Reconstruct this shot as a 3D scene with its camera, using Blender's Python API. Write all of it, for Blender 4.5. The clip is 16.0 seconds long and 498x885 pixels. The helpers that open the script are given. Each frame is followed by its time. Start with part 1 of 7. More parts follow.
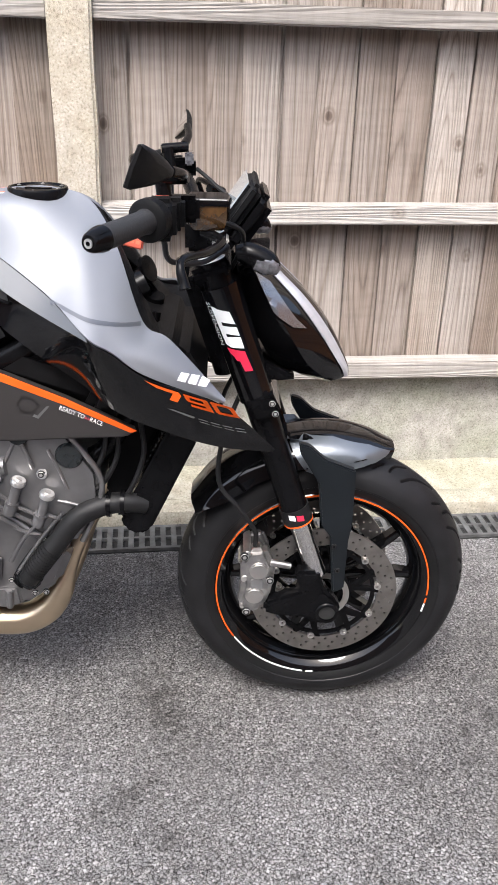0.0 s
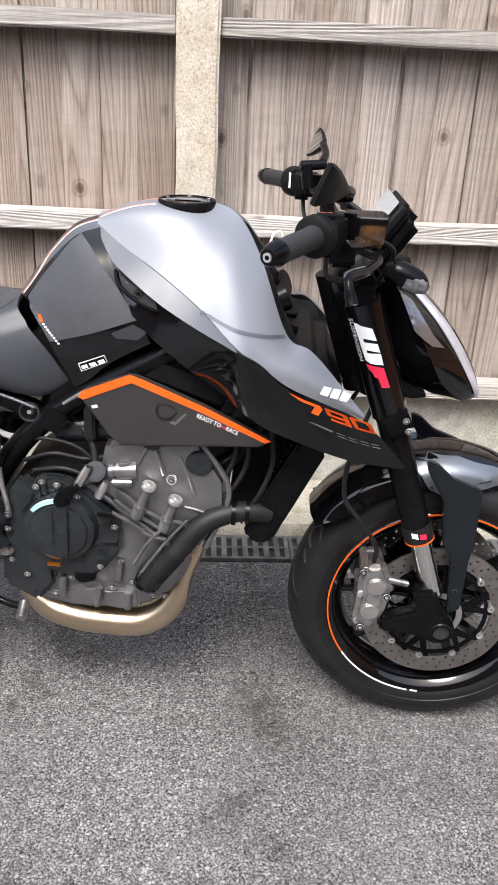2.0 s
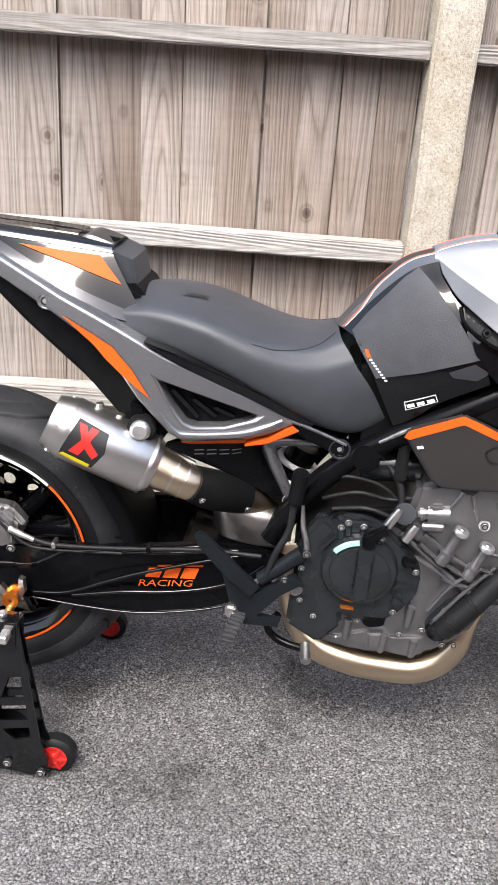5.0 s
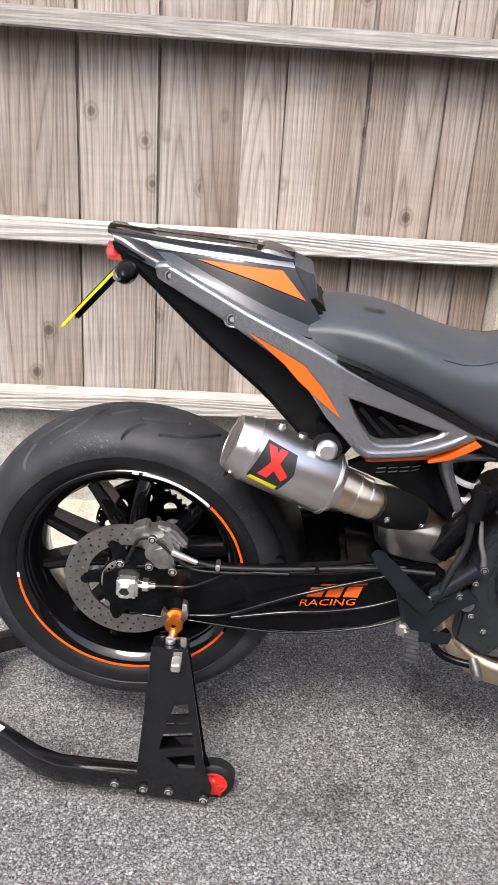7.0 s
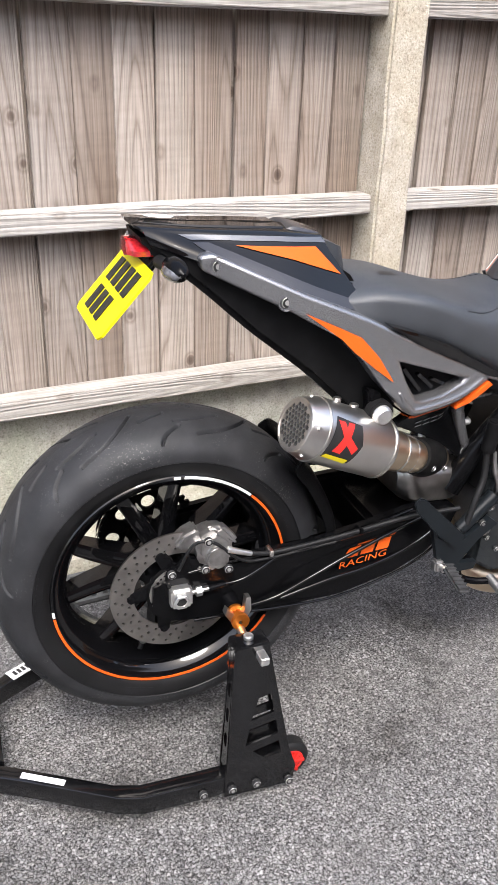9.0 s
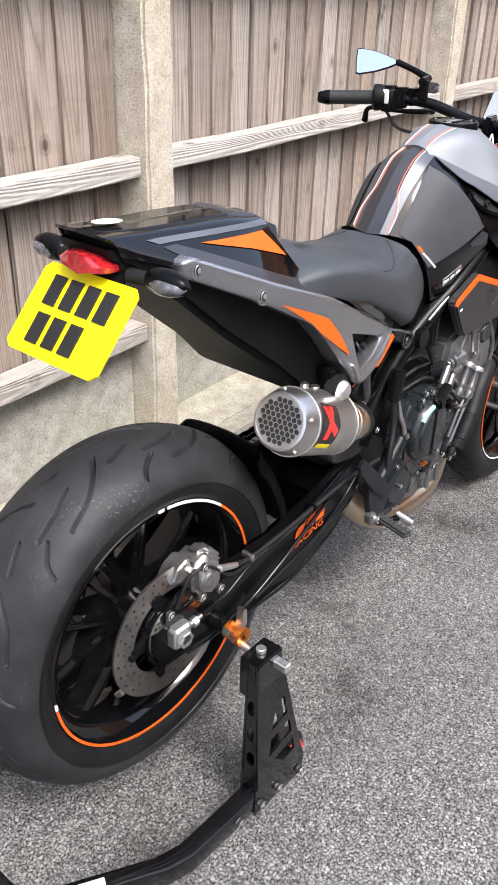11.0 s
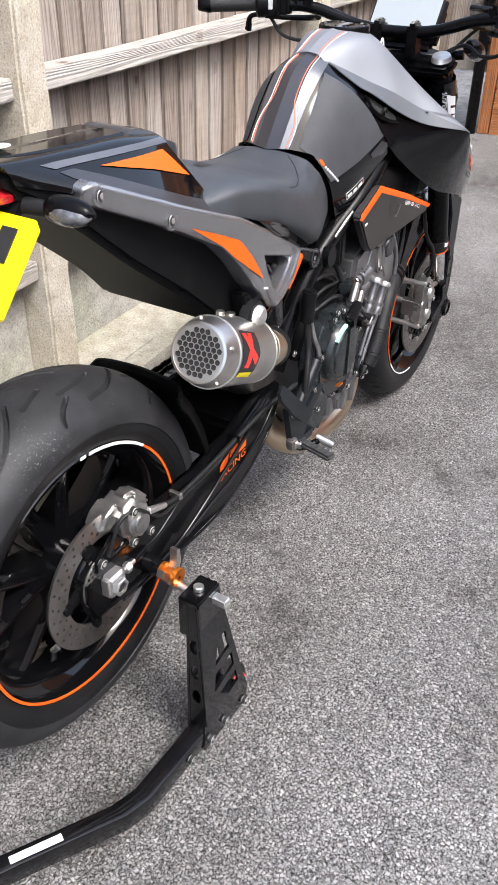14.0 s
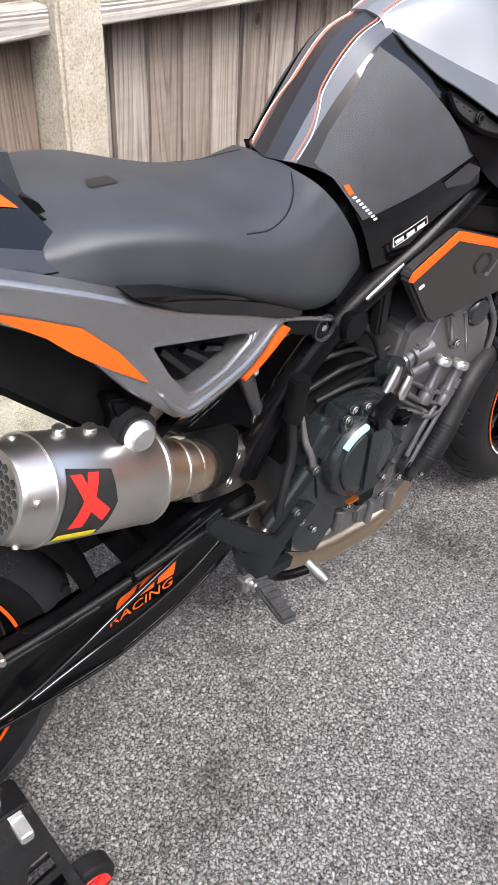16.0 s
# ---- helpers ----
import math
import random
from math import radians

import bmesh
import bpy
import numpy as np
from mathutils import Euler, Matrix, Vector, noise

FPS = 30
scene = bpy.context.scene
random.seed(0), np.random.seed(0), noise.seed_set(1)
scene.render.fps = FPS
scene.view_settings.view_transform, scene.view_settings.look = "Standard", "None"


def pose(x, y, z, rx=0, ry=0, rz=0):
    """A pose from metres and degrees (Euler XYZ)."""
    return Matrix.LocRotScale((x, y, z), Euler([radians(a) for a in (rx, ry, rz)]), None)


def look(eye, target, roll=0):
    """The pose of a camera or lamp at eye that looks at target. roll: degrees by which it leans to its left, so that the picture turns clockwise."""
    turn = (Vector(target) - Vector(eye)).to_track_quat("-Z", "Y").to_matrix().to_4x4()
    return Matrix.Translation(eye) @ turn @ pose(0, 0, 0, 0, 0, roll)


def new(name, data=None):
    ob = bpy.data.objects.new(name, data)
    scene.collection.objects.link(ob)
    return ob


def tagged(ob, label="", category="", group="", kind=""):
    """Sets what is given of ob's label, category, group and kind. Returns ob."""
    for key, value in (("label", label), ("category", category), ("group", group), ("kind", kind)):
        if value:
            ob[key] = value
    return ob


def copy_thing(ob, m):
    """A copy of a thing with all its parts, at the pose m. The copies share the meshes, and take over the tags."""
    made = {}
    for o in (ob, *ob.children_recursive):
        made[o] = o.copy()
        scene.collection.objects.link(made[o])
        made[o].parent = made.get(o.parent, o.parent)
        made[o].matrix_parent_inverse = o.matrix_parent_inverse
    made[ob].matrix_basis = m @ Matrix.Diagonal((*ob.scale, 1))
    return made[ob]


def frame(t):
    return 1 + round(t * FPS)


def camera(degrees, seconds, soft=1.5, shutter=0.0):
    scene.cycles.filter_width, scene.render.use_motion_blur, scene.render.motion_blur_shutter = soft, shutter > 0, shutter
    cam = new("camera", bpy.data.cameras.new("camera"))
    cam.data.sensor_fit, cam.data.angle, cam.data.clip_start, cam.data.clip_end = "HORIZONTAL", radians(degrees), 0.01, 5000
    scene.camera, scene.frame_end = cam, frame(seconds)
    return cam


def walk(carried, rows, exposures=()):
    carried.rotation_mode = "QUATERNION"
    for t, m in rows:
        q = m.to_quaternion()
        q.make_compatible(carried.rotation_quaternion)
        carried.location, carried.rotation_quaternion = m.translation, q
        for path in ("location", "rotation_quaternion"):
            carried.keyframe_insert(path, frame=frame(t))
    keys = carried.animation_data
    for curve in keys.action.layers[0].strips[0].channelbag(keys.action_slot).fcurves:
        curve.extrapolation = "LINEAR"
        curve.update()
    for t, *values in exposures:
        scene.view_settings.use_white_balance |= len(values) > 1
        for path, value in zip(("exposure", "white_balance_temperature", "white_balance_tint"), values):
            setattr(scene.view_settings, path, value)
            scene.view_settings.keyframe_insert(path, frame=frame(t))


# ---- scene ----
cam = camera(33.4, 16.0, soft=1.15)
PATH = [
    (0, (0.382, 0.397, 1.302), (0.61, 2.187, 0.439), 1.6),
    (0.5, (0.36, 0.395, 1.308), (0.564, 2.194, 0.458), 1.9),
    (1, (0.326, 0.402, 1.307), (0.505, 2.207, 0.465), 2.2),
    (1.5, (0.283, 0.397, 1.301), (0.437, 2.207, 0.462), 2.6),
    (2, (0.227, 0.396, 1.302), (0.35, 2.208, 0.465), 2.9),
    (2.5, (0.153, 0.402, 1.31), (0.249, 2.218, 0.478), 3.1),
    (3, (0.069, 0.402, 1.308), (0.138, 2.222, 0.481), 3.2),
    (3.5, (-0.011, 0.416, 1.302), (0.033, 2.239, 0.48), 3.4),
    (4, (-0.078, 0.46, 1.294), (-0.05, 2.286, 0.48), 3.5),
    (4.5, (-0.155, 0.481, 1.285), (-0.133, 2.31, 0.476), 3.8),
    (5, (-0.264, 0.48, 1.288), (-0.229, 2.31, 0.482), 4.1),
    (5.2, (-0.301, 0.478, 1.287), (-0.264, 2.308, 0.482), 4.2),
    (7.5, (-0.773, 0.558, 1.293), (-0.566, 2.369, 0.469), 3.5),
    (8, (-0.943, 0.575, 1.304), (-0.571, 2.351, 0.463), 3.1),
    (8.5, (-1.091, 0.601, 1.316), (-0.521, 2.314, 0.454), 2.4),
    (9, (-1.194, 0.721, 1.306), (-0.391, 2.322, 0.417), 2.1),
    (9.5, (-1.29, 0.843, 1.324), (-0.255, 2.294, 0.417), 1.9),
    (9.7, (-1.341, 0.889, 1.332), (-0.226, 2.274, 0.417), 1.8),
    (11.8, (-1.666, 1.307, 1.33), (-0.134, 2.082, 0.304), 1.4),
    (12, (-1.712, 1.319, 1.333), (-0.166, 2.053, 0.297), 1.2),
    (12.5, (-1.77, 1.333, 1.325), (-0.207, 1.998, 0.269), 0.7),
    (13, (-1.751, 1.336, 1.328), (-0.19, 1.98, 0.256), 0.5),
    (13.5, (-1.664, 1.298, 1.323), (-0.127, 1.966, 0.232), 0.6),
    (14, (-1.523, 1.246, 1.307), (-0.028, 1.964, 0.189), 1.0),
    (14.5, (-1.368, 1.228, 1.285), (0.073, 2.002, 0.134), 1.6),
    (15, (-1.185, 1.274, 1.267), (0.188, 2.117, 0.082), 2.3),
    (15.5, (-1.022, 1.281, 1.258), (0.251, 2.221, 0.034), 2.6),
    (16, (-0.833, 1.24, 1.253), (0.325, 2.292, 0.007), 3.1),
]
walk(cam, [(t, look(eye, target, roll)) for t, eye, target, roll in PATH])

# ---- light ----
world = bpy.data.worlds.new("overcast_sky")
scene.world = world
world.use_nodes = True
wn, wl = world.node_tree.nodes, world.node_tree.links
sky = wn.new("ShaderNodeTexSky")
sky.sky_type, sky.sun_disc = "NISHITA", False
sky.sun_elevation, sky.sun_rotation = radians(58), radians(200)
sky.dust_density, sky.air_density = 4.0, 1.0
veil = wn.new("ShaderNodeHueSaturation")
veil.inputs["Saturation"].default_value = 0.85
wl.new(sky.outputs["Color"], veil.inputs["Color"])
wl.new(veil.outputs["Color"], wn["Background"].inputs["Color"])
wn["Background"].inputs["Strength"].default_value = 0.15
sun_data = bpy.data.lights.new("sun", "SUN")
sun_data.energy, sun_data.angle, sun_data.color = 1.3, radians(24), (0.99, 0.99, 1.0)
sun = new("sun", sun_data)
sun.rotation_euler = (radians(32), 0, radians(-20))
scene.view_settings.exposure = 1.74


# ---- materials ----
def mat(name, color, rough=0.5, metal=0.0, var=0.12, scale=30.0, bump=0.0, bscale=400.0, coat=0.0, rvar=0.1, dark=None, stretch=(1, 1, 1), spec=0.5):
    """A surface with two scales of colour variation, uneven gloss and fine relief."""
    m = bpy.data.materials.new(name)
    m.use_nodes = True
    n, l = m.node_tree.nodes, m.node_tree.links
    b = n["Principled BSDF"]
    b.inputs["Metallic"].default_value = metal
    b.inputs["Coat Weight"].default_value = coat
    b.inputs["Coat Roughness"].default_value = 0.05
    b.inputs["Specular IOR Level"].default_value = spec
    tc, mp = n.new("ShaderNodeTexCoord"), n.new("ShaderNodeMapping")
    mp.inputs["Scale"].default_value = stretch
    l.new(tc.outputs["Object"], mp.inputs["Vector"])
    big, fine = n.new("ShaderNodeTexNoise"), n.new("ShaderNodeTexNoise")
    big.inputs["Scale"].default_value, big.inputs["Detail"].default_value = scale, 4
    fine.inputs["Scale"].default_value, fine.inputs["Detail"].default_value = bscale, 3
    l.new(mp.outputs[0], big.inputs["Vector"]), l.new(mp.outputs[0], fine.inputs["Vector"])
    ramp = n.new("ShaderNodeValToRGB")
    c = Vector(color)
    d = Vector(dark) if dark else c * (1 - 2 * var)
    ramp.color_ramp.elements[0].position, ramp.color_ramp.elements[1].position = 0.3, 0.7
    ramp.color_ramp.elements[0].color = (*d, 1)
    ramp.color_ramp.elements[1].color = (*[min(1, v * (1 + var)) for v in c], 1)
    l.new(big.outputs["Fac"], ramp.inputs["Fac"])
    l.new(ramp.outputs["Color"], b.inputs["Base Color"])
    mr = n.new("ShaderNodeMapRange")
    mr.inputs["To Min"].default_value, mr.inputs["To Max"].default_value = max(0.02, rough - rvar), min(1, rough + rvar)
    l.new(fine.outputs["Fac"], mr.inputs["Value"])
    l.new(mr.outputs[0], b.inputs["Roughness"])
    if bump:
        bp = n.new("ShaderNodeBump")
        bp.inputs["Strength"].default_value, bp.inputs["Distance"].default_value = min(1, bump), 0.002
        l.new(fine.outputs["Fac"], bp.inputs["Height"])
        l.new(bp.outputs[0], b.inputs["Normal"])
    return m


def ramp_node(n, stops):
    r = n.new("ShaderNodeValToRGB")
    while len(r.color_ramp.elements) < len(stops):
        r.color_ramp.elements.new(0.5)
    for e, (p, c) in zip(r.color_ramp.elements, stops):
        e.position, e.color = p, (*c, 1)
    return r


def asphalt_material():
    """Worn tarmac: pale stone chips of about 7 mm in a dark binder, with large dull stains."""
    m = bpy.data.materials.new("worn_asphalt")
    m.use_nodes = True
    n, l = m.node_tree.nodes, m.node_tree.links
    b = n["Principled BSDF"]
    tc = n.new("ShaderNodeTexCoord")
    warp = n.new("ShaderNodeTexNoise")
    warp.inputs["Scale"].default_value = 170
    mixv = n.new("ShaderNodeMix")
    mixv.data_type, mixv.inputs["Factor"].default_value = "VECTOR", 0.010
    l.new(tc.outputs["Object"], warp.inputs["Vector"])
    l.new(tc.outputs["Object"], mixv.inputs[4]), l.new(warp.outputs["Color"], mixv.inputs[5])
    vor, edge = n.new("ShaderNodeTexVoronoi"), n.new("ShaderNodeTexVoronoi")
    edge.feature = "DISTANCE_TO_EDGE"
    for v in (vor, edge):
        v.inputs["Scale"].default_value = 150
        l.new(mixv.outputs[1], v.inputs["Vector"])
    chip = n.new("ShaderNodeTexNoise")
    chip.inputs["Scale"].default_value, chip.inputs["Detail"].default_value = 190, 7
    l.new(tc.outputs["Object"], chip.inputs["Vector"])
    tone = n.new("ShaderNodeMix")
    tone.data_type, tone.inputs["Factor"].default_value = "RGBA", 0.30
    l.new(vor.outputs["Color"], tone.inputs[6]), l.new(chip.outputs["Fac"], tone.inputs[7])
    stones = ramp_node(n, [(0.18, (0.110, 0.108, 0.108)), (0.40, (0.168, 0.166, 0.166)), (0.62, (0.205, 0.203, 0.202)), (0.86, (0.285, 0.283, 0.281))])
    l.new(tone.outputs[2], stones.inputs["Fac"])
    rough_gap = n.new("ShaderNodeMath")
    rough_gap.operation, rough_gap.inputs[1].default_value = "MULTIPLY_ADD", 0.55
    l.new(chip.outputs["Fac"], rough_gap.inputs[0]), l.new(edge.outputs["Distance"], rough_gap.inputs[2])
    gap = ramp_node(n, [(0.22, (0.18, 0.176, 0.172)), (0.33, (0.58, 0.575, 0.57)), (0.46, (1.0, 1.0, 1.0)), (0.70, (1.26, 1.26, 1.26))])
    l.new(rough_gap.outputs[0], gap.inputs["Fac"])
    stain = n.new("ShaderNodeTexNoise")
    stain.inputs["Scale"].default_value, stain.inputs["Detail"].default_value, stain.inputs["Roughness"].default_value = 0.9, 9, 0.62
    l.new(tc.outputs["Object"], stain.inputs["Vector"])
    st = ramp_node(n, [(0.34, (0.64, 0.625, 0.61)), (0.48, (0.94, 0.93, 0.92)), (0.64, (1.20, 1.20, 1.20))])
    l.new(stain.outputs["Fac"], st.inputs["Fac"])
    # drips and damp-looking patches; paler towards both ends in x and towards low y
    drip, end_tone, sep = n.new("ShaderNodeTexNoise"), n.new("ShaderNodeMapRange"), n.new("ShaderNodeSeparateXYZ")
    drip.inputs["Scale"].default_value, drip.inputs["Detail"].default_value, drip.inputs["Roughness"].default_value = 4.2, 7, 0.66
    l.new(tc.outputs["Object"], drip.inputs["Vector"]), l.new(tc.outputs["Object"], sep.inputs[0])
    dr = ramp_node(n, [(0.33, (0.58, 0.57, 0.56)), (0.44, (0.96, 0.96, 0.96)), (0.55, (1.04, 1.04, 1.04))])
    l.new(drip.outputs["Fac"], dr.inputs["Fac"])
    for socket, value in zip(("From Min", "From Max", "To Min", "To Max"), (-1.3, 0.7, 1.22, 0.93)):
        end_tone.inputs[socket].default_value = value
    l.new(sep.outputs["X"], end_tone.inputs["Value"])
    # slow tone ramps: darker as y rises to 1.7, paler beyond x 0.2
    near_side, both = n.new("ShaderNodeMapRange"), n.new("ShaderNodeMath")
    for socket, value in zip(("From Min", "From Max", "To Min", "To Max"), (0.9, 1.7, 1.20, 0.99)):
        near_side.inputs[socket].default_value = value
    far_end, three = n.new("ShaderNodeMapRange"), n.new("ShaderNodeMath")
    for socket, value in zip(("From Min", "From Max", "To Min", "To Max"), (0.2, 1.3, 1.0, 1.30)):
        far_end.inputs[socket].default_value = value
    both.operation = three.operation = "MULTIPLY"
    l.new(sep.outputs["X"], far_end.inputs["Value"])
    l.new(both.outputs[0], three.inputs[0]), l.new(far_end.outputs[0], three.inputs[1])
    l.new(sep.outputs["Y"], near_side.inputs["Value"])
    l.new(end_tone.outputs[0], both.inputs[0]), l.new(near_side.outputs[0], both.inputs[1])
    m1, m2, m3, m4 = (n.new("ShaderNodeMix") for _ in range(4))
    for x, fac in ((m1, 1.0), (m2, 1.0), (m3, 1.0), (m4, 1.0)):
        x.data_type, x.blend_type = "RGBA", "MULTIPLY"
        x.inputs["Factor"].default_value = fac
    l.new(stones.outputs[0], m1.inputs[6]), l.new(gap.outputs[0], m1.inputs[7])
    l.new(m1.outputs[2], m2.inputs[6]), l.new(st.outputs[0], m2.inputs[7])
    l.new(m2.outputs[2], m3.inputs[6]), l.new(dr.outputs[0], m3.inputs[7])
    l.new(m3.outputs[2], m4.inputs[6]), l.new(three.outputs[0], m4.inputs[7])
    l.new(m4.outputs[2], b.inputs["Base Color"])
    b.inputs["Roughness"].default_value, b.inputs["Specular IOR Level"].default_value = 0.9, 0.2
    fine = n.new("ShaderNodeTexNoise")
    fine.inputs["Scale"].default_value = 700
    l.new(tc.outputs["Object"], fine.inputs["Vector"])
    h = n.new("ShaderNodeMath")
    h.operation = "MULTIPLY_ADD"
    h.inputs[1].default_value = 0.25
    hr = ramp_node(n, [(0.20, (0, 0, 0)), (0.40, (0.7, 0.7, 0.7)), (0.75, (1, 1, 1))])
    l.new(rough_gap.outputs[0], hr.inputs["Fac"])
    l.new(fine.outputs["Fac"], h.inputs[0]), l.new(hr.outputs[0], h.inputs[2])
    bp = n.new("ShaderNodeBump")
    bp.inputs["Strength"].default_value, bp.inputs["Distance"].default_value = 1.0, 0.004
    l.new(h.outputs[0], bp.inputs["Height"]), l.new(bp.outputs[0], b.inputs["Normal"])
    return m


def wood_material(name, pale, brown, grain=1.0, rings=0.62, fibre=0.9):
    """Weathered softwood, grain along z: growth rings, grey bloom, dark knots, a tone for each board."""
    m = bpy.data.materials.new(name)
    m.use_nodes = True
    n, l = m.node_tree.nodes, m.node_tree.links
    b = n["Principled BSDF"]
    tc, info = n.new("ShaderNodeTexCoord"), n.new("ShaderNodeObjectInfo")
    shift = n.new("ShaderNodeVectorMath")
    shift.operation = "MULTIPLY_ADD"
    comb = n.new("ShaderNodeCombineXYZ")
    for i in range(3):
        l.new(info.outputs["Random"], comb.inputs[i])
    l.new(comb.outputs[0], shift.inputs[0])
    shift.inputs[1].default_value = (7.3, 3.1, 23.7)
    l.new(tc.outputs["Object"], shift.inputs[2])
    # growth rings, drawn out along the board
    mp = n.new("ShaderNodeMapping")
    mp.inputs["Scale"].default_value = (1, 1, 0.045)
    l.new(shift.outputs[0], mp.inputs["Vector"])
    ring = n.new("ShaderNodeTexNoise")
    ring.inputs["Scale"].default_value, ring.inputs["Detail"].default_value = 7 * grain, 1.0
    l.new(mp.outputs[0], ring.inputs["Vector"])
    saw = n.new("ShaderNodeMath")
    saw.operation, saw.inputs[1].default_value = "MULTIPLY", 62.0
    l.new(ring.outputs["Fac"], saw.inputs[0])
    frac = n.new("ShaderNodeMath")
    frac.operation = "PINGPONG"
    frac.inputs[1].default_value = 1.0
    l.new(saw.outputs[0], frac.inputs[0])
    # fine fibres
    mf = n.new("ShaderNodeMapping")
    mf.inputs["Scale"].default_value = (1, 1, 0.02)
    l.new(shift.outputs[0], mf.inputs["Vector"])
    fib = n.new("ShaderNodeTexNoise")
    fib.inputs["Scale"].default_value, fib.inputs["Detail"].default_value = 260, 4
    l.new(mf.outputs[0], fib.inputs["Vector"])
    # knots
    mk = n.new("ShaderNodeMapping")
    mk.inputs["Scale"].default_value = (1, 1, 0.8)
    l.new(shift.outputs[0], mk.inputs["Vector"])
    kn = n.new("ShaderNodeTexVoronoi")
    kn.inputs["Scale"].default_value = 7.5
    l.new(mk.outputs[0], kn.inputs["Vector"])
    knot = ramp_node(n, [(0.035, (0.24, 0.20, 0.18)), (0.08, (0.42, 0.37, 0.34)), (0.105, (0.85, 0.83, 0.81)), (0.13, (0.68, 0.65, 0.63)), (0.18, (1, 1, 1))])
    l.new(kn.outputs["Distance"], knot.inputs["Fac"])
    # weather blotches
    bl = n.new("ShaderNodeTexNoise")
    bl.inputs["Scale"].default_value, bl.inputs["Detail"].default_value = 3.5, 5
    ms = n.new("ShaderNodeMapping")
    ms.inputs["Scale"].default_value = (1.6, 1, 0.35)
    l.new(shift.outputs[0], ms.inputs["Vector"]), l.new(ms.outputs[0], bl.inputs["Vector"])
    base = n.new("ShaderNodeMix")
    base.data_type = "RGBA"
    base.inputs[6].default_value, base.inputs[7].default_value = (*brown, 1), (*pale, 1)
    br = ramp_node(n, [(0.32, (0, 0, 0)), (0.66, (1, 1, 1))])
    l.new(bl.outputs["Fac"], br.inputs["Fac"])
    addr = n.new("ShaderNodeMath")
    addr.operation, addr.use_clamp = "MULTIPLY_ADD", True
    addr.inputs[1].default_value = 0.55
    half = n.new("ShaderNodeMath")
    half.operation, half.inputs[1].default_value = "MULTIPLY", 0.6
    l.new(br.outputs[0], half.inputs[0])
    l.new(info.outputs["Random"], addr.inputs[0]), l.new(half.outputs[0], addr.inputs[2])
    l.new(addr.outputs[0], base.inputs["Factor"])
    rr = ramp_node(n, [(0.0, (0.50, 0.45, 0.41)), (0.22, (0.86, 0.85, 0.84)), (0.5, (1.06, 1.06, 1.06)), (1.0, (1.16, 1.16, 1.16))])
    l.new(frac.outputs[0], rr.inputs["Fac"])
    fr = ramp_node(n, [(0.32, (0.58, 0.56, 0.55)), (0.62, (1.16, 1.16, 1.16))])
    l.new(fib.outputs["Fac"], fr.inputs["Fac"])
    prev = base.outputs[2]
    tone = n.new("ShaderNodeMath")
    tone.operation, tone.inputs[1].default_value = "MULTIPLY", 13.7
    wrap = n.new("ShaderNodeMath")
    wrap.operation = "FRACT"
    l.new(info.outputs["Random"], tone.inputs[0]), l.new(tone.outputs[0], wrap.inputs[0])
    each = ramp_node(n, [(0.0, (0.80, 0.79, 0.78)), (0.5, (1.0, 1.0, 1.0)), (1.0, (1.15, 1.15, 1.14))])
    # faint marks of the saw across the board
    saw_map, saw_tex = n.new("ShaderNodeMapping"), n.new("ShaderNodeTexNoise")
    saw_map.inputs["Scale"].default_value = (0.12, 0.12, 1)
    saw_tex.inputs["Scale"].default_value, saw_tex.inputs["Detail"].default_value = 48, 4
    l.new(shift.outputs[0], saw_map.inputs["Vector"]), l.new(saw_map.outputs[0], saw_tex.inputs["Vector"])
    sawn = ramp_node(n, [(0.36, (0.80, 0.79, 0.78)), (0.52, (1.0, 1.0, 1.0)), (0.70, (1.12, 1.12, 1.12))])
    l.new(saw_tex.outputs["Fac"], sawn.inputs["Fac"])
    l.new(wrap.outputs[0], each.inputs["Fac"])
    for node, amount in ((each, 1.0), (rr, rings), (fr, fibre), (sawn, 0.30), (knot, 0.9)):
        x = n.new("ShaderNodeMix")
        x.data_type, x.blend_type = "RGBA", "MULTIPLY"
        x.inputs["Factor"].default_value = amount
        l.new(prev, x.inputs[6]), l.new(node.outputs[0], x.inputs[7])
        prev = x.outputs[2]
    l.new(prev, b.inputs["Base Color"])
    b.inputs["Roughness"].default_value, b.inputs["Specular IOR Level"].default_value = 0.85, 0.25
    bp = n.new("ShaderNodeBump")
    bp.inputs["Strength"].default_value, bp.inputs["Distance"].default_value = 0.7, 0.002
    hm = n.new("ShaderNodeMath")
    hm.operation = "ADD"
    l.new(frac.outputs[0], hm.inputs[0]), l.new(fib.outputs["Fac"], hm.inputs[1])
    l.new(hm.outputs[0], bp.inputs["Height"]), l.new(bp.outputs[0], b.inputs["Normal"])
    return m


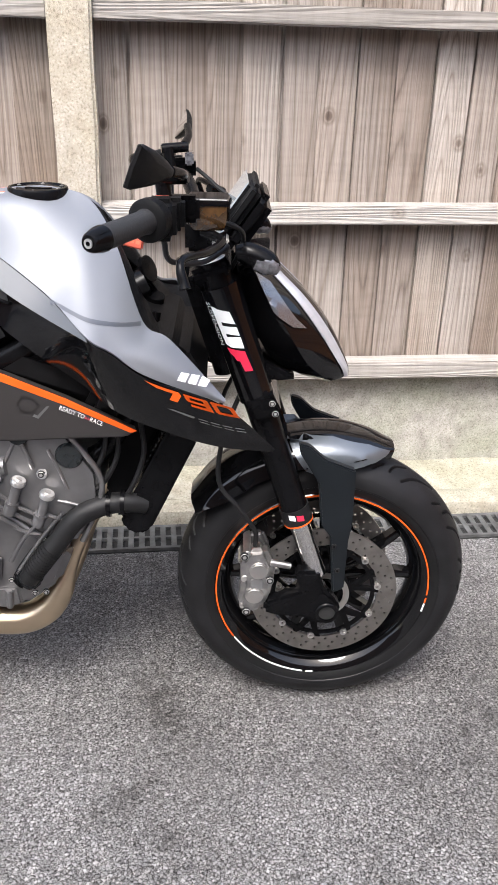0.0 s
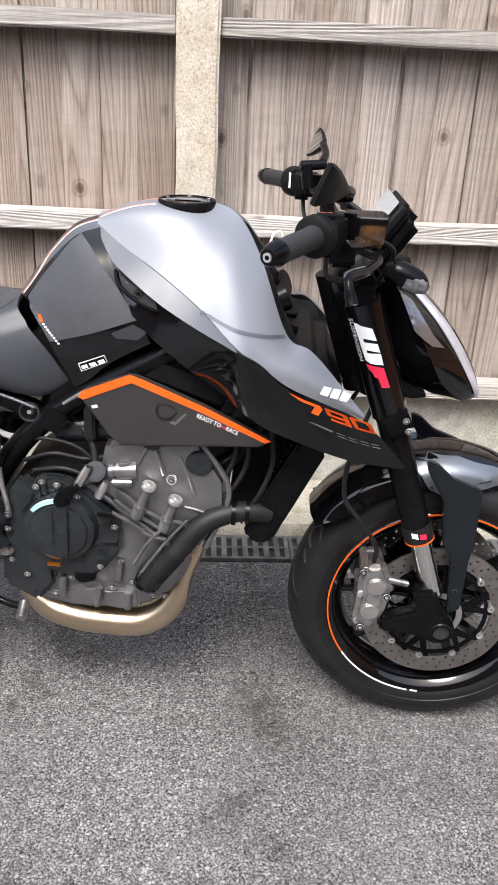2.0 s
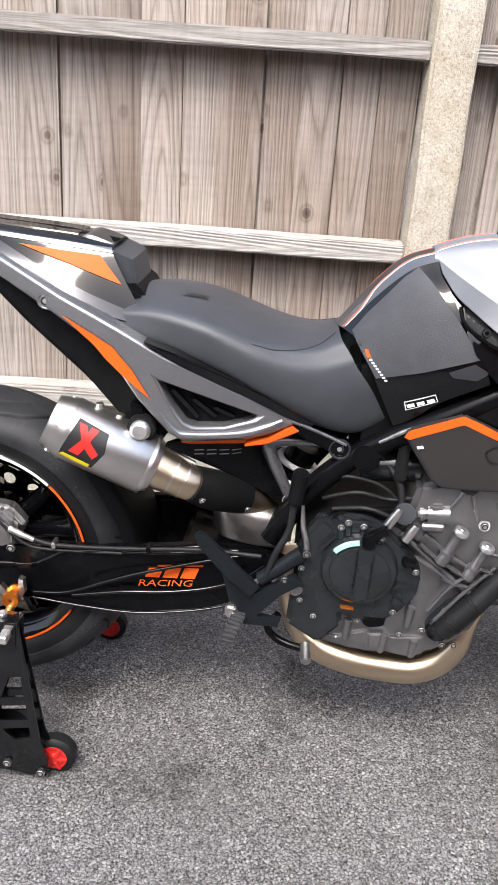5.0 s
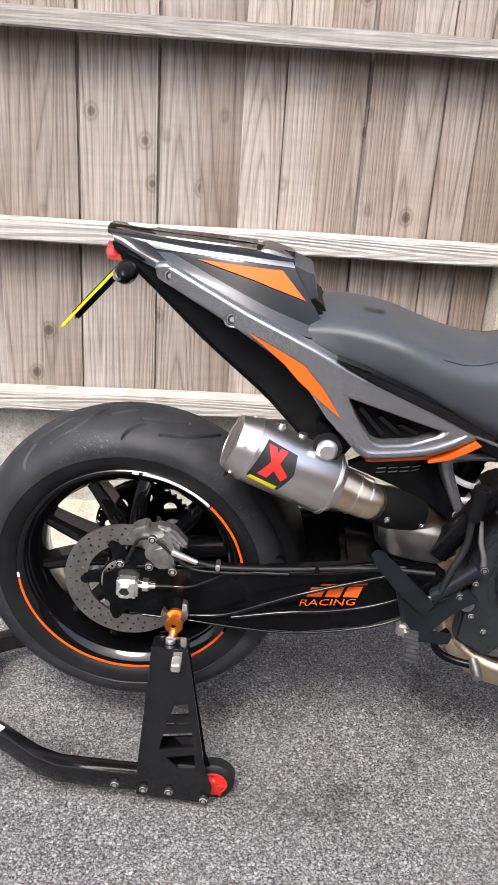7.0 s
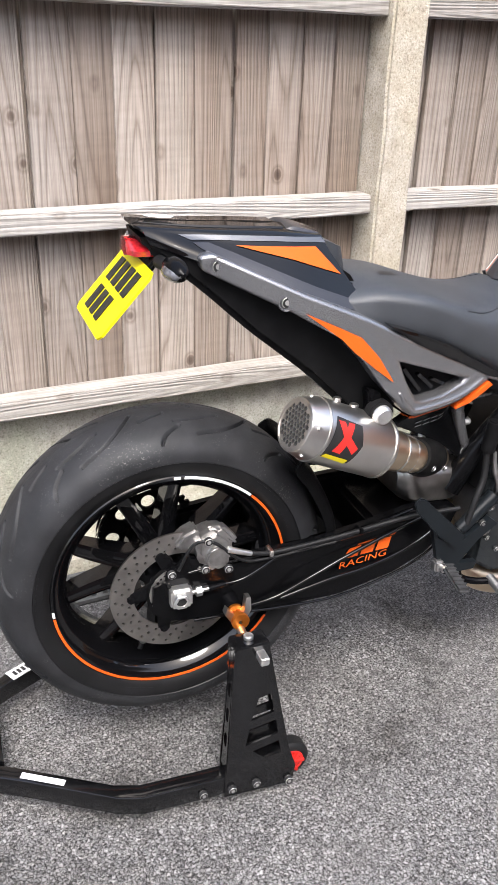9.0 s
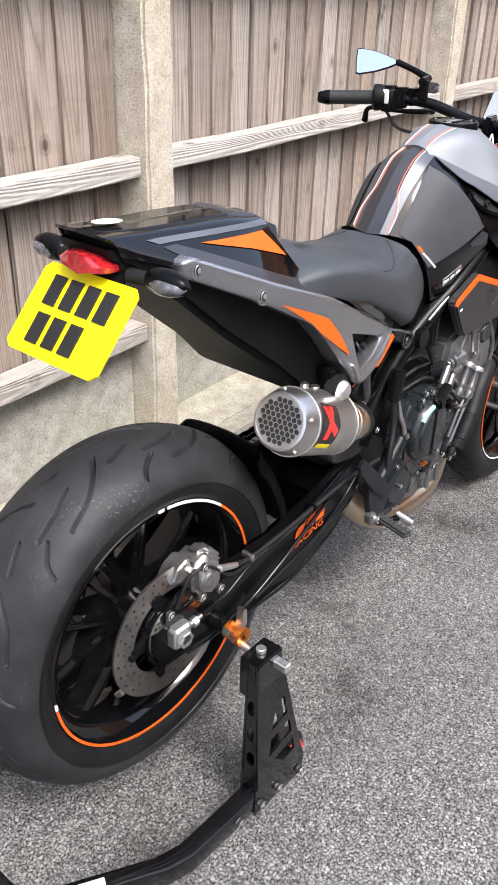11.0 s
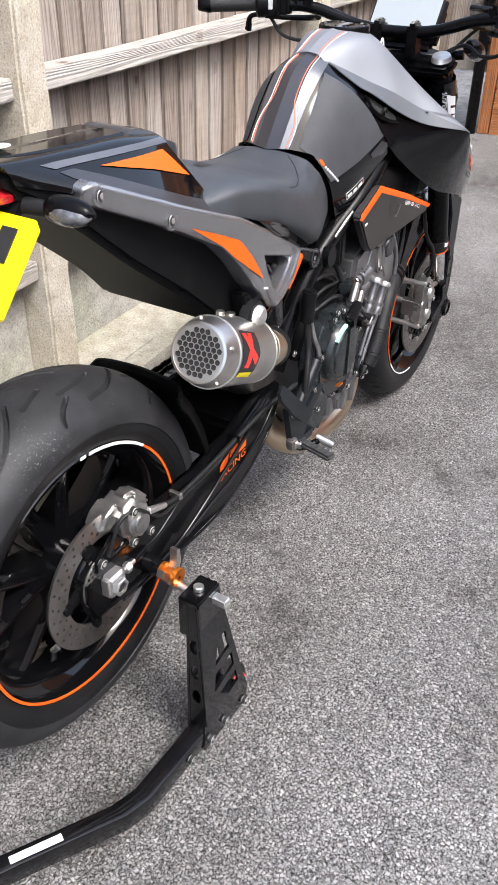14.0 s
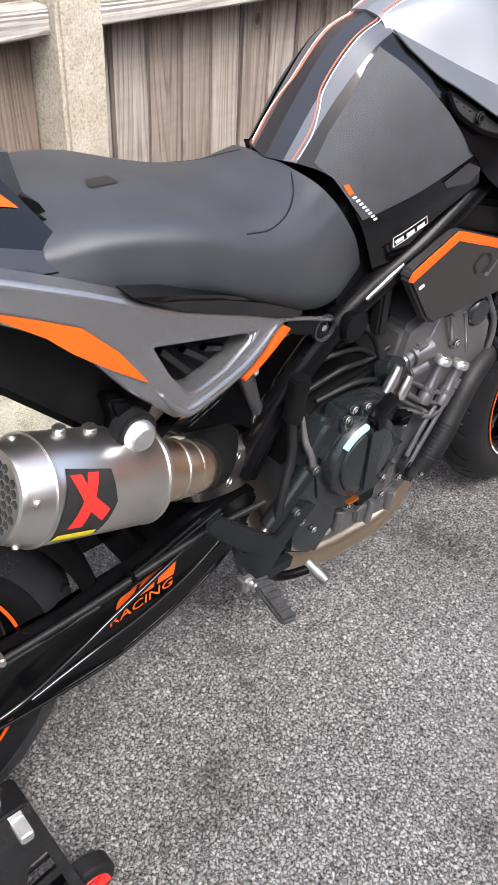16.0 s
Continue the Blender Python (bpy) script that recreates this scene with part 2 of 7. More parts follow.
def dusty(m):
    """Adds pale grit that clings in uneven patches."""
    n, l = m.node_tree.nodes, m.node_tree.links
    b = n["Principled BSDF"]
    tc, speck, patch = n.new("ShaderNodeTexCoord"), n.new("ShaderNodeTexNoise"), n.new("ShaderNodeTexNoise")
    for t, s, d in ((speck, 330, 2), (patch, 14, 4)):
        t.inputs["Scale"].default_value, t.inputs["Detail"].default_value = s, d
        l.new(tc.outputs["Object"], t.inputs["Vector"])
    r1, r2 = ramp_node(n, [(0.60, (0, 0, 0)), (0.74, (1, 1, 1))]), ramp_node(n, [(0.50, (0.03, 0.03, 0.03)), (0.72, (0.8, 0.8, 0.8))])
    l.new(speck.outputs["Fac"], r1.inputs["Fac"]), l.new(patch.outputs["Fac"], r2.inputs["Fac"])
    f, x = n.new("ShaderNodeMath"), n.new("ShaderNodeMix")
    f.operation = "MULTIPLY"
    l.new(r1.outputs[0], f.inputs[0]), l.new(r2.outputs[0], f.inputs[1])
    x.data_type = "RGBA"
    old = b.inputs["Base Color"].links[0].from_socket
    l.new(f.outputs[0], x.inputs["Factor"]), l.new(old, x.inputs[6])
    x.inputs[7].default_value = (0.16, 0.155, 0.15, 1)
    l.new(x.outputs[2], b.inputs["Base Color"])
    return m


def glow_display():
    """A dash display: dark glass with a pale even glow added to it."""
    m = mat("display_glass", (0.05, 0.055, 0.06), 0.06, coat=1.0, var=0.05)
    b = m.node_tree.nodes["Principled BSDF"]
    # added emission keeps the glass pale
    b.inputs["Emission Color"].default_value, b.inputs["Emission Strength"].default_value = (0.86, 0.93, 1.0, 1), 0.22
    return m


def concrete_material(name, pale, dark, moss, pebble=70.0):
    """Weathered concrete with exposed grit, stains and traces of moss."""
    m = bpy.data.materials.new(name)
    m.use_nodes = True
    n, l = m.node_tree.nodes, m.node_tree.links
    b = n["Principled BSDF"]
    tc = n.new("ShaderNodeTexCoord")
    big, mid, grit, peb = (n.new("ShaderNodeTexNoise") for _ in range(4))
    for t, s, d in ((big, 4, 6), (mid, 22, 6), (grit, 420, 3), (peb, pebble, 2)):
        t.inputs["Scale"].default_value, t.inputs["Detail"].default_value = s, d
        l.new(tc.outputs["Object"], t.inputs["Vector"])
    r1 = ramp_node(n, [(0.30, dark), (0.62, pale)])
    l.new(mid.outputs["Fac"], r1.inputs["Fac"])
    r2 = ramp_node(n, [(0.45, (0, 0, 0)), (0.72, (0.75, 0.75, 0.75))])
    l.new(big.outputs["Fac"], r2.inputs["Fac"])
    mm = n.new("ShaderNodeMix")
    mm.data_type = "RGBA"
    l.new(r2.outputs[0], mm.inputs["Factor"]), l.new(r1.outputs[0], mm.inputs[6])
    mm.inputs[7].default_value = (*moss, 1)
    r3 = ramp_node(n, [(0.30, (0.62, 0.60, 0.56)), (0.45, (0.95, 0.95, 0.94)), (0.58, (1.0, 1.0, 1.0)), (0.72, (1.28, 1.26, 1.22))])
    l.new(peb.outputs["Fac"], r3.inputs["Fac"])
    x = n.new("ShaderNodeMix")
    x.data_type, x.blend_type = "RGBA", "MULTIPLY"
    x.inputs["Factor"].default_value = 0.9
    l.new(mm.outputs[2], x.inputs[6]), l.new(r3.outputs[0], x.inputs[7])
    l.new(x.outputs[2], b.inputs["Base Color"])
    b.inputs["Roughness"].default_value, b.inputs["Specular IOR Level"].default_value = 0.9, 0.2
    bp = n.new("ShaderNodeBump")
    bp.inputs["Strength"].default_value, bp.inputs["Distance"].default_value = 0.8, 0.003
    s = n.new("ShaderNodeMath")
    s.operation = "ADD"
    l.new(peb.outputs["Fac"], s.inputs[0]), l.new(grit.outputs["Fac"], s.inputs[1])
    l.new(s.outputs[0], bp.inputs["Height"]), l.new(bp.outputs[0], b.inputs["Normal"])
    return m


ASPHALT = asphalt_material()
BOARD = wood_material("weathered_board", (0.335, 0.302, 0.274), (0.235, 0.184, 0.147), 1.0, 0.66, 0.60)
RAIL = wood_material("bleached_rail", (0.365, 0.345, 0.322), (0.30, 0.275, 0.245), 1.3, 0.22, 0.6)
CLAD = wood_material("orange_cladding", (0.36, 0.15, 0.06), (0.27, 0.10, 0.04))
POST = concrete_material("post_concrete", (0.51, 0.475, 0.41), (0.40, 0.355, 0.29), (0.40, 0.345, 0.25), 170)
GRAVEL = concrete_material("gravel_board_concrete", (0.44, 0.425, 0.39), (0.31, 0.295, 0.265), (0.30, 0.315, 0.235), 200)
KERB = concrete_material("kerb_concrete", (0.41, 0.385, 0.32), (0.29, 0.265, 0.21), (0.25, 0.255, 0.18), 170)
BRICK = mat("house_brick", (0.20, 0.095, 0.065), 0.9, var=0.25, scale=9, bump=0.6, bscale=150)
DRAIN = mat("drain_plastic", (0.085, 0.086, 0.087), 0.55, var=0.3, scale=25, bump=0.2)
# near-black that stands in for shade inside holes, sockets, slots and the vent
DARK = mat("recess_shade", (0.012, 0.012, 0.012), 0.8)
TYRE = mat("tyre_rubber", (0.0100, 0.0100, 0.0110), 0.5, var=0.2, scale=20, bump=0.12, bscale=900, rvar=0.12, spec=0.22)
SIDEWALL = mat("tyre_sidewall_rubber", (0.0075, 0.0075, 0.008), 0.44, var=0.2, scale=20, bump=0.10, bscale=900, rvar=0.1, spec=0.24)
TREAD = dusty(mat("worn_tread_rubber", (0.0200, 0.0205, 0.0225), 0.55, var=0.2, scale=20, bump=0.14, bscale=900, rvar=0.12, spec=0.24))
GLOSS = mat("gloss_black_paint", (0.003, 0.003, 0.0035), 0.07, var=0.1, scale=6, coat=0.25, rvar=0.03, spec=0.28)
SATIN = mat("satin_black", (0.0035, 0.0035, 0.004), 0.22, var=0.2, scale=25, bump=0.03, bscale=1200, spec=0.11)
PLASTIC = mat("textured_black_plastic", (0.0052, 0.0052, 0.0056), 0.48, var=0.2, scale=30, bump=0.25, bscale=1800, spec=0.10)
SILVER = mat("silver_paint", (0.215, 0.224, 0.242), 0.60, 0.70, var=0.03, scale=5, bscale=2500, coat=0.12, rvar=0.05)
GREY = mat("dark_silver_paint", (0.235, 0.235, 0.243), 0.27, 0.75, var=0.05, scale=6, bscale=2500, coat=0.5, rvar=0.05)
ANTHRA = mat("anthracite_panel", (0.026, 0.0235, 0.023), 0.42, 0.1, var=0.06, scale=8, bscale=1500)
TANKGREY = mat("tank_gunmetal", (0.040, 0.040, 0.045), 0.30, 0.4, var=0.05, scale=6, coat=0.25, rvar=0.04)
BANDGREY = mat("tank_band_grey", (0.12, 0.124, 0.136), 0.36, 0.6, var=0.04, scale=6, coat=0.3, rvar=0.04)
PINSTRIPE = mat("salmon_pinstripe", (0.62, 0.16, 0.09), 0.35)
ORANGE = mat("orange_film", (0.66, 0.095, 0.010), 0.5, var=0.05, scale=20, rvar=0.05, spec=0.18)
WHITE = mat("white_film", (0.80, 0.80, 0.79), 0.4, var=0.04, scale=20)
PINK = mat("red_film", (0.60, 0.02, 0.06), 0.35, var=0.04, scale=20)
YELLOW = mat("plate_yellow", (0.78, 0.66, 0.0), 0.45, var=0.03, scale=12)
INK = mat("black_ink", (0.012, 0.012, 0.012), 0.45)
GREYINK = mat("grey_ink", (0.11, 0.11, 0.11), 0.4)
VINYL = mat("seat_vinyl", (0.034, 0.0375, 0.043), 0.42, var=0.12, scale=14, bump=0.28, bscale=1300)
PADMAT = mat("tank_grip_pad", (0.034, 0.036, 0.041), 0.6, var=0.1, scale=30, bump=0.5, bscale=850)
CAST = mat("cast_engine_metal", (0.205, 0.201, 0.203), 0.33, 0.8, var=0.10, scale=22, bump=0.05, bscale=900)
CASTDARK = mat("dark_engine_cover", (0.0150, 0.0175, 0.0190), 0.20, 0.1, var=0.15, scale=20, bump=0.03, bscale=900, spec=0.5)
ALU = mat("bare_aluminium", (0.76, 0.75, 0.73), 0.42, 1.0, var=0.1, scale=40, bscale=900)
STEEL = mat("brushed_steel", (0.60, 0.58, 0.55), 0.34, 1.0, var=0.06, scale=14, bscale=600, stretch=(1, 1, 1))
BRONZE = mat("heat_tinted_steel", (0.60, 0.49, 0.35), 0.32, 1.0, var=0.05, scale=5, bscale=300, dark=(0.50, 0.40, 0.29), rvar=0.03)
CHROME = mat("fork_chrome", (0.62, 0.61, 0.60), 0.16, 1.0, var=0.04, scale=20)
DISC = mat("brake_disc_steel", (0.33, 0.31, 0.29), 0.36, 1.0, var=0.12, scale=30, bscale=1200)
GRIP = mat("ribbed_grip_rubber", (0.009, 0.009, 0.0095), 0.6, var=0.2, scale=500, bump=0.8, bscale=420)
RUBBER = mat("soft_rubber", (0.007, 0.007, 0.0075), 0.55, var=0.15, scale=40, bump=0.2, spec=0.3)
WORNRUBBER = mat("worn_grey_rubber", (0.030, 0.030, 0.031), 0.6, var=0.25, scale=60, bump=0.2)
RED = mat("red_plastic", (0.55, 0.02, 0.015), 0.4)
TAG = mat("orange_red_fabric", (0.56, 0.105, 0.065), 0.7, var=0.1, scale=300, bump=0.2, bscale=900)
ANOD = mat("orange_anodised", (0.75, 0.22, 0.03), 0.34, 0.9, var=0.05, scale=30, rvar=0.03)
REDGLASS = mat("red_lens", (0.42, 0.015, 0.02), 0.15, coat=1.0, var=0.25, scale=160)
SMOKE = mat("smoked_lens", (0.10, 0.10, 0.11), 0.08, coat=1.0, var=0.3, scale=120)
AMBER = mat("amber_fluid_cup", (0.060, 0.030, 0.010), 0.08, coat=1.0, var=0.3, scale=60)
LENS = mat("clear_headlamp_lens", (0.42, 0.42, 0.45), 0.12, 0.2, coat=1.0, var=0.12, scale=18)
MIRROR = mat("mirror_glass", (0.86, 0.88, 0.90), 0.02, 1.0, var=0.0, rvar=0.0)
SCREEN = glow_display()
CARBON = mat("carbon_guard", (0.007, 0.007, 0.007), 0.5, var=0.3, scale=350, bump=0.15, spec=0.08)
STANDBLACK = mat("stand_black_paint", (0.0045, 0.0045, 0.005), 0.14, var=0.2, scale=20, bump=0.04, bscale=500, coat=0.4, spec=0.3, rvar=0.05)
CALIPER = mat("caliper_grey", (0.40, 0.39, 0.38), 0.36, 0.95, var=0.2, scale=40, bump=0.1, bscale=600)
MUDGREY = mat("blue_grey_paint", (0.135, 0.150, 0.168), 0.34, 0.6, var=0.05, scale=6, coat=0.3, rvar=0.04)
STAY = mat("stay_blue_black", (0.0075, 0.0095, 0.0115), 0.34, var=0.1, scale=20, spec=0.2)
FACET = mat("dull_gunmetal", (0.080, 0.085, 0.094), 0.50, 0.2, var=0.05, scale=6, coat=0.1, rvar=0.04)
# colour of the sky reflection painted on the clutch cover
TEAL = mat("pale_teal_reflection", (0.35, 0.62, 0.56), 0.4)


# ---- mesh helpers ----
def catmull(pts, steps):
    """A smooth run through the points, steps pieces between each pair."""
    p = [np.array(q, float) for q in pts]
    if len(p) < 3:
        return [p[0] + (p[1] - p[0]) * k / steps for k in range(steps + 1)]
    p = [2 * p[0] - p[1], *p, 2 * p[-1] - p[-2]]
    out = []
    for i in range(1, len(p) - 2):
        for k in range(steps):
            t = k / steps
            out.append(0.5 * (2 * p[i] + (p[i + 1] - p[i - 1]) * t + (2 * p[i - 1] - 5 * p[i] + 4 * p[i + 1] - p[i + 2]) * t * t + (3 * p[i] - p[i - 1] - 3 * p[i + 1] + p[i + 2]) * t ** 3))
    return [*out, p[-2]]


def grid_bm(rows, closed=False):
    bm = bmesh.new()
    vs = [[bm.verts.new(Vector(p)) for p in r] for r in rows]
    w = len(rows[0])
    for a, b in zip(vs, vs[1:]):
        for i in range(w if closed else w - 1):
            bm.faces.new((a[i], a[(i + 1) % w], b[(i + 1) % w], b[i]))
    return bm


def tidy(bm):
    bmesh.ops.remove_doubles(bm, verts=bm.verts, dist=1e-5)
    bmesh.ops.recalc_face_normals(bm, faces=bm.faces)
    return bm


def tube(pts, r, n=12, steps=8, smooth=True):
    """A round bar along the points; r may be one radius or one for each point."""
    radii = list(r) if hasattr(r, "__len__") else [r] * len(pts)
    q = [(*p, s) for p, s in zip(pts, radii)]
    run = catmull(q, steps) if smooth and len(q) > 2 else [np.array(a, float) for a in q]
    rings, up = [], None
    for i, s in enumerate(run):
        d = Vector((run[min(i + 1, len(run) - 1)] - run[max(i - 1, 0)])[:3]).normalized()
        if up is None:
            up = d.orthogonal().normalized()
        up = (up - d * up.dot(d)).normalized()
        side = d.cross(up)
        rings.append([Vector(s[:3]) + (up * math.cos(2 * math.pi * k / n) + side * math.sin(2 * math.pi * k / n)) * s[3] for k in range(n)])
    bm = grid_bm(rings, True)
    bm.verts.ensure_lookup_table()
    bm.faces.new([bm.verts[k] for k in range(n)])
    bm.faces.new([bm.verts[len(bm.verts) - n + k] for k in range(n)])
    return tidy(bm)


def rod(a, b, r, r2=None, n=24, bev=0.0):
    bm = tube([a, b], [r, r if r2 is None else r2], n, 1, False)
    if bev:
        bmesh.ops.bevel(bm, geom=[e for e in bm.edges if len(e.link_faces) == 2 and any(len(f.verts) > 4 for f in e.link_faces)], offset=bev, segments=2, affect="EDGES")
    return bm


def box(x0, x1, y0, y1, z0, z1, bev=0.0, seg=2):
    bm = bmesh.new()
    bmesh.ops.create_cube(bm, size=1, matrix=Matrix.Translation(((x0 + x1) / 2, (y0 + y1) / 2, (z0 + z1) / 2)) @ Matrix.Diagonal((abs(x1 - x0), abs(y1 - y0), abs(z1 - z0), 1)))
    if bev:
        bmesh.ops.bevel(bm, geom=bm.edges[:], offset=bev, segments=seg, affect="EDGES")
    return bm


def moved(bm, m):
    bmesh.ops.transform(bm, matrix=m, verts=bm.verts)
    return bm


def lathe(profile, centre, n=96, a0=0.0, a1=360.0, axis="y"):
    """Turns (radius, along) pairs about an axis through the centre."""
    full = abs(a1 - a0) >= 359.9
    k = n if full else n + 1
    rings = []
    for i in range(k):
        a = radians(a0 + (a1 - a0) * i / n)
        c, s = math.cos(a), math.sin(a)
        if axis == "y":
            rings.append([(centre[0] + r * c, centre[1] + h, centre[2] + r * s) for r, h in profile])
        elif axis == "z":
            rings.append([(centre[0] + r * c, centre[1] + r * s, centre[2] + h) for r, h in profile])
        else:
            rings.append([(centre[0] + h, centre[1] + r * c, centre[2] + r * s) for r, h in profile])
    if full:
        rings.append(rings[0])
    return tidy(grid_bm(rings))


def prism(poly, y0, y1, bev=0.0, seg=2, sway=None):
    """A flat outline in x and z, drawn out from y0 to y1; sway(x, z) shifts it sideways."""
    bm = bmesh.new()
    f = bm.faces.new([bm.verts.new((x, y0, z)) for x, z in poly])
    e = bmesh.ops.extrude_face_region(bm, geom=[f])
    bmesh.ops.translate(bm, verts=[v for v in e["geom"] if isinstance(v, bmesh.types.BMVert)], vec=(0, y1 - y0, 0))
    bmesh.ops.recalc_face_normals(bm, faces=bm.faces)
    if bev:
        bmesh.ops.bevel(bm, geom=bm.edges[:], offset=bev, segments=seg, affect="EDGES", clamp_overlap=True)
    if sway:
        for v in bm.verts:
            v.co.y += sway(v.co.x, v.co.z)
    return bm


def circle(cx, cz, r, n=16, a0=0.0):
    return [(cx + r * math.cos(a0 + 2 * math.pi * k / n), cz + r * math.sin(a0 + 2 * math.pi * k / n)) for k in range(n)]


def inside(p, poly):
    x, y = p
    hit = False
    for (ax, ay), (bx, by) in zip(poly, poly[1:] + poly[:1]):
        if (ay > y) != (by > y) and x < (bx - ax) * (y - ay) / (by - ay) + ax:
            hit = not hit
    return hit


def plate(outer, holes, y0, y1, sway=None):
    """A flat outline with openings through it, from y0 to y1."""
    from mathutils import geometry
    pts, edges = [], []
    for loop in (outer, *holes):
        s = len(pts)
        pts += [Vector(p) for p in loop]
        edges += [(s + i, s + (i + 1) % len(loop)) for i in range(len(loop))]
    vs, _, fs, *_ = geometry.delaunay_2d_cdt(pts, edges, [], 0, 1e-6)
    bm = bmesh.new()
    v = [bm.verts.new((p.x, y0, p.y)) for p in vs]
    for f in fs:
        c = sum((vs[i] for i in f), Vector((0, 0))) / len(f)
        if inside(c, outer) and not any(inside(c, h) for h in holes):
            bm.faces.new([v[i] for i in f])
    bmesh.ops.delete(bm, geom=[q for q in bm.verts if not q.link_faces], context="VERTS")
    e = bmesh.ops.extrude_face_region(bm, geom=bm.faces[:])
    bmesh.ops.translate(bm, verts=[q for q in e["geom"] if isinstance(q, bmesh.types.BMVert)], vec=(0, y1 - y0, 0))
    bmesh.ops.recalc_face_normals(bm, faces=bm.faces)
    if sway:
        for q in bm.verts:
            q.co.y += sway(q.co.x, q.co.z)
    return bm


def sheet(rows, thick=0.003, steps=6, linear=False):
    """A curved panel through rows of points (all of one length), with thickness behind it."""
    if linear:
        fine = [[np.array(p, float) for p in r] for r in rows]
    else:
        along = [catmull(r, steps) for r in rows]
        cols = [catmull([r[i] for r in along], steps) for i in range(len(along[0]))]
        fine = [[c[j] for c in cols] for j in range(len(cols[0]))]
    bm = grid_bm(fine)
    bmesh.ops.recalc_face_normals(bm, faces=bm.faces)
    bm.normal_update()
    if thick:
        bmesh.ops.solidify(bm, geom=bm.faces[:], thickness=thick)
    return bm


def loft(rings, steps=5, caps=True, round_ring=0):
    """A closed skin through rings of equal length."""
    if round_ring:
        rings = [catmull([*r, r[0]], round_ring)[:-1] for r in rings]
    cols = [catmull([r[i] for r in rings], steps) if steps > 1 else [np.array(r[i], float) for r in rings] for i in range(len(rings[0]))]
    fine = [[c[j] for c in cols] for j in range(len(cols[0]))]
    bm = grid_bm(fine, True)
    if caps:
        bm.verts.ensure_lookup_table()
        w = len(rings[0])
        bm.faces.new([bm.verts[k] for k in range(w)])
        bm.faces.new([bm.verts[len(bm.verts) - w + k] for k in range(w)])
    return tidy(bm)


def add(bm, *others):
    for o in others:
        me = bpy.data.meshes.new("piece")
        o.to_mesh(me)
        o.free()
        bm.from_mesh(me)
        bpy.data.meshes.remove(me)
    return bm


def mirrored(bm):
    b = bm.copy()
    for v in b.verts:
        v.co.y = -v.co.y
    bmesh.ops.reverse_faces(b, faces=b.faces)
    return b


def part(name, bm, material, parent, label="", sharp=38):
    """One mesh object under its thing or part."""
    me = bpy.data.meshes.new(name)
    bm.to_mesh(me)
    bm.free()
    me.materials.append(material)
    me.polygons.foreach_set("use_smooth", [True] * len(me.polygons))
    me.set_sharp_from_angle(angle=radians(sharp))
    ob = new(name, me)
    ob.parent = parent
    return tagged(ob, label) if label else ob


def thing(name, label, category, m=None, group="", kind=""):
    ob = new(name)
    if m is not None:
        ob.matrix_basis = m
    return tagged(ob, label, category, group, kind)


def pair(name, bm, material, parent, label=""):
    """The same part on both sides."""
    o = part(name, mirrored(bm), material, parent, label)
    return part(name, bm, material, parent, label), o


from mathutils.bvhtree import BVHTree


def on_side(bm, target, side=-1, off=0.0012, fine=0.012, thick=0.0):
    """Lays a flat figure in x and z onto a part, seen from that side."""
    me = target.data
    tree = BVHTree.FromPolygons([v.co.copy() for v in me.vertices], [p.vertices[:] for p in me.polygons])
    bmesh.ops.triangulate(bm, faces=bm.faces)
    for _ in range(6):
        long = [e for e in bm.edges if e.calc_length() > fine]
        if not long:
            break
        bmesh.ops.subdivide_edges(bm, edges=long, cuts=1)
        bmesh.ops.triangulate(bm, faces=[f for f in bm.faces if len(f.verts) > 3])
    lost, ys = [], []
    for v in bm.verts:
        h = tree.ray_cast(Vector((v.co.x, side * 2, v.co.z)), Vector((0, -side, 0)))
        if h[0] is None:
            lost.append(v)
        else:
            v.co.y = h[0].y + side * off
            ys.append(v.co.y)
    for v in lost:
        near = tree.find_nearest(Vector((v.co.x, sum(ys) / max(1, len(ys)), v.co.z)))
        v.co.y = near[0].y + side * off
    bmesh.ops.recalc_face_normals(bm, faces=bm.faces)
    bm.normal_update()
    up = sum(f.normal.y * f.calc_area() for f in bm.faces)
    if up * side < 0:
        bmesh.ops.reverse_faces(bm, faces=bm.faces)
    if thick:
        bmesh.ops.solidify(bm, geom=bm.faces[:], thickness=thick)
    return bm


def flat(*polys):
    bm = bmesh.new()
    for p in polys:
        bm.faces.new([bm.verts.new((x, 0, z)) for x, z in p])
    return bm


def words(body, x, z, size, turn=0.0, shear=0.0, wide=1.0, bold=0.0):
    """Lettering in the x-z plane, starting at (x, z)."""
    cu = bpy.data.curves.new("words", "FONT")
    cu.body, cu.size, cu.shear, cu.resolution_u, cu.offset = body, size, max(-1, min(1, shear)), 2, bold
    ob = bpy.data.objects.new("words", cu)
    scene.collection.objects.link(ob)
    me = bpy.data.meshes.new_from_object(ob.evaluated_get(bpy.context.evaluated_depsgraph_get()))
    bpy.data.objects.remove(ob)
    bm = bmesh.new()
    bm.from_mesh(me)
    c, s = math.cos(radians(turn)), math.sin(radians(turn))
    for v in bm.verts:
        a, b = v.co.x * wide, v.co.y
        v.co = (x + a * c - b * s, 0, z + a * s + b * c)
    return bm


# ---- setting ----
def block(name, bm, material, label, category="", kind="structure", parent=None):
    ob = part(name, bm, material, parent, label)
    return tagged(ob, label, category or name.replace("_", " "), kind=kind)


bm = bmesh.new()
bmesh.ops.create_grid(bm, x_segments=40, y_segments=40, size=150)
block("ground", bm, ASPHALT, "worn pale grey tarmac with coarse stone chips and dull stains", "tarmac")


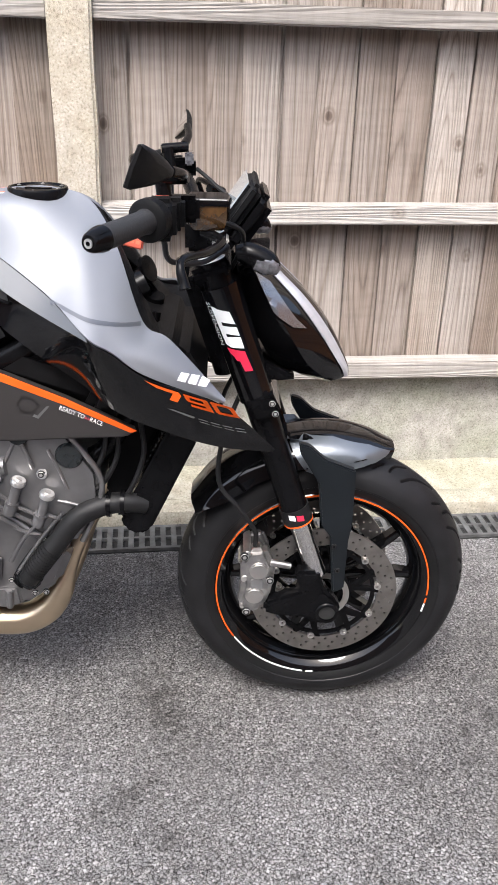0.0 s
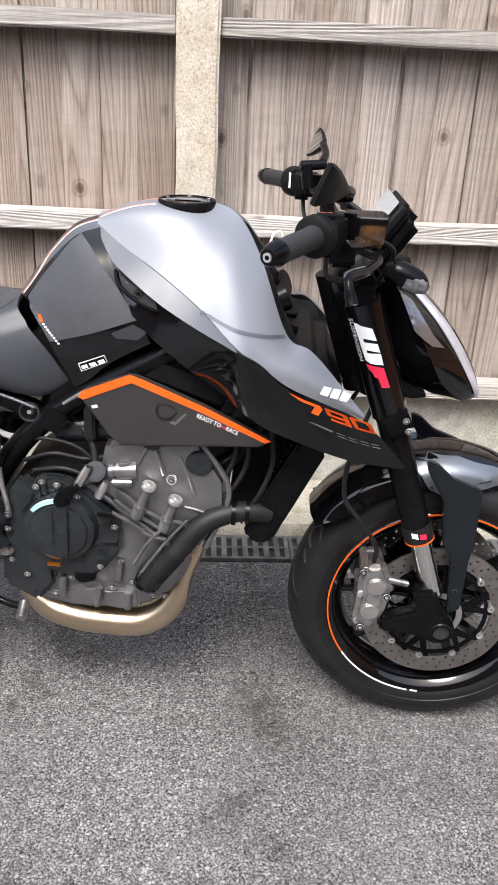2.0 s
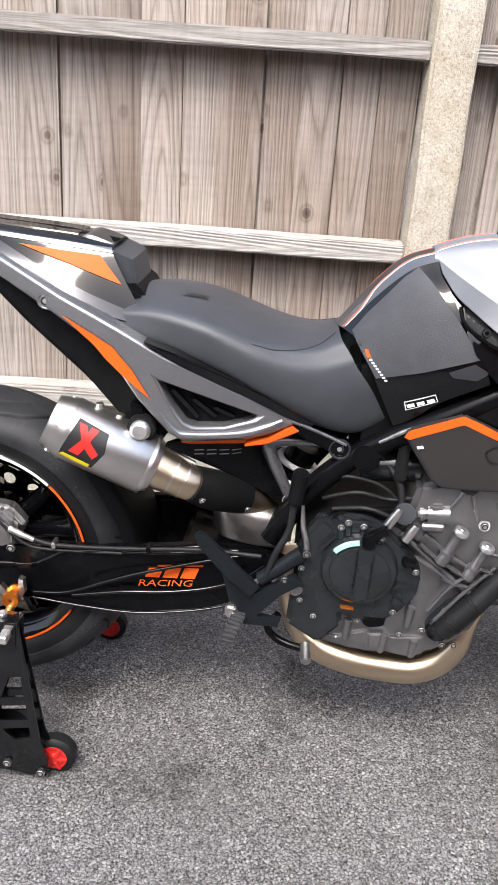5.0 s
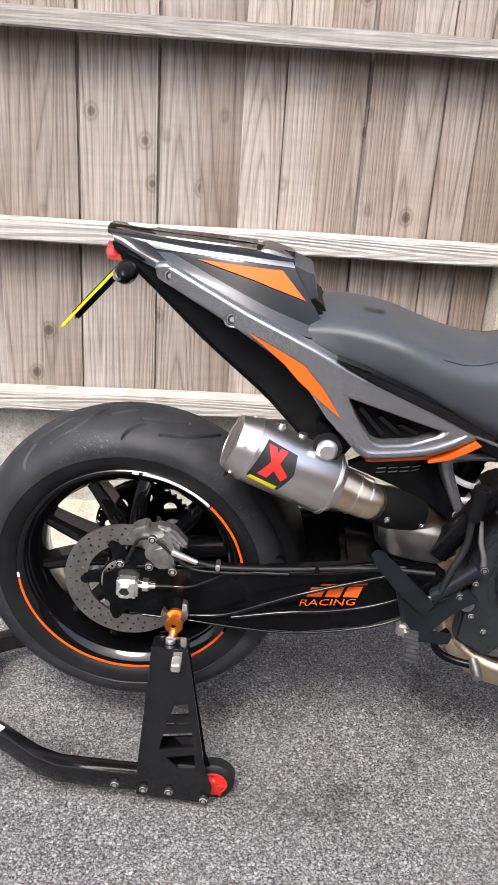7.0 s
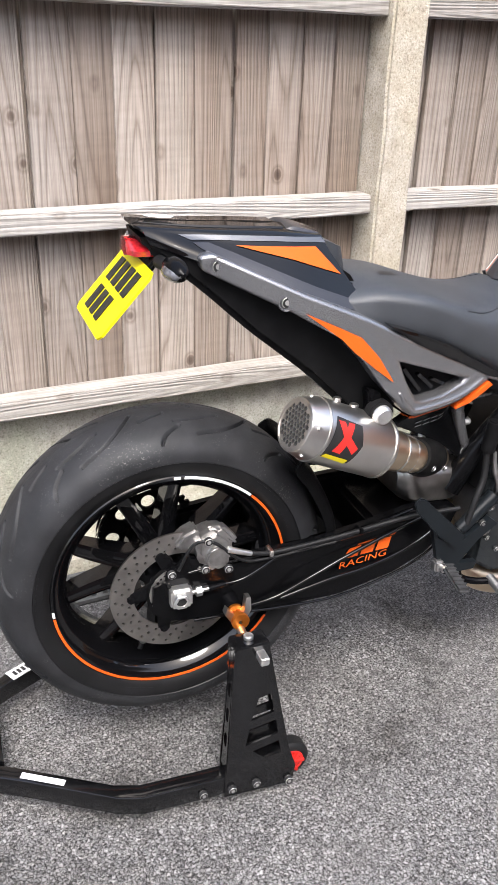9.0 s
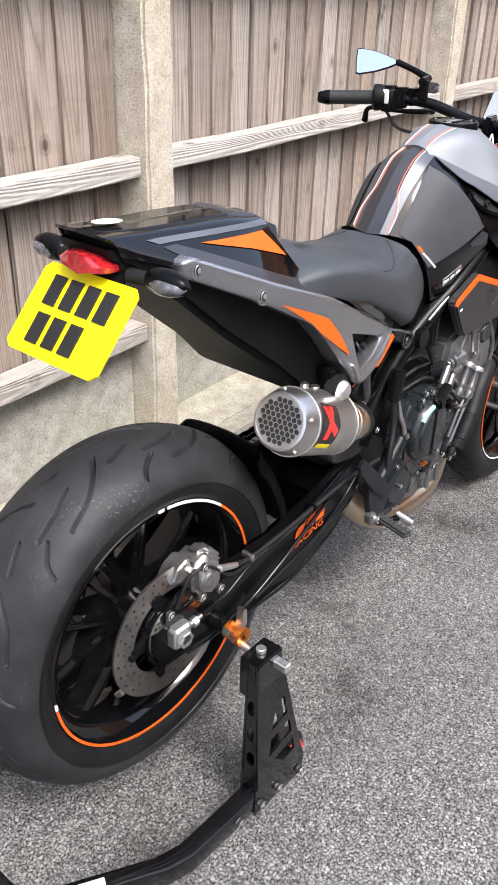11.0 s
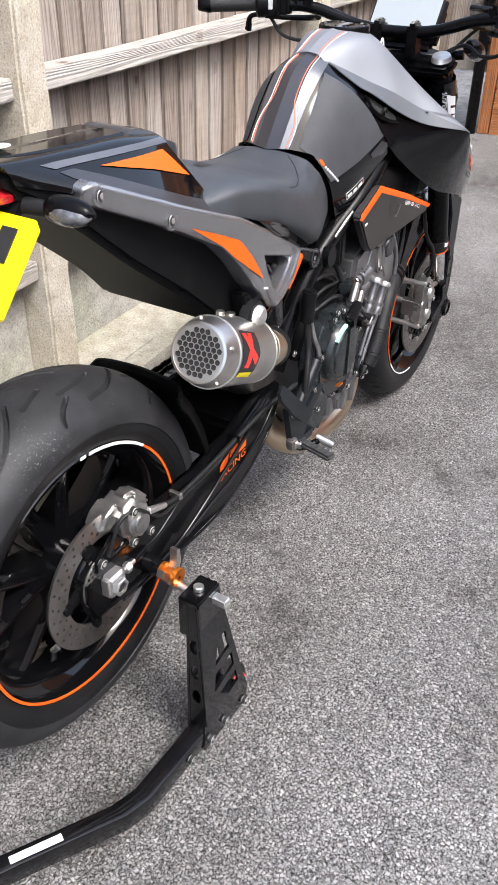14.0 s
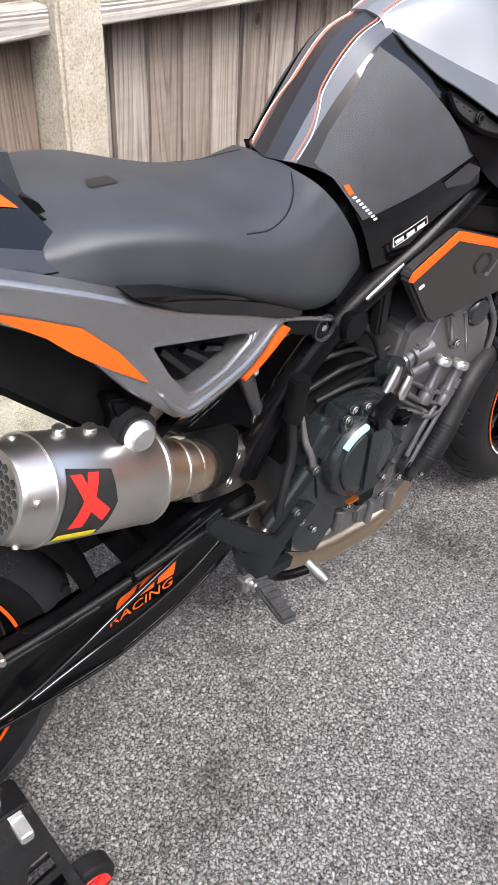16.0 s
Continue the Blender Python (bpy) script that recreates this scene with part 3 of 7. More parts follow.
def strip(profile, x0, x1, step, rough, seed):
    """A profile in y and z drawn along x, with a slightly uneven surface."""
    n = max(1, round((x1 - x0) / step))
    rows = []
    for i in range(n + 1):
        x = x0 + (x1 - x0) * i / n
        row = []
        for y, z in profile:
            d = noise.noise(Vector((x * 5, y * 9 + seed, z * 9))) * rough
            row.append((x, y + d * 0.5, z + (d if z > 0.003 else 0)))
        rows.append(row)
    b = grid_bm(rows)
    bmesh.ops.recalc_face_normals(b, faces=b.faces)
    return b


block("kerb", strip([(2.532, 0.0), (2.533, 0.030), (2.540, 0.045), (2.555, 0.050), (2.60, 0.052), (2.612, 0.050), (2.612, 0.0)], -4, 4.15, 0.05, 0.006, 3), KERB, "low sandy concrete kerb with a rounded worn edge", "kerb")
block("concrete_haunch", strip([(2.608, 0.0), (2.608, 0.046), (2.63, 0.050), (2.68, 0.060), (2.73, 0.075), (2.79, 0.086), (2.83, 0.086)], -4, 4.15, 0.04, 0.012, 8), KERB, "sloping rough sandy concrete bed at the foot of the fence", "concrete")

slots = []
for k in range(16):
    for y in (2.412, 2.467):
        x = 0.012 + k * 0.0306
        slots.append([(x, y), (x + 0.015, y), (x + 0.015, y + 0.046), (x, y + 0.046)])
grate = plate([(0.001, 2.402), (0.499, 2.402), (0.499, 2.526), (0.001, 2.526)], slots, -0.003, -0.012)
for v in grate.verts:
    v.co = (v.co.x, v.co.z, -v.co.y)
bmesh.ops.recalc_face_normals(grate, faces=grate.faces)
first = thing("drain_grate", "black plastic slotted channel drain grate in the tarmac", "drain", group="drain grates along the kerb")
part("grate", grate, DRAIN, first)
# flat dark slab in place of the shade below the slots
part("channel", box(0, 0.5, 2.400, 2.528, -0.004, 0.002), DARK, first, "dark slab standing in for the shaded channel")
first.matrix_basis = Matrix.Translation((-4, 0, 0))
for k in range(1, 16):
    copy_thing(first, Matrix.Translation((-4 + 0.5 * k, 0, 0)))

# fence: concrete posts, gravel boards, rails and feather-edge boards
POSTS = [-3.655, -1.725, 0.206, 2.13, 4.05]
post_bm = box(-0.054, 0.054, 2.675, 2.80, 0, 1.95, 0.008)
bmesh.ops.subdivide_edges(post_bm, edges=[e for e in post_bm.edges if abs(e.verts[0].co.z - e.verts[1].co.z) > 1], cuts=40)
for v in post_bm.verts:
    v.co += Vector((noise.noise(v.co * 6), noise.noise(v.co * 6 + Vector((9, 0, 0))), 0)) * 0.004
post = part("concrete_post", post_bm, POST, None)
tagged(post, "weathered gritty concrete fence post with lichen stains", "fence post", "concrete posts of the fence")
post.matrix_basis = Matrix.Translation((POSTS[0], 0, 0))
for x in POSTS[1:]:
    copy_thing(post, Matrix.Translation((x, 0, 0)))

# where the boards of the two middle panels meet
JOINTS = {1: [-1.588, -1.484, -1.381, -1.277, -1.174, -1.070, -0.966, -0.868, -0.764, -0.657, -0.554, -0.449, -0.347, -0.243, -0.147, -0.045, 0.050],
          2: [0.343, 0.446, 0.548, 0.645, 0.746, 0.850, 0.955, 1.059, 1.166, 1.269, 1.372, 1.474, 1.577, 1.680, 1.783, 1.885, 1.985]}
random.seed(4)
board_mesh = None
for k, (a, b) in enumerate(zip(POSTS, POSTS[1:])):
    a, b = a + 0.055, b - 0.055
    gb = box(a, b, 2.762, 2.80, 0.04, 0.395, 0.004)
    bmesh.ops.subdivide_edges(gb, edges=gb.edges[:], cuts=3)
    g = part("gravel_board", gb, GRAVEL, None)
    tagged(g, "stained rough concrete gravel board under the fence", "gravel board", "gravel boards of the fence")
    bay = thing("fence_panel", "weathered grey-brown timber fence panel of upright feather-edge boards", "fence", group="fence panels")
    for z0, z1 in ((0.394, 0.447), (0.858, 0.910), (1.350, 1.396)):
        rail_bm = box(a, b, 2.697, 2.764, z0, z1, 0.004)
        bmesh.ops.subdivide_edges(rail_bm, edges=[e for e in rail_bm.edges if e.calc_length() > 1], cuts=14)
        for v in rail_bm.verts:
            v.co += Vector((0, noise.noise(v.co * 3), noise.noise(v.co * 3 + Vector((0, 7, 0))))) * 0.004
        # the rail's grain runs along it: its own axes are turned
        turn = Matrix.Rotation(radians(90), 4, "Y")
        moved(rail_bm, turn.inverted())
        r = part("rail", rail_bm, RAIL, bay, "bleached sawn timber rail")
        r.matrix_basis = turn
    part("backing", box(a, b, 2.790, 2.80, 0.38, 1.9), BOARD, bay, "dark boards behind the gaps")
    inner = JOINTS.get(k, [a + (b - a) * i / 18 for i in range(1, 18)])
    for x0, x1 in zip([a, *inner], [*inner, b]):
        if board_mesh is None:
            bb = bmesh.new()
            prof = [(0.0, 0.0), (0.003, -0.0008), (0.0995, 0.0105), (0.0995, 0.022), (0.0, 0.017)]
            rows = [[(x, 2.766 + y, z) for x, y in prof] for z in (0.36, 0.75, 1.15, 1.55, 1.92)]
            bb = tidy(grid_bm(rows, True))
            bmesh.ops.holes_fill(bb, edges=bb.edges[:])
            bb_ob = part("board", bb, BOARD, bay)
            board_mesh = bb_ob.data
        else:
            bb_ob = new("board", board_mesh)
            bb_ob.parent = bay
        bb_ob.matrix_basis = Matrix.Translation((x0, random.uniform(-0.0015, 0.0015), random.uniform(-0.01, 0.01))) @ Matrix.Rotation(random.uniform(-0.004, 0.004), 4, "Y") @ Matrix.Diagonal(((x1 - x0 - 0.0015) / 0.0995, 1, 1, 1))

# far end: closing panel of boards, rain pipe and a clad outbuilding
end = thing("end_panel", "pale weathered close-board timber panel closing the far end of the fence", "fence")
for k in range(4):
    o = new("board", board_mesh)
    o.parent = end
    o.matrix_basis = Matrix.Translation((4.12 + 2.766, 2.72 - 0.09 * k, 0)) @ Matrix.Rotation(radians(90), 4, "Z") @ Matrix.Scale(-1, 4, (1, 0, 0))
part("bottom_rail", box(4.09, 4.13, 2.44, 2.74, 0.36, 0.43, 0.003), RAIL, end)
pipe = thing("rain_pipe", "black plastic rain pipe on the corner of the outbuilding", "pipe")
part("pipe", rod((4.06, 2.40, 0), (4.06, 2.40, 2.6), 0.034), SATIN, pipe)
for z in (0.5, 1.5):
    part("bracket", box(4.02, 4.10, 2.36, 2.44, z, z + 0.03, 0.004), SATIN, pipe)
shed = thing("outbuilding", "outbuilding clad in orange-brown horizontal timber planks", "outbuilding")
part("wall", box(4.12, 4.20, -2.0, 2.36, 0, 2.6), CLAD, shed)
part("corner_post", box(4.075, 4.12, 2.29, 2.36, 0, 2.6, 0.004), CLAD, shed)
for k in range(17):
    pl = box(-0.075 + 0.0, 0.070, 4.085, 4.12, -2.02, 2.285, 0.004)
    z = 0.2 + 0.145 * k
    m4 = Matrix(((0, 1, 0, 0), (0, 0, 1, 0), (1, 0, 0, 0), (0, 0, 0, 1)))
    p = part("plank", pl, CLAD, shed)
    p.matrix_basis = Matrix.Translation((0, 0.0, z)) @ m4 @ Matrix.Rotation(radians(2), 4, "Z")
trough = thing("planter_trough", "dark grey plastic trough on the tarmac by the outbuilding", "trough")
part("body", box(3.42, 3.75, 1.1, 2.01, 0.0, 0.09, 0.012), mat("grey_plastic", (0.13, 0.135, 0.14), 0.5), trough)
part("rim", box(3.40, 3.77, 1.08, 2.03, 0.091, 0.115, 0.008), SATIN, trough)

# the house across the drive, behind the camera
block("house_wall", box(-9, 9, -3.9, -3.6, 0, 3.3), BRICK, "plain red-brown brick house wall across the drive", "house wall")


# ---- motorcycle: x forward from the rear axle, y to its left, z up ----
BIKE = pose(-0.747, 1.9654, 0, 0, 0, -5.2)
bike = thing("motorcycle", "silver and black naked motorcycle with orange trim on a stand", "motorcycle", BIKE)
RA, FA = (0.0, 0.0, 0.399), (1.476, 0.0, 0.300)


def tyre_bm(c, profile, n, grooves, repeat):
    """A tyre with grooves pressed into the tread. Grooves: runs of (degrees, across) in one repeat, with a width."""
    pr = np.array(catmull(profile, 17))
    ang = np.arange(n) * 2 * np.pi / n
    rad = np.repeat(pr[None, :, 0], n, 0)
    across = np.repeat(pr[None, :, 1], n, 0)
    deg = np.degrees(ang)[:, None] + 0 * rad
    R = pr[:, 0].max()
    depth = np.zeros_like(rad)
    for run, width in grooves:
        pts = np.array(catmull(run, 8))
        for side in (1, -1):
            d0 = (deg + (0 if side > 0 else repeat / 2)) % repeat
            best = np.full_like(rad, 9.0)
            for k in (-repeat, 0, repeat):
                for (a0, s0), (a1, s1) in zip(pts, pts[1:]):
                    px, py = np.radians(d0 - a0 - k) * R, side * across - s0
                    vx, vy = math.radians(a1 - a0) * R, s1 - s0
                    t = np.clip((px * vx + py * vy) / (vx * vx + vy * vy + 1e-12), 0, 1)
                    best = np.minimum(best, np.hypot(px - t * vx, py - t * vy))
            depth = np.maximum(depth, (lambda t: t * t * (3 - 2 * t))(np.clip((width * 1.1 - best) / (width * 0.65), 0, 1)) * 0.0075)
    depth[rad < R * 0.86] = 0
    # the tread ends in a small step above the sidewall
    across = across * np.where(rad < R * 0.798, 0.982, 1.0)
    rad = rad - depth
    x = c[0] + rad * np.cos(ang)[:, None]
    z = c[2] + rad * np.sin(ang)[:, None]
    w = rad.shape[1]
    verts = np.stack([x, across, z], -1).reshape(-1, 3)
    i = np.arange(n)[:, None] * w + np.arange(w - 1)[None, :]
    j = (np.arange(n)[:, None] + 1) % n * w + np.arange(w - 1)[None, :]
    faces = np.stack([i, i + 1, j + 1, j], -1).reshape(-1, 4)
    me = bpy.data.meshes.new("tyre")
    me.from_pydata(verts.tolist(), [], faces.tolist())
    bm = bmesh.new()
    bm.from_mesh(me)
    bpy.data.meshes.remove(me)
    bmesh.ops.recalc_face_normals(bm, faces=bm.faces)
    for f in bm.faces:
        m = f.calc_center_median()
        f.material_index = 1 if math.hypot(m.x - c[0], m.z - c[2]) < R * 0.800 else 0
    return bm


def sym(half):
    return half + [(r, -a) for r, a in reversed(half[:-1])]


def spoke(c, ang, r0, r1, w0, w1, y0, y1, depth, skew=0.0):
    """One cast spoke from hub to rim, at an angle in degrees."""
    a = radians(ang)
    rings = []
    for t in (0, 0.3, 0.7, 1):
        r, w, y = r0 + (r1 - r0) * t, w0 + (w1 - w0) * t, y0 + (y1 - y0) * t
        d = depth * (1 - 0.3 * t)
        aa = a + radians(skew) * t
        u, v = (math.cos(aa), math.sin(aa)), (-math.sin(aa), math.cos(aa))
        rings.append([(c[0] + u[0] * r + v[0] * s * w, y + h, c[2] + u[1] * r + v[1] * s * w) for s, h in ((-0.5, -d * 0.5), (-0.18, -d * 0.62), (0.18, -d * 0.62), (0.5, -d * 0.5), (0.5, d * 0.5), (-0.5, d * 0.5))])
    return loft(rings, 2)


def ring(c, r0, r1, y0, y1, n=96, a0=0.0, a1=360.0):
    p = [(r0, y0), (r1, y0), (r1, y1), (r0, y1), (r0, y0)]
    return lathe(p, c, n, a0, a1)


def disc_bm(c, r0, r1, y0, y1, holes, hr, scallop=0.0):
    outer = [(c[0] + (r1 + scallop * math.cos(k * 2 * math.pi / 12 * 1)) * math.cos(2 * math.pi * k / 144), c[2] + (r1 + scallop * math.cos(k * 2 * math.pi / 12)) * math.sin(2 * math.pi * k / 144)) for k in range(144)]
    hs = [circle(c[0], c[2], r0, 72)]
    for r, m, off in holes:
        for k in range(m):
            a = 2 * math.pi * (k + off) / m
            hs.append(circle(c[0] + r * math.cos(a), c[2] + r * math.sin(a), hr, 8))
    return plate(outer, hs, y0, y1)


def bolt(p, r=0.006, h=0.005, d=(0, -1, 0)):
    """A socket-head bolt."""
    q = Vector(p) + Vector(d) * h
    return rod(p, q, r, r * 0.94, 14, 0.0008)


def bolts(name, pts, r, h, material, parent, d=(0, -1, 0), label=""):
    for p in pts:
        e = Vector(d)
        b = bolt(p, r, h, d)
        n = len(b.faces)
        add(b, rod(Vector(p) + e * (h - 0.0005), Vector(p) + e * (h + 0.0006), r * 0.48, None, 6))
        b.faces.ensure_lookup_table()
        for f in b.faces[n:]:
            f.material_index = 1
        o = part(name, b, material, parent, label)
        o.data.materials.append(DARK)


# front wheel
fw = part("front_wheel", lathe([(0.018, -0.05), (0.045, -0.05), (0.05, -0.03), (0.042, 0.0), (0.05, 0.03), (0.045, 0.05), (0.018, 0.05)], FA, 48), GLOSS, bike, "black ten-spoke cast front wheel with orange and white rim tape")
FT = sym([(0.214, -0.046), (0.222, -0.054), (0.236, -0.0595), (0.252, -0.060), (0.268, -0.054), (0.283, -0.041), (0.294, -0.023), (0.299, -0.008), (0.300, 0.0)])
G_F = [([(0, 0.012), (9, 0.024), (15, 0.043)], 0.0022), ([(14, 0.010), (19, 0.022), (21, 0.036)], 0.0022), ([(24, 0.026), (28, 0.040)], 0.002)]
part("tyre", tyre_bm(FA, FT, 800, G_F, 30), TYRE, fw, "black road tyre with curved sipes").data.materials.append(SIDEWALL)
RIM_F = [(0.200, -0.040), (0.212, -0.052), (0.219, -0.0545), (0.222, -0.052), (0.216, -0.044), (0.198, -0.030), (0.192, 0.0), (0.198, 0.030), (0.216, 0.044), (0.222, 0.052), (0.219, 0.0545), (0.212, 0.052), (0.200, 0.040), (0.190, 0.026), (0.184, 0.0), (0.190, -0.026), (0.200, -0.040)]
part("rim", lathe(RIM_F, FA, 120), GLOSS, fw, "gloss black cast rim")
for k in range(5):
    for s in (-1, 1):
        part("spoke", spoke(FA, 90 + 72 * k + s * 10, 0.040, 0.196, 0.024, 0.016, 0.0, 0.0, 0.030, s * 7), GLOSS, fw)
for a0, a1, m in ((-4, 214, ORANGE), (215, 262, WHITE), (264, 268, WHITE), (-9, -6, ORANGE), (-15, -10, WHITE)):
    part("rim_tape", ring(FA, 0.2165, 0.2195, -0.0562, -0.0545, 80, a0, a1), m, fw, "rim tape stripe")
for y, name in ((-0.066, "brake_disc"), (0.066, "brake_disc")):
    d = part(name, disc_bm(FA, 0.112, 0.150, y - 0.0022, y + 0.0022, [(0.119, 30, 0), (0.130, 30, 0.5), (0.141, 30, 0.2)], 0.0028), DISC, fw, "drilled steel front brake disc")
    part("disc_carrier", ring(FA, 0.030, 0.058, y - 0.003, y + 0.003, 48), SATIN, fw, "black disc carrier")
    for k in range(6):
        part("carrier_arm", spoke(FA, 60 * k + 12, 0.052, 0.113, 0.018, 0.011, y, y, 0.006, 16), SATIN, fw)
        part("carrier_arm", spoke(FA, 60 * k + 12, 0.052, 0.113, 0.014, 0.010, y, y, 0.006, -10), SATIN, fw)
    part("carrier_rim", ring(FA, 0.098, 0.106, y - 0.002, y + 0.002, 72), SATIN, fw)
    for k in range(10):
        a = radians(36 * k + 8)
        part("rivet", lathe([(0.0032, -0.0055), (0.0070, -0.0055), (0.0070, 0.0055), (0.0032, 0.0055), (0.0032, -0.0055)], (FA[0] + 0.111 * math.cos(a), y, FA[2] + 0.111 * math.sin(a)), 16), ALU, fw, "hollow bright rivet")
part("abs_ring", ring(FA, 0.040, 0.052, -0.078, -0.075, 60), STEEL, fw, "slotted sensor ring")

# rear wheel
rw = part("rear_wheel", lathe([(0.02, -0.09), (0.045, -0.09), (0.055, -0.06), (0.048, 0.0), (0.06, 0.06), (0.05, 0.09), (0.02, 0.09)], RA, 48), GLOSS, bike, "black cast rear wheel with wide road tyre, lifted off the ground")
RT = sym([(0.214, -0.070), (0.222, -0.080), (0.236, -0.0875), (0.254, -0.0905), (0.272, -0.087), (0.289, -0.074), (0.3025, -0.053), (0.311, -0.029), (0.3145, -0.010), (0.315, 0.0)])
G_R = [([(0, 0.006), (4, 0.030), (11, 0.055), (20, 0.066)], 0.0032), ([(12, 0.020), (19, 0.034), (27, 0.040)], 0.0032), ([(26, 0.050), (31, 0.066), (33, 0.078)], 0.0030), ([(30, 0.016), (38, 0.030)], 0.0032)]
rear_tyre = part("tyre", tyre_bm(RA, RT, 1000, G_R, 40), TREAD, rw, "wide black road tyre with long curved tread grooves and dusty crown")
rear_tyre.data.materials.append(SIDEWALL)
RAISED = [(0.234, -0.0866), (0.246, -0.0896), (0.246, -0.0860), (0.234, -0.0830), (0.234, -0.0857)]
for a in (*[20 + 3.6 * k for k in range(9)], *[163 + 3.6 * k for k in range(8)], *[246 + 3.6 * k for k in range(4)]):
    part("raised_letter", lathe(RAISED, RA, 3, a, a + 2.5), TYRE, rear_tyre)
part("valve_stem", tube([(-0.047, 0.0, 0.206), (-0.046, -0.006, 0.216), (-0.041, -0.022, 0.236)], [0.0075, 0.0055, 0.0062], 14, 1, False), ALU, rw, "chrome valve stem")
RIM_R = [(0.200, -0.066), (0.212, -0.077), (0.219, -0.0795), (0.222, -0.077), (0.216, -0.069), (0.196, -0.052), (0.188, 0.0), (0.196, 0.052), (0.216, 0.069), (0.222, 0.077), (0.219, 0.0795), (0.212, 0.077), (0.200, 0.066), (0.188, 0.05), (0.180, 0.0), (0.188, -0.05), (0.200, -0.066)]
part("rim", lathe(RIM_R, RA, 120), GLOSS, rw, "gloss black cast rim")
for k in range(5):
    for s in (-1, 1):
        part("spoke", spoke(RA, 100 + 72 * k + s * 11, 0.045, 0.192, 0.034, 0.024, 0.0, -0.012, 0.048, s * 6), GLOSS, rw)
for a0, a1, m in ((12, 47, ORANGE), (48, 84, WHITE), (86, 89, WHITE), (188, 328, ORANGE), (184, 187, WHITE)):
    part("rim_tape", ring(RA, 0.2150, 0.2195, -0.0812, -0.0795, 60, a0, a1), m, rw, "rim tape stripe")
d = part("brake_disc", disc_bm(RA, 0.078, 0.120, -0.100, -0.096, [(0.088, 28, 0), (0.099, 28, 0.5), (0.111, 28, 0.2)], 0.0027), DISC, rw, "drilled steel rear brake disc")
part("disc_carrier", ring(RA, 0.030, 0.052, -0.101, -0.095, 48), SATIN, rw, "black disc carrier")
for k in range(5):
    part("carrier_arm", spoke(RA, 72 * k + 30, 0.048, 0.084, 0.030, 0.022, -0.098, -0.098, 0.006, 8), SATIN, rw)
for k in range(5):
    a = radians(72 * k + 38)
    part("rivet", rod((0.082 * math.cos(a), -0.092, RA[2] + 0.082 * math.sin(a)), (0.082 * math.cos(a), -0.104, RA[2] + 0.082 * math.sin(a)), 0.008, None, 16, 0.001), SATIN, rw)
part("abs_ring", plate(circle(0, RA[2], 0.050, 60), [circle(0, RA[2], 0.032, 40)] + [circle(0.043 * math.cos(2 * math.pi * k / 30), RA[2] + 0.043 * math.sin(2 * math.pi * k / 30), 0.0028, 6) for k in range(30)], -0.105, -0.103), STEEL, rw, "slotted sensor ring")
# sprocket and chain on the far side
teeth = [(0.098 + (0.006 if k % 4 in (0, 1) else 0.0), 2 * math.pi * k / 168) for k in range(168)]
part("sprocket", plate([(r * math.cos(a), RA[2] + r * math.sin(a)) for r, a in teeth], [circle(0, RA[2], 0.035, 30)] + [circle(0.073 * math.cos(2 * math.pi * k / 8), RA[2] + 0.073 * math.sin(2 * math.pi * k / 8), 0.014, 16) for k in range(8)], 0.098, 0.104), SATIN, rw, "dark rear sprocket")
loop = [(0.104 * math.cos(radians(90 + 2.25 * k)), RA[2] + 0.104 * math.sin(radians(90 + 2.25 * k))) for k in range(81)]
top = [(0.0 + 0.016 * k, RA[2] + 0.104 + 0.0002 * k) for k in range(38)]
low = [(0.0 + 0.016 * k, RA[2] - 0.104 + 0.0023 * k) for k in range(38)]
chain = bmesh.new()
run = loop[::4] + low[1:]
run = top[::-1] + run
for k, ((ax, az), (bx, bz)) in enumerate(zip(run, run[1:])):
    y = 0.094 if k % 2 else 0.097
    for s in (0, 1):
        yy = 0.101 + (1 if s else -1) * (0.007 if k % 2 else 0.009)
        add(chain, loft([[(ax + (bx - ax) * t * 1.2 - (bx - ax) * 0.1, yy + h, az + (bz - az) * t * 1.2 - (bz - az) * 0.1 + w) for w, h in ((-0.006, -0.001), (0.006, -0.001), (0.006, 0.001), (-0.006, 0.001))] for t in (0, 1)], 1))
part("drive_chain", chain, CASTDARK, bike, "dark greased drive chain")


# ---- frame, swingarm and engine ----
def hull(poly, y0, y1, bev=0.006, sway=None):
    return prism(poly, y0, y1, bev, 2, sway)


ARM = [(-0.055, 0.382), (-0.052, 0.424), (-0.02, 0.438), (0.10, 0.452), (0.26, 0.462), (0.37, 0.474), (0.475, 0.486), (0.565, 0.480), (0.60, 0.450), (0.585, 0.400), (0.53, 0.356), (0.455, 0.330), (0.33, 0.315), (0.22, 0.320), (0.12, 0.329), (0.0, 0.331), (-0.04, 0.348)]
def arm_y(x, z):
    """The arm's outer face: widest behind the pivot, leaning under and closing in towards it."""
    lean = 0.08 * min(1, max(0, (x - 0.10) / 0.12))
    return float(np.interp(x, (0.0, 0.12, 0.25, 0.38, 0.50, 0.58), (-0.1115, -0.117, -0.122, -0.111, -0.093, -0.082))) + lean * (0.40 - z)


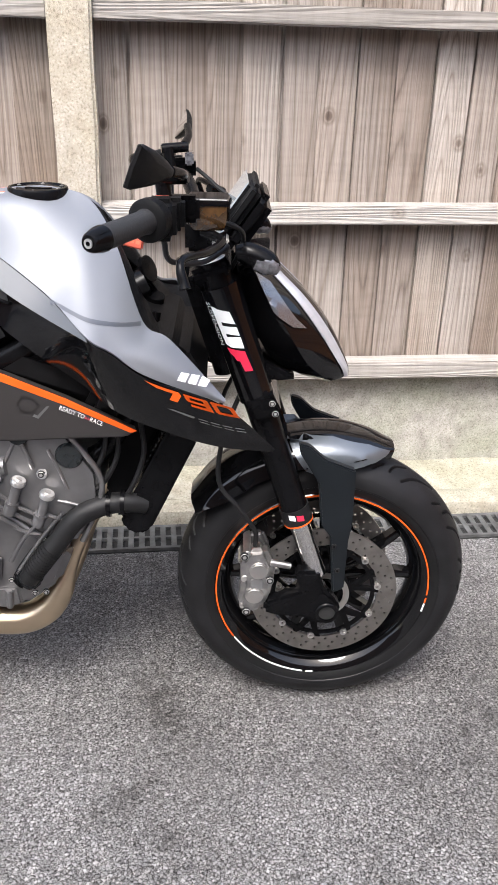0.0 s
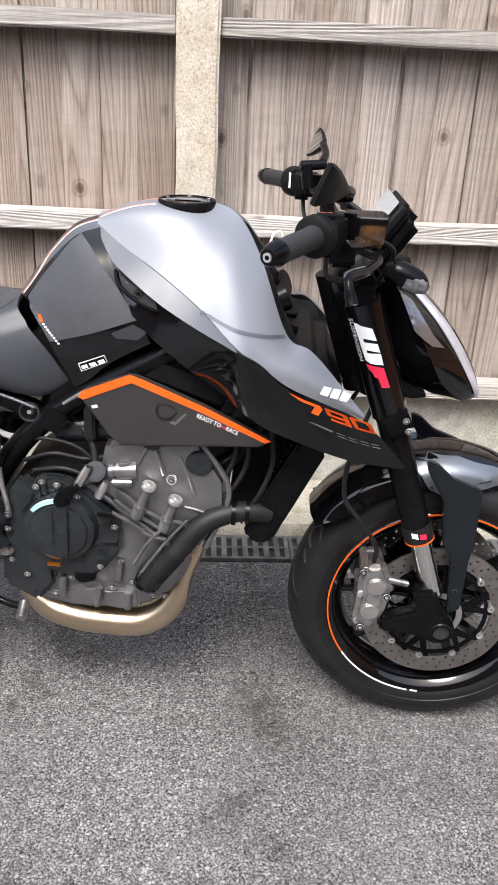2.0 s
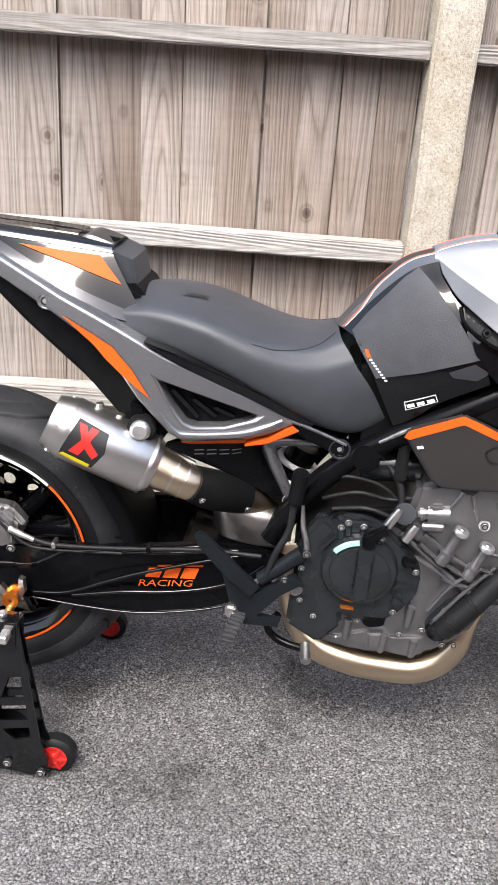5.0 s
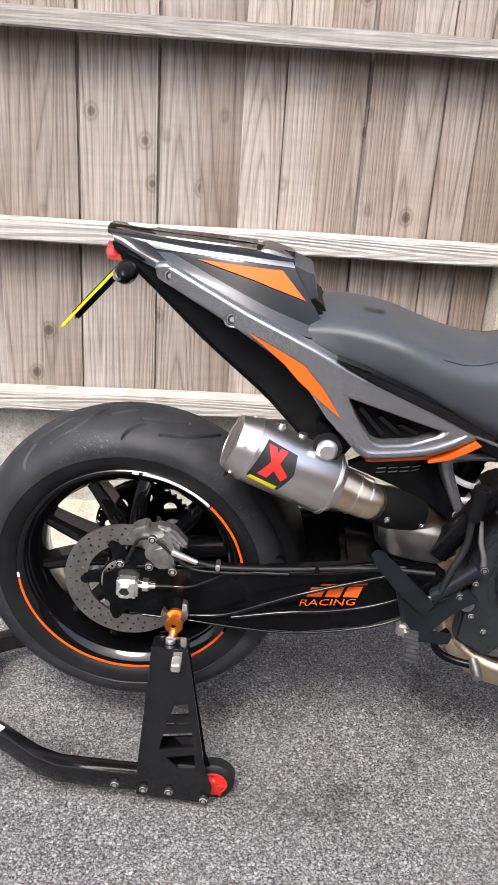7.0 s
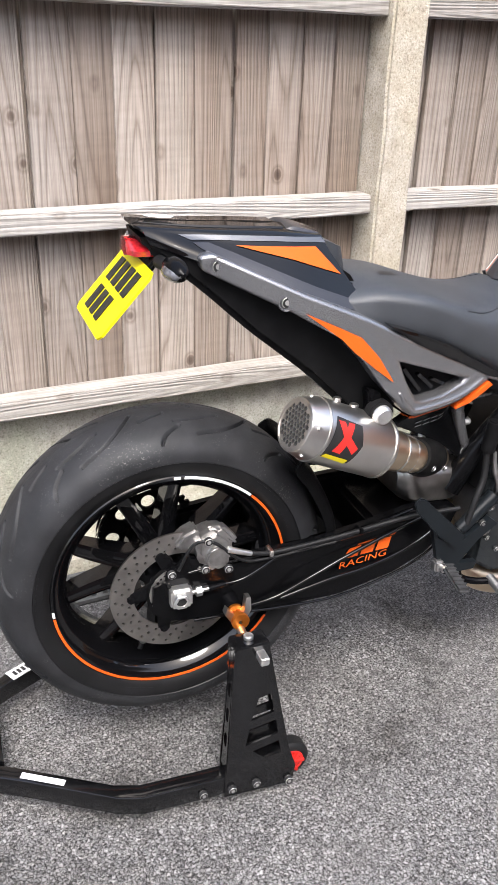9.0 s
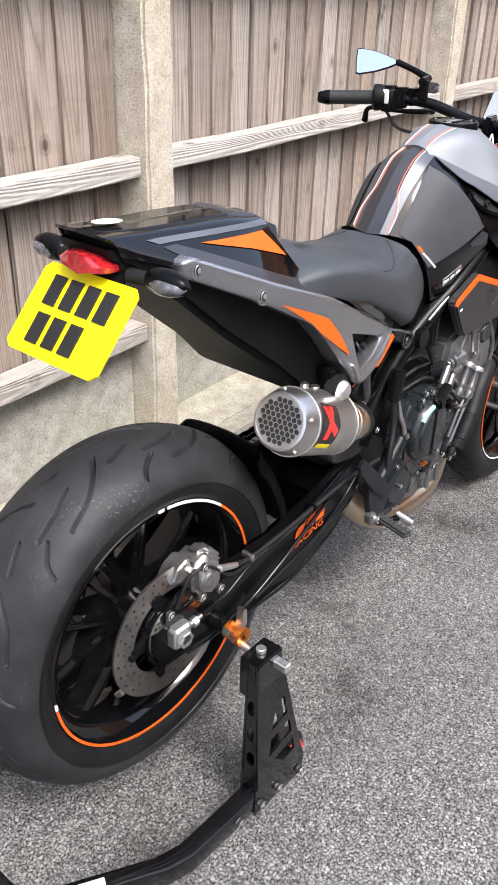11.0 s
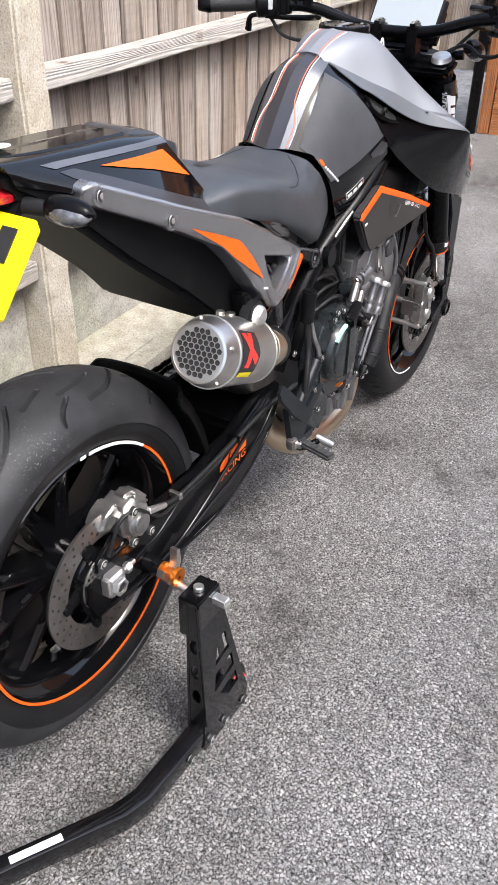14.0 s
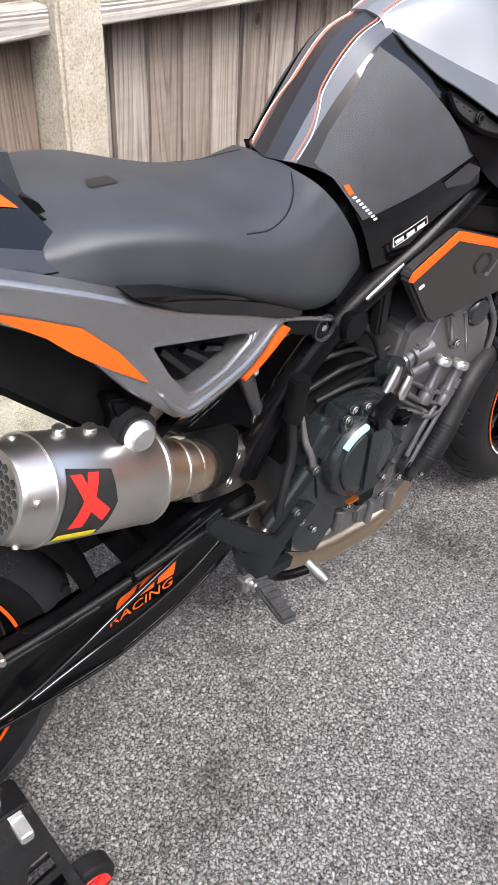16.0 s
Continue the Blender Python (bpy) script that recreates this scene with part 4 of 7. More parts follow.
arm_r, arm_l = pair("swingarm_side", hull(ARM, -0.082, -0.112, 0.008, lambda x, z: arm_y(x, z) + 0.1115), SATIN, bike, "gloss black cast swingarm side")
for rib, r in (([(0.02, 0.440), (0.10, 0.4505), (0.26, 0.4605), (0.37, 0.4725), (0.475, 0.4845)], 0.0026), ([(0.03, 0.333), (0.12, 0.331), (0.22, 0.322), (0.33, 0.317), (0.455, 0.332), (0.53, 0.358), (0.58, 0.398)], 0.0026), ([(-0.012, 0.411), (0.071, 0.404), (0.118, 0.407), (0.156, 0.426), (0.194, 0.449), (0.262, 0.458), (0.385, 0.464), (0.513, 0.474)], 0.0040), ([(0.12, 0.342), (0.19, 0.352), (0.266, 0.387), (0.33, 0.412), (0.44, 0.444), (0.52, 0.462)], 0.0036), ([(0.20, 0.346), (0.30, 0.366), (0.373, 0.371), (0.453, 0.382), (0.521, 0.406), (0.565, 0.440)], 0.0040)):
    part("rib", tube([(x, arm_y(x, z), z) for x, z in rib], r, 10), GLOSS, arm_r, "raised edge line of the casting")
part("bobbin_boss", rod((0.098, -0.108, 0.362), (0.098, -0.143, 0.360), 0.017, 0.015, 20, 0.003), GLOSS, arm_r)
part("swingarm_bridge", box(0.40, 0.58, -0.085, 0.085, 0.37, 0.46, 0.012), SATIN, bike, "black swingarm cross piece")
part("axle_block", box(-0.017, 0.023, -0.132, -0.108, 0.378, 0.419, 0.005), ALU, arm_r, "bare aluminium axle block")
part("axle_nut", lathe([(0.0100, -0.001), (0.0155, -0.001), (0.0155, -0.008), (0.0145, -0.009), (0.0100, -0.009)], (0.0, -0.132, 0.399), 6), ALU, arm_r, "hollow axle nut")
part("axle_bore", rod((0, -0.10, 0.399), (0, -0.1365, 0.399), 0.0101, None, 24), DARK, arm_r)
part("chain_adjuster", rod((0.021, -0.120, 0.402), (0.055, -0.120, 0.4034), 0.0045, None, 12), STEEL, arm_r)
part("adjuster_sleeve", rod((0.055, -0.120, 0.4034), (0.088, -0.118, 0.405), 0.0065, 0.0055, 12, 0.001), SATIN, arm_r)
part("adjuster_nut", rod((0.031, -0.120, 0.4024), (0.042, -0.120, 0.4030), 0.0095, None, 6), ALU, arm_r)
pair("stand_bobbin", lathe([(0.004, -0.142), (0.0155, -0.142), (0.0155, -0.148), (0.010, -0.151), (0.010, -0.167), (0.0165, -0.170), (0.0165, -0.177), (0.004, -0.177)], (0.098, 0, 0.360), 32), ANOD, bike, "orange anodised stand bobbin")
# crankcase and cylinders
CASE = [(0.640, 0.36), (0.668, 0.305), (0.76, 0.285), (0.885, 0.296), (0.955, 0.35), (0.985, 0.42), (0.93, 0.50), (0.80, 0.585), (0.70, 0.570), (0.64, 0.52), (0.62, 0.44)]
case = part("crankcase", hull(CASE, -0.118, 0.118, 0.014), CAST, bike, "grey cast engine crankcase")
CYL = [(0.80, 0.56), (0.95, 0.44), (1.005, 0.45), (1.045, 0.545), (1.042, 0.595), (0.99, 0.675), (0.875, 0.672), (0.82, 0.655)]
cyl = part("cylinder_head", hull(CYL, -0.112, 0.112, 0.010), CAST, bike, "grey cast cylinder head")
part("sump", hull([(0.70, 0.29), (0.88, 0.285), (0.93, 0.33), (0.70, 0.33)], -0.10, 0.10, 0.01), CAST, bike)
part("gearbox_cover", hull([(0.615, 0.35), (0.68, 0.31), (0.72, 0.36), (0.70, 0.56), (0.66, 0.585), (0.625, 0.53)], -0.135, -0.10, 0.008), CASTDARK, bike)
part("engine_top_cover", hull([(0.615, 0.500), (0.63, 0.545), (0.695, 0.592), (0.79, 0.606), (0.83, 0.606), (0.83, 0.585), (0.80, 0.575), (0.70, 0.560), (0.64, 0.510)], -0.108, 0.120, 0.006), PLASTIC, bike, "black cover over the crankcase")
CC = (0.737, 0, 0.491)
HOUSING = [(0.650, 0.490), (0.664, 0.543), (0.695, 0.587), (0.742, 0.589), (0.779, 0.572), (0.810, 0.543), (0.839, 0.522), (0.850, 0.485), (0.846, 0.438), (0.816, 0.398), (0.781, 0.371), (0.737, 0.377), (0.692, 0.394), (0.659, 0.437)]
cov = part("clutch_cover", hull(HOUSING, -0.138, -0.108, 0.006), CASTDARK, bike, "dark gloss clutch cover with a round centre")
part("cover_rim", lathe([(0.0571, -0.158), (0.0650, -0.1545), (0.0694, -0.146), (0.0711, -0.134)], CC, 72), CASTDARK, cov, "bevelled glossy rim")
part("cover_disc", lathe([(0.0, -0.1635), (0.0482, -0.1635), (0.0526, -0.1615), (0.0540, -0.1575), (0.0577, -0.1575)], CC, 72), CASTDARK, cov, "flat satin centre disc")
part("cover_web", hull([(0.727, 0.550), (0.760, 0.554), (0.758, 0.438), (0.727, 0.434)], -0.1675, -0.150, 0.004), CASTDARK, cov)
part("filler_clip", hull([(0.733, 0.566), (0.772, 0.594), (0.780, 0.583), (0.758, 0.566), (0.756, 0.546), (0.737, 0.544)], -0.170, -0.150, 0.003), SATIN, cov, "black clip on the cover")
# reflection on the glossy rim, laid on as a teal strip
part("cover_mark", ring(CC, 0.0582, 0.0655, -0.1605, -0.153, 20, 96, 140), TEAL, cov, "pale teal strip painted as a reflection on the rim")
part("cover_badge", hull([(0.7103, 0.4180), (0.7350, 0.4169), (0.7358, 0.4130), (0.7129, 0.4141)], -0.1590, -0.1515, 0.0), ANOD, cov, "small orange badge")
for outline in ([(0.795, 0.456), (0.841, 0.465), (0.805, 0.469)], [(0.801, 0.425), (0.828, 0.427), (0.807, 0.442)], [(0.657, 0.521), (0.685, 0.555), (0.688, 0.551), (0.662, 0.515)]):
    part("cover_fin", hull(outline, -0.146, -0.130, 0.001), CASTDARK, cov)
part("oil_plug", rod((0.822, -0.130, 0.512), (0.824, -0.152, 0.524), 0.0135, 0.0120, 20, 0.002), SATIN, cov, "black oil filler plug")
part("oil_plug_grip", hull([(0.809, 0.532), (0.835, 0.530), (0.834, 0.523), (0.808, 0.526)], -0.157, -0.150, 0.001), SATIN, cov)
for a, b in (((0.698, -0.138, 0.549), (0.696, -0.138, 0.575)), ((0.710, -0.138, 0.557), (0.708, -0.138, 0.586)), ((0.738, -0.138, 0.555), (0.735, -0.138, 0.581))):
    part("bolt_post", rod(a, b, 0.0075, 0.0065, 14, 0.001), CASTDARK, cov)
    bolts("bolt", [(b[0], b[1] - 0.006, b[2])], 0.0062, 0.006, ALU, cov)
bolts("bolt", [(0.809, -0.139, 0.407), (0.838, -0.139, 0.497), (0.770, -0.139, 0.557)], 0.0062, 0.006, ALU, cov)
# the head: a broad smooth face, long studs, paired ribs and plugs
for ribline in ([(0.840, 0.566), (0.863, 0.550), (0.881, 0.535)], [(0.836, 0.546), (0.859, 0.527), (0.877, 0.513)], [(0.830, 0.518), (0.862, 0.501), (0.890, 0.483)], [(0.890, 0.527), (0.911, 0.517), (0.929, 0.506)], [(0.887, 0.510), (0.907, 0.498), (0.928, 0.486)], [(0.883, 0.482), (0.907, 0.471), (0.932, 0.468)], [(0.942, 0.510), (0.957, 0.505), (0.974, 0.499)], [(0.870, 0.408), (0.896, 0.455), (0.923, 0.487)], [(0.879, 0.380), (0.932, 0.460), (0.974, 0.514)], [(0.911, 0.652), (0.921, 0.624), (0.928, 0.604)]):
    part("casting_rib", tube([(x, -0.1200, z) for x, z in ribline], 0.0040, 8), CAST, cyl)
for foot, top in (((0.879, -0.124, 0.520), (0.900, -0.128, 0.579)), ((0.929, -0.124, 0.496), (0.949, -0.128, 0.553))):
    foot, top = Vector(foot), Vector(top)
    u = (top - foot).normalized()
    st = part("stud_tower", tube([foot - u * 0.006, foot + u * 0.012, foot + u * 0.016, top], [0.0115, 0.0115, 0.0085, 0.0090], 18, 1, False), CAST, cyl, "long bright casting stud")
    part("nut", tube([top - u * 0.001, top + u * 0.004, top + u * 0.009], [0.0135, 0.0145, 0.0125], 20, 1, False), ALU, st)
    part("stud_centre", rod(top + u * 0.009, top + u * 0.011, 0.0055, None, 14), STEEL, st)
    part("collar", rod(foot.lerp(top, 0.20), foot.lerp(top, 0.36), 0.0125, None, 18, 0.002), CAST, st)
part("thermostat_housing", tube([(0.8235, -0.110, 0.600), (0.827, -0.110, 0.600), (0.8275, -0.110, 0.600), (0.835, -0.110, 0.601), (0.8355, -0.110, 0.601), (0.841, -0.110, 0.602), (0.8415, -0.110, 0.602), (0.879, -0.112, 0.606)], [0.0085, 0.0105, 0.0135, 0.0135, 0.0110, 0.0110, 0.0160, 0.0175], 24, 1, False), CAST, cyl, "bare metal outlet stub")
part("stub_flange", hull([(0.844, 0.624), (0.867, 0.626), (0.876, 0.591), (0.869, 0.579), (0.848, 0.578), (0.840, 0.591)], -0.122, -0.108, 0.004), CAST, cyl)
part("small_stub", rod((0.833, -0.120, 0.581), (0.870, -0.120, 0.583), 0.0085, 0.0095, 18, 0.002), CAST, cyl)
part("end_cap_round", rod((0.802, -0.095, 0.589), (0.802, -0.122, 0.603), 0.021, 0.019, 28, 0.003), CASTDARK, cyl, "round dark end cap")
for a, b in (((0.773, -0.130, 0.580), (0.792, -0.130, 0.616)), ((0.808, -0.128, 0.554), (0.824, -0.128, 0.586))):
    part("sensor", tube([a, Vector(a).lerp(Vector(b), 0.6), b], [0.0085, 0.0085, 0.0060], 14, 1, False), STEEL, cyl, "small metal sensor")
part("cam_plug", lathe([(0.0, -0.118), (0.021, -0.118), (0.025, -0.114), (0.026, -0.108)], (0.992, 0, 0.628), 32), CASTDARK, cyl)
part("cam_plug", lathe([(0.0, -0.118), (0.017, -0.118), (0.020, -0.114), (0.021, -0.108)], (0.905, 0, 0.668), 32), CASTDARK, cyl)
part("washer", rod((0.942, -0.110, 0.590), (0.941, -0.116, 0.593), 0.0100, None, 24, 0.001), CALIPER, cyl)
bolts("bolt", [(0.941, -0.116, 0.593), (0.983, -0.114, 0.493)], 0.007, 0.006, ALU, cyl)
# the whole head sits a little proud of the crankcase
for o in [cyl, *cyl.children, *(k for c in cyl.children for k in c.children)]:
    o.data.transform(Matrix.Translation((0.002, -0.015, 0.006)))
for edge, r in (([(0.80, 0.56), (0.875, 0.50), (0.95, 0.44)], 0.0055), ([(1.005, 0.45), (1.030, 0.505), (1.045, 0.545), (1.042, 0.595), (0.99, 0.675)], 0.0055), ([(0.862, 0.585), (0.890, 0.640), (0.905, 0.668)], 0.0035), ([(0.955, 0.640), (0.972, 0.600), (0.985, 0.560)], 0.0035), ([(0.965, 0.535), (0.990, 0.530), (1.020, 0.520)], 0.0035)):
    part("casting_edge", tube([(x + 0.002, -0.1275, z + 0.006) for x, z in edge], r, 10), CAST, cyl)
# lower case: black pump with hose, flange, posts and screws
part("case_flange", hull([(0.655, 0.344), (0.713, 0.327), (0.769, 0.349), (0.820, 0.340), (0.876, 0.348), (0.881, 0.307), (0.849, 0.296), (0.772, 0.308), (0.739, 0.319), (0.659, 0.318)], -0.124, -0.106, 0.004), CAST, case)
part("sump_box", hull([(0.771, 0.345), (0.808, 0.352), (0.813, 0.320), (0.798, 0.306), (0.772, 0.317)], -0.132, -0.115, 0.004), CAST, case)
for a, b, w in (((0.732, -0.128, 0.371), (0.730, -0.128, 0.326), 0.0085), ((0.804, -0.134, 0.355), (0.797, -0.134, 0.309), 0.0075), ((0.859, -0.126, 0.341), (0.857, -0.126, 0.300), 0.0080), ((0.844, -0.126, 0.414), (0.840, -0.126, 0.367), 0.0085), ((0.659, -0.122, 0.410), (0.661, -0.122, 0.373), 0.0080)):
    part("bolt_boss", rod(a, b, w, w * 0.8, 14, 0.002), CAST, case)
part("shift_bracket", hull([(0.755, 0.392), (0.799, 0.391), (0.797, 0.370), (0.769, 0.363), (0.756, 0.372)], -0.139, -0.118, 0.003), SATIN, case, "black bracket under the clutch cover")
part("pump_cover", hull([(0.878, 0.391), (0.910, 0.436), (0.932, 0.456), (0.953, 0.437), (0.933, 0.398), (0.925, 0.360), (0.905, 0.341), (0.886, 0.347), (0.876, 0.368)], -0.134, -0.110, 0.006), CASTDARK, case, "black water pump cover")
pc = Vector((0.897, -0.130, 0.376))
part("water_pump", lathe([(0.0, -0.010), (0.014, -0.010), (0.020, -0.008), (0.0225, -0.004), (0.0235, 0.010)], pc, 36), CASTDARK, case)
for k in range(4):
    part("pump_rib", lathe([(0.0135 + 0.0030 * k, -0.0105 + 0.0008 * k), (0.0150 + 0.0030 * k, -0.0105 + 0.0008 * k), (0.0150 + 0.0030 * k, -0.0085 + 0.0008 * k), (0.0135 + 0.0030 * k, -0.0085 + 0.0008 * k)], pc, 24, 60, 250), SATIN, case)
bolts("bolt", [(0.868, -0.128, 0.368), (0.903, -0.128, 0.417), (0.937, -0.128, 0.460), (0.910, -0.128, 0.339), (0.931, -0.128, 0.342), (0.828, -0.128, 0.352), (0.748, -0.128, 0.373)], 0.0062, 0.006, ALU, case)
bolts("bolt", [(0.634, -0.135, 0.478), (0.607, -0.135, 0.449), (0.637, -0.135, 0.409), (0.665, -0.135, 0.377)], 0.0058, 0.006, ALU, case)
part("pivot_bolt", rod((0.627, -0.134, 0.430), (0.628, -0.146, 0.434), 0.0095, 0.0085, 6, 0.001), CALIPER, bike, "large bright pivot bolt")
part("pivot_washer", rod((0.627, -0.128, 0.428), (0.627, -0.136, 0.431), 0.0140, None, 28, 0.001), CALIPER, bike)
hose = part("coolant_hose", tube([(0.903, -0.142, 0.379), (0.920, -0.146, 0.404), (0.941, -0.146, 0.433), (0.962, -0.142, 0.459), (1.0, -0.135, 0.508), (1.05, -0.125, 0.532), (1.095, -0.115, 0.533), (1.125, -0.105, 0.525)], [0.0185, 0.0195, 0.0195, 0.0195, 0.020, 0.020, 0.0195, 0.0195], 20), RUBBER, bike, "ribbed black rubber coolant hose")
for k in range(10):
    c = Vector((0.915, -0.146, 0.398)).lerp(Vector((0.952, -0.144, 0.448)), k / 9)
    u = (Vector((0.952, -0.144, 0.448)) - Vector((0.915, -0.146, 0.398))).normalized() * 0.0020
    part("corrugation", rod(c - u, c + u, 0.0218, None, 20, 0.001), RUBBER, hose)
for c in ((1.06, -0.123, 0.533), (1.085, -0.117, 0.534)):
    part("hose_clip", rod((c[0] - 0.004, c[1], c[2]), (c[0] + 0.004, c[1], c[2]), 0.0235, None, 20), SATIN, hose)
# exhaust
part("exhaust_header", tube([(1.035, -0.045, 0.50), (0.990, -0.062, 0.42), (0.966, -0.074, 0.360), (0.949, -0.08, 0.308), (0.918, -0.08, 0.264), (0.870, -0.08, 0.240), (0.80, -0.08, 0.239), (0.743, -0.08, 0.246), (0.688, -0.070, 0.260), (0.645, -0.045, 0.292), (0.622, -0.015, 0.350), (0.615, 0.0, 0.43)], [0.015, 0.015, 0.017, 0.024, 0.029, 0.031, 0.031, 0.031, 0.031, 0.030, 0.029, 0.029], 24), BRONZE, bike, "bronze heat-tinted steel exhaust header")
part("exhaust_header", tube([(1.03, 0.055, 0.50), (0.995, 0.05, 0.42), (0.965, 0.03, 0.33), (0.93, -0.01, 0.26), (0.88, -0.05, 0.235)], 0.021, 20), BRONZE, bike, "bronze heat-tinted steel exhaust header")
part("collector_box", loft([[(x, y0 + (y1 - y0) * a, z0 + (z1 - z0) * b) for a, b in ((0, 0.2), (0.2, 0), (0.8, 0), (1, 0.2), (1, 0.8), (0.8, 1), (0.2, 1), (0, 0.8))] for x, y0, y1, z0, z1 in ((0.46, -0.06, 0.06, 0.495, 0.55), (0.49, -0.085, 0.08, 0.475, 0.565), (0.57, -0.085, 0.08, 0.465, 0.555), (0.61, -0.06, 0.06, 0.475, 0.54))], 6, round_ring=3), DISC, bike, "dull steel exhaust collector")
part("link_pipe", tube([(0.345, -0.147, 0.664), (0.385, -0.150, 0.648), (0.425, -0.150, 0.632), (0.47, -0.122, 0.608), (0.52, -0.075, 0.578), (0.56, -0.030, 0.55), (0.58, 0.01, 0.53)], [0.043, 0.036, 0.031, 0.029, 0.029, 0.029, 0.029], 24), BRONZE, bike, "golden heat-tinted link pipe")
guard = part("heat_shield", tube([(0.428, -0.153, 0.634), (0.455, -0.134, 0.617), (0.48, -0.111, 0.602), (0.512, -0.080, 0.583)], [0.0325, 0.0365, 0.0365, 0.0345], 32, 3), CARBON, bike, "black woven heat shield on the link pipe")
bolts("bolt", [(0.452, -0.1825, 0.6185), (0.526, -0.1125, 0.573)], 0.006, 0.004, ALU, guard, (0.536, -0.779, -0.326))
for c in ((0.395, -0.150, 0.644), (0.415, -0.150, 0.636)):
    part("pipe_seam", rod((c[0] - 0.0016, c[1], c[2] + 0.0007), (c[0] + 0.0016, c[1], c[2] - 0.0007), 0.0362 if c[0] < 0.4 else 0.034, None, 32, 0.0006), STEEL, guard)
MU, MD = Vector((0.187, -0.164, 0.732)), Vector((0.362, -0.146, 0.655))
muf = part("silencer", tube([MU, MU.lerp(MD, 0.14), MU.lerp(MD, 0.18), MU.lerp(MD, 0.9), MU.lerp(MD, 1.0)], [0.047, 0.0545, 0.0555, 0.0555, 0.046], 48, 3, False), STEEL, bike, "brushed steel oval silencer with a honeycomb end")
ax = (MU - MD).normalized()
spun = Matrix.Translation(MU) @ ax.to_track_quat("Z", "Y").to_matrix().to_4x4()
hexes = []
for i in range(-5, 6):
    for j in range(-5, 6):
        px, pz = (i + (j % 2) / 2) * 0.0094, j * 0.0081
        if math.hypot(px, pz) < 0.0360:
            hexes.append(circle(px, pz, 0.0048, 6, math.pi / 6))
mesh_end = plate(circle(0, 0, 0.0425, 40), hexes, -0.001, -0.003)
for v in mesh_end.verts:
    v.co = (v.co.x, v.co.z, -v.co.y)
bmesh.ops.recalc_face_normals(mesh_end, faces=mesh_end.faces)
part("honeycomb_grille", moved(mesh_end, spun), STEEL, muf, "honeycomb grille in the silencer end")
part("end_hole", moved(rod((0, 0, -0.001), (0, 0, 0.0008), 0.0422, None, 40), spun), DARK, muf)
part("end_ring", moved(lathe([(0.0418, 0.0), (0.0418, 0.004), (0.0460, 0.003), (0.0475, -0.001)], (0, 0, 0), 48, axis="z"), spun), STEEL, muf)
for t in (0.16, 0.93):
    c = MU.lerp(MD, t)
    part("weld_band", rod(c - ax * 0.003, c + ax * 0.003, 0.0563, None, 48, 0.001), STEEL, muf)
for a in (40, 110, 200):
    c = MU.lerp(MD, 0.08)
    side = ax.cross(Vector((0, 1, 0))).normalized()
    d = side * math.cos(radians(a)) + Vector((0, -1, 0)) * math.sin(radians(a))
    part("rivet", rod(c + d * 0.048, c + d * 0.0535, 0.004, None, 10, 0.001), STEEL, muf)

# ---- frame and bodywork ----
pair("frame_tube", tube([(0.57, -0.075, 0.50), (0.630, -0.080, 0.60), (0.695, -0.086, 0.676), (0.76, -0.095, 0.727), (0.86, -0.11, 0.79), (1.0, -0.10, 0.87), (1.13, -0.05, 0.93)], [0.024, 0.022, 0.021, 0.020, 0.021, 0.022, 0.025], 16), SATIN, bike, "satin black tubular frame")
pair("frame_tube", tube([(1.14, -0.05, 0.88), (1.11, -0.085, 0.74), (1.06, -0.095, 0.64), (0.99, -0.10, 0.60)], 0.018, 14), SATIN, bike, "satin black tubular frame")
pair("frame_joint", rod((0.725, -0.060, 0.692), (0.727, -0.115, 0.694), 0.0255, 0.0235, 28, 0.003), SATIN, bike, "round end of the frame tube")
# highlight on the black tube, modelled as a thin pale metal strip
part("tube_edge", tube([(0.745, -0.109, 0.727), (0.775, -0.114, 0.748), (0.80, -0.118, 0.765)], [0.0035, 0.0045, 0.0035], 10), CALIPER, bike, "pale strip for the highlight along the frame tube")
part("head_stock", rod((1.215, 0, 0.97), (1.285, 0, 0.76), 0.036), SATIN, bike)
part("airbox", hull([(0.70, 0.66), (0.80, 0.70), (1.06, 0.70), (1.12, 0.80), (1.08, 0.92), (0.80, 0.94), (0.68, 0.86)], -0.085, 0.085, 0.02), PLASTIC, bike, "black airbox under the tank")
part("shock", tube([(0.62, 0.0, 0.66), (0.52, 0.0, 0.40)], [0.03, 0.03], 20, 1, False), SATIN, bike)
for k in range(7):
    part("spring_coil", lathe([(0.036 + 0.006 * math.cos(a), 0.006 * math.sin(a)) for a in [2 * math.pi * j / 8 for j in range(9)]], (0.0, 0.0, 0.0), 32, axis="z"), WHITE, bike).data.transform(Matrix.Translation((0.535 + 0.012 * k, 0, 0.44 + 0.031 * k)) @ Matrix.Rotation(radians(21), 4, "Y"))

# subframe casting with the triangular window
SUB = [(0.040, 1.000), (0.045, 0.978), (0.177, 0.915), (0.266, 0.866), (0.305, 0.825), (0.335, 0.785), (0.367, 0.752), (0.390, 0.727), (0.415, 0.713), (0.52, 0.716), (0.557, 0.726), (0.596, 0.745), (0.600, 0.752), (0.504, 0.802), (0.374, 0.866), (0.303, 0.902), (0.196, 0.944), (0.06, 1.004)]
HOLE = [(0.366, 0.824), (0.388, 0.782), (0.412, 0.748), (0.43, 0.741), (0.478, 0.741), (0.525, 0.753), (0.534, 0.760)]


def tuck(x, z):
    """The lower side plate follows the subframe, but runs in behind it towards the front."""
    return flare(x, z) + float(np.interp(x, (0.42, 0.55), (0.0, 0.030))) * float(np.interp(z, (0.700, 0.722), (1.0, 0.1)))


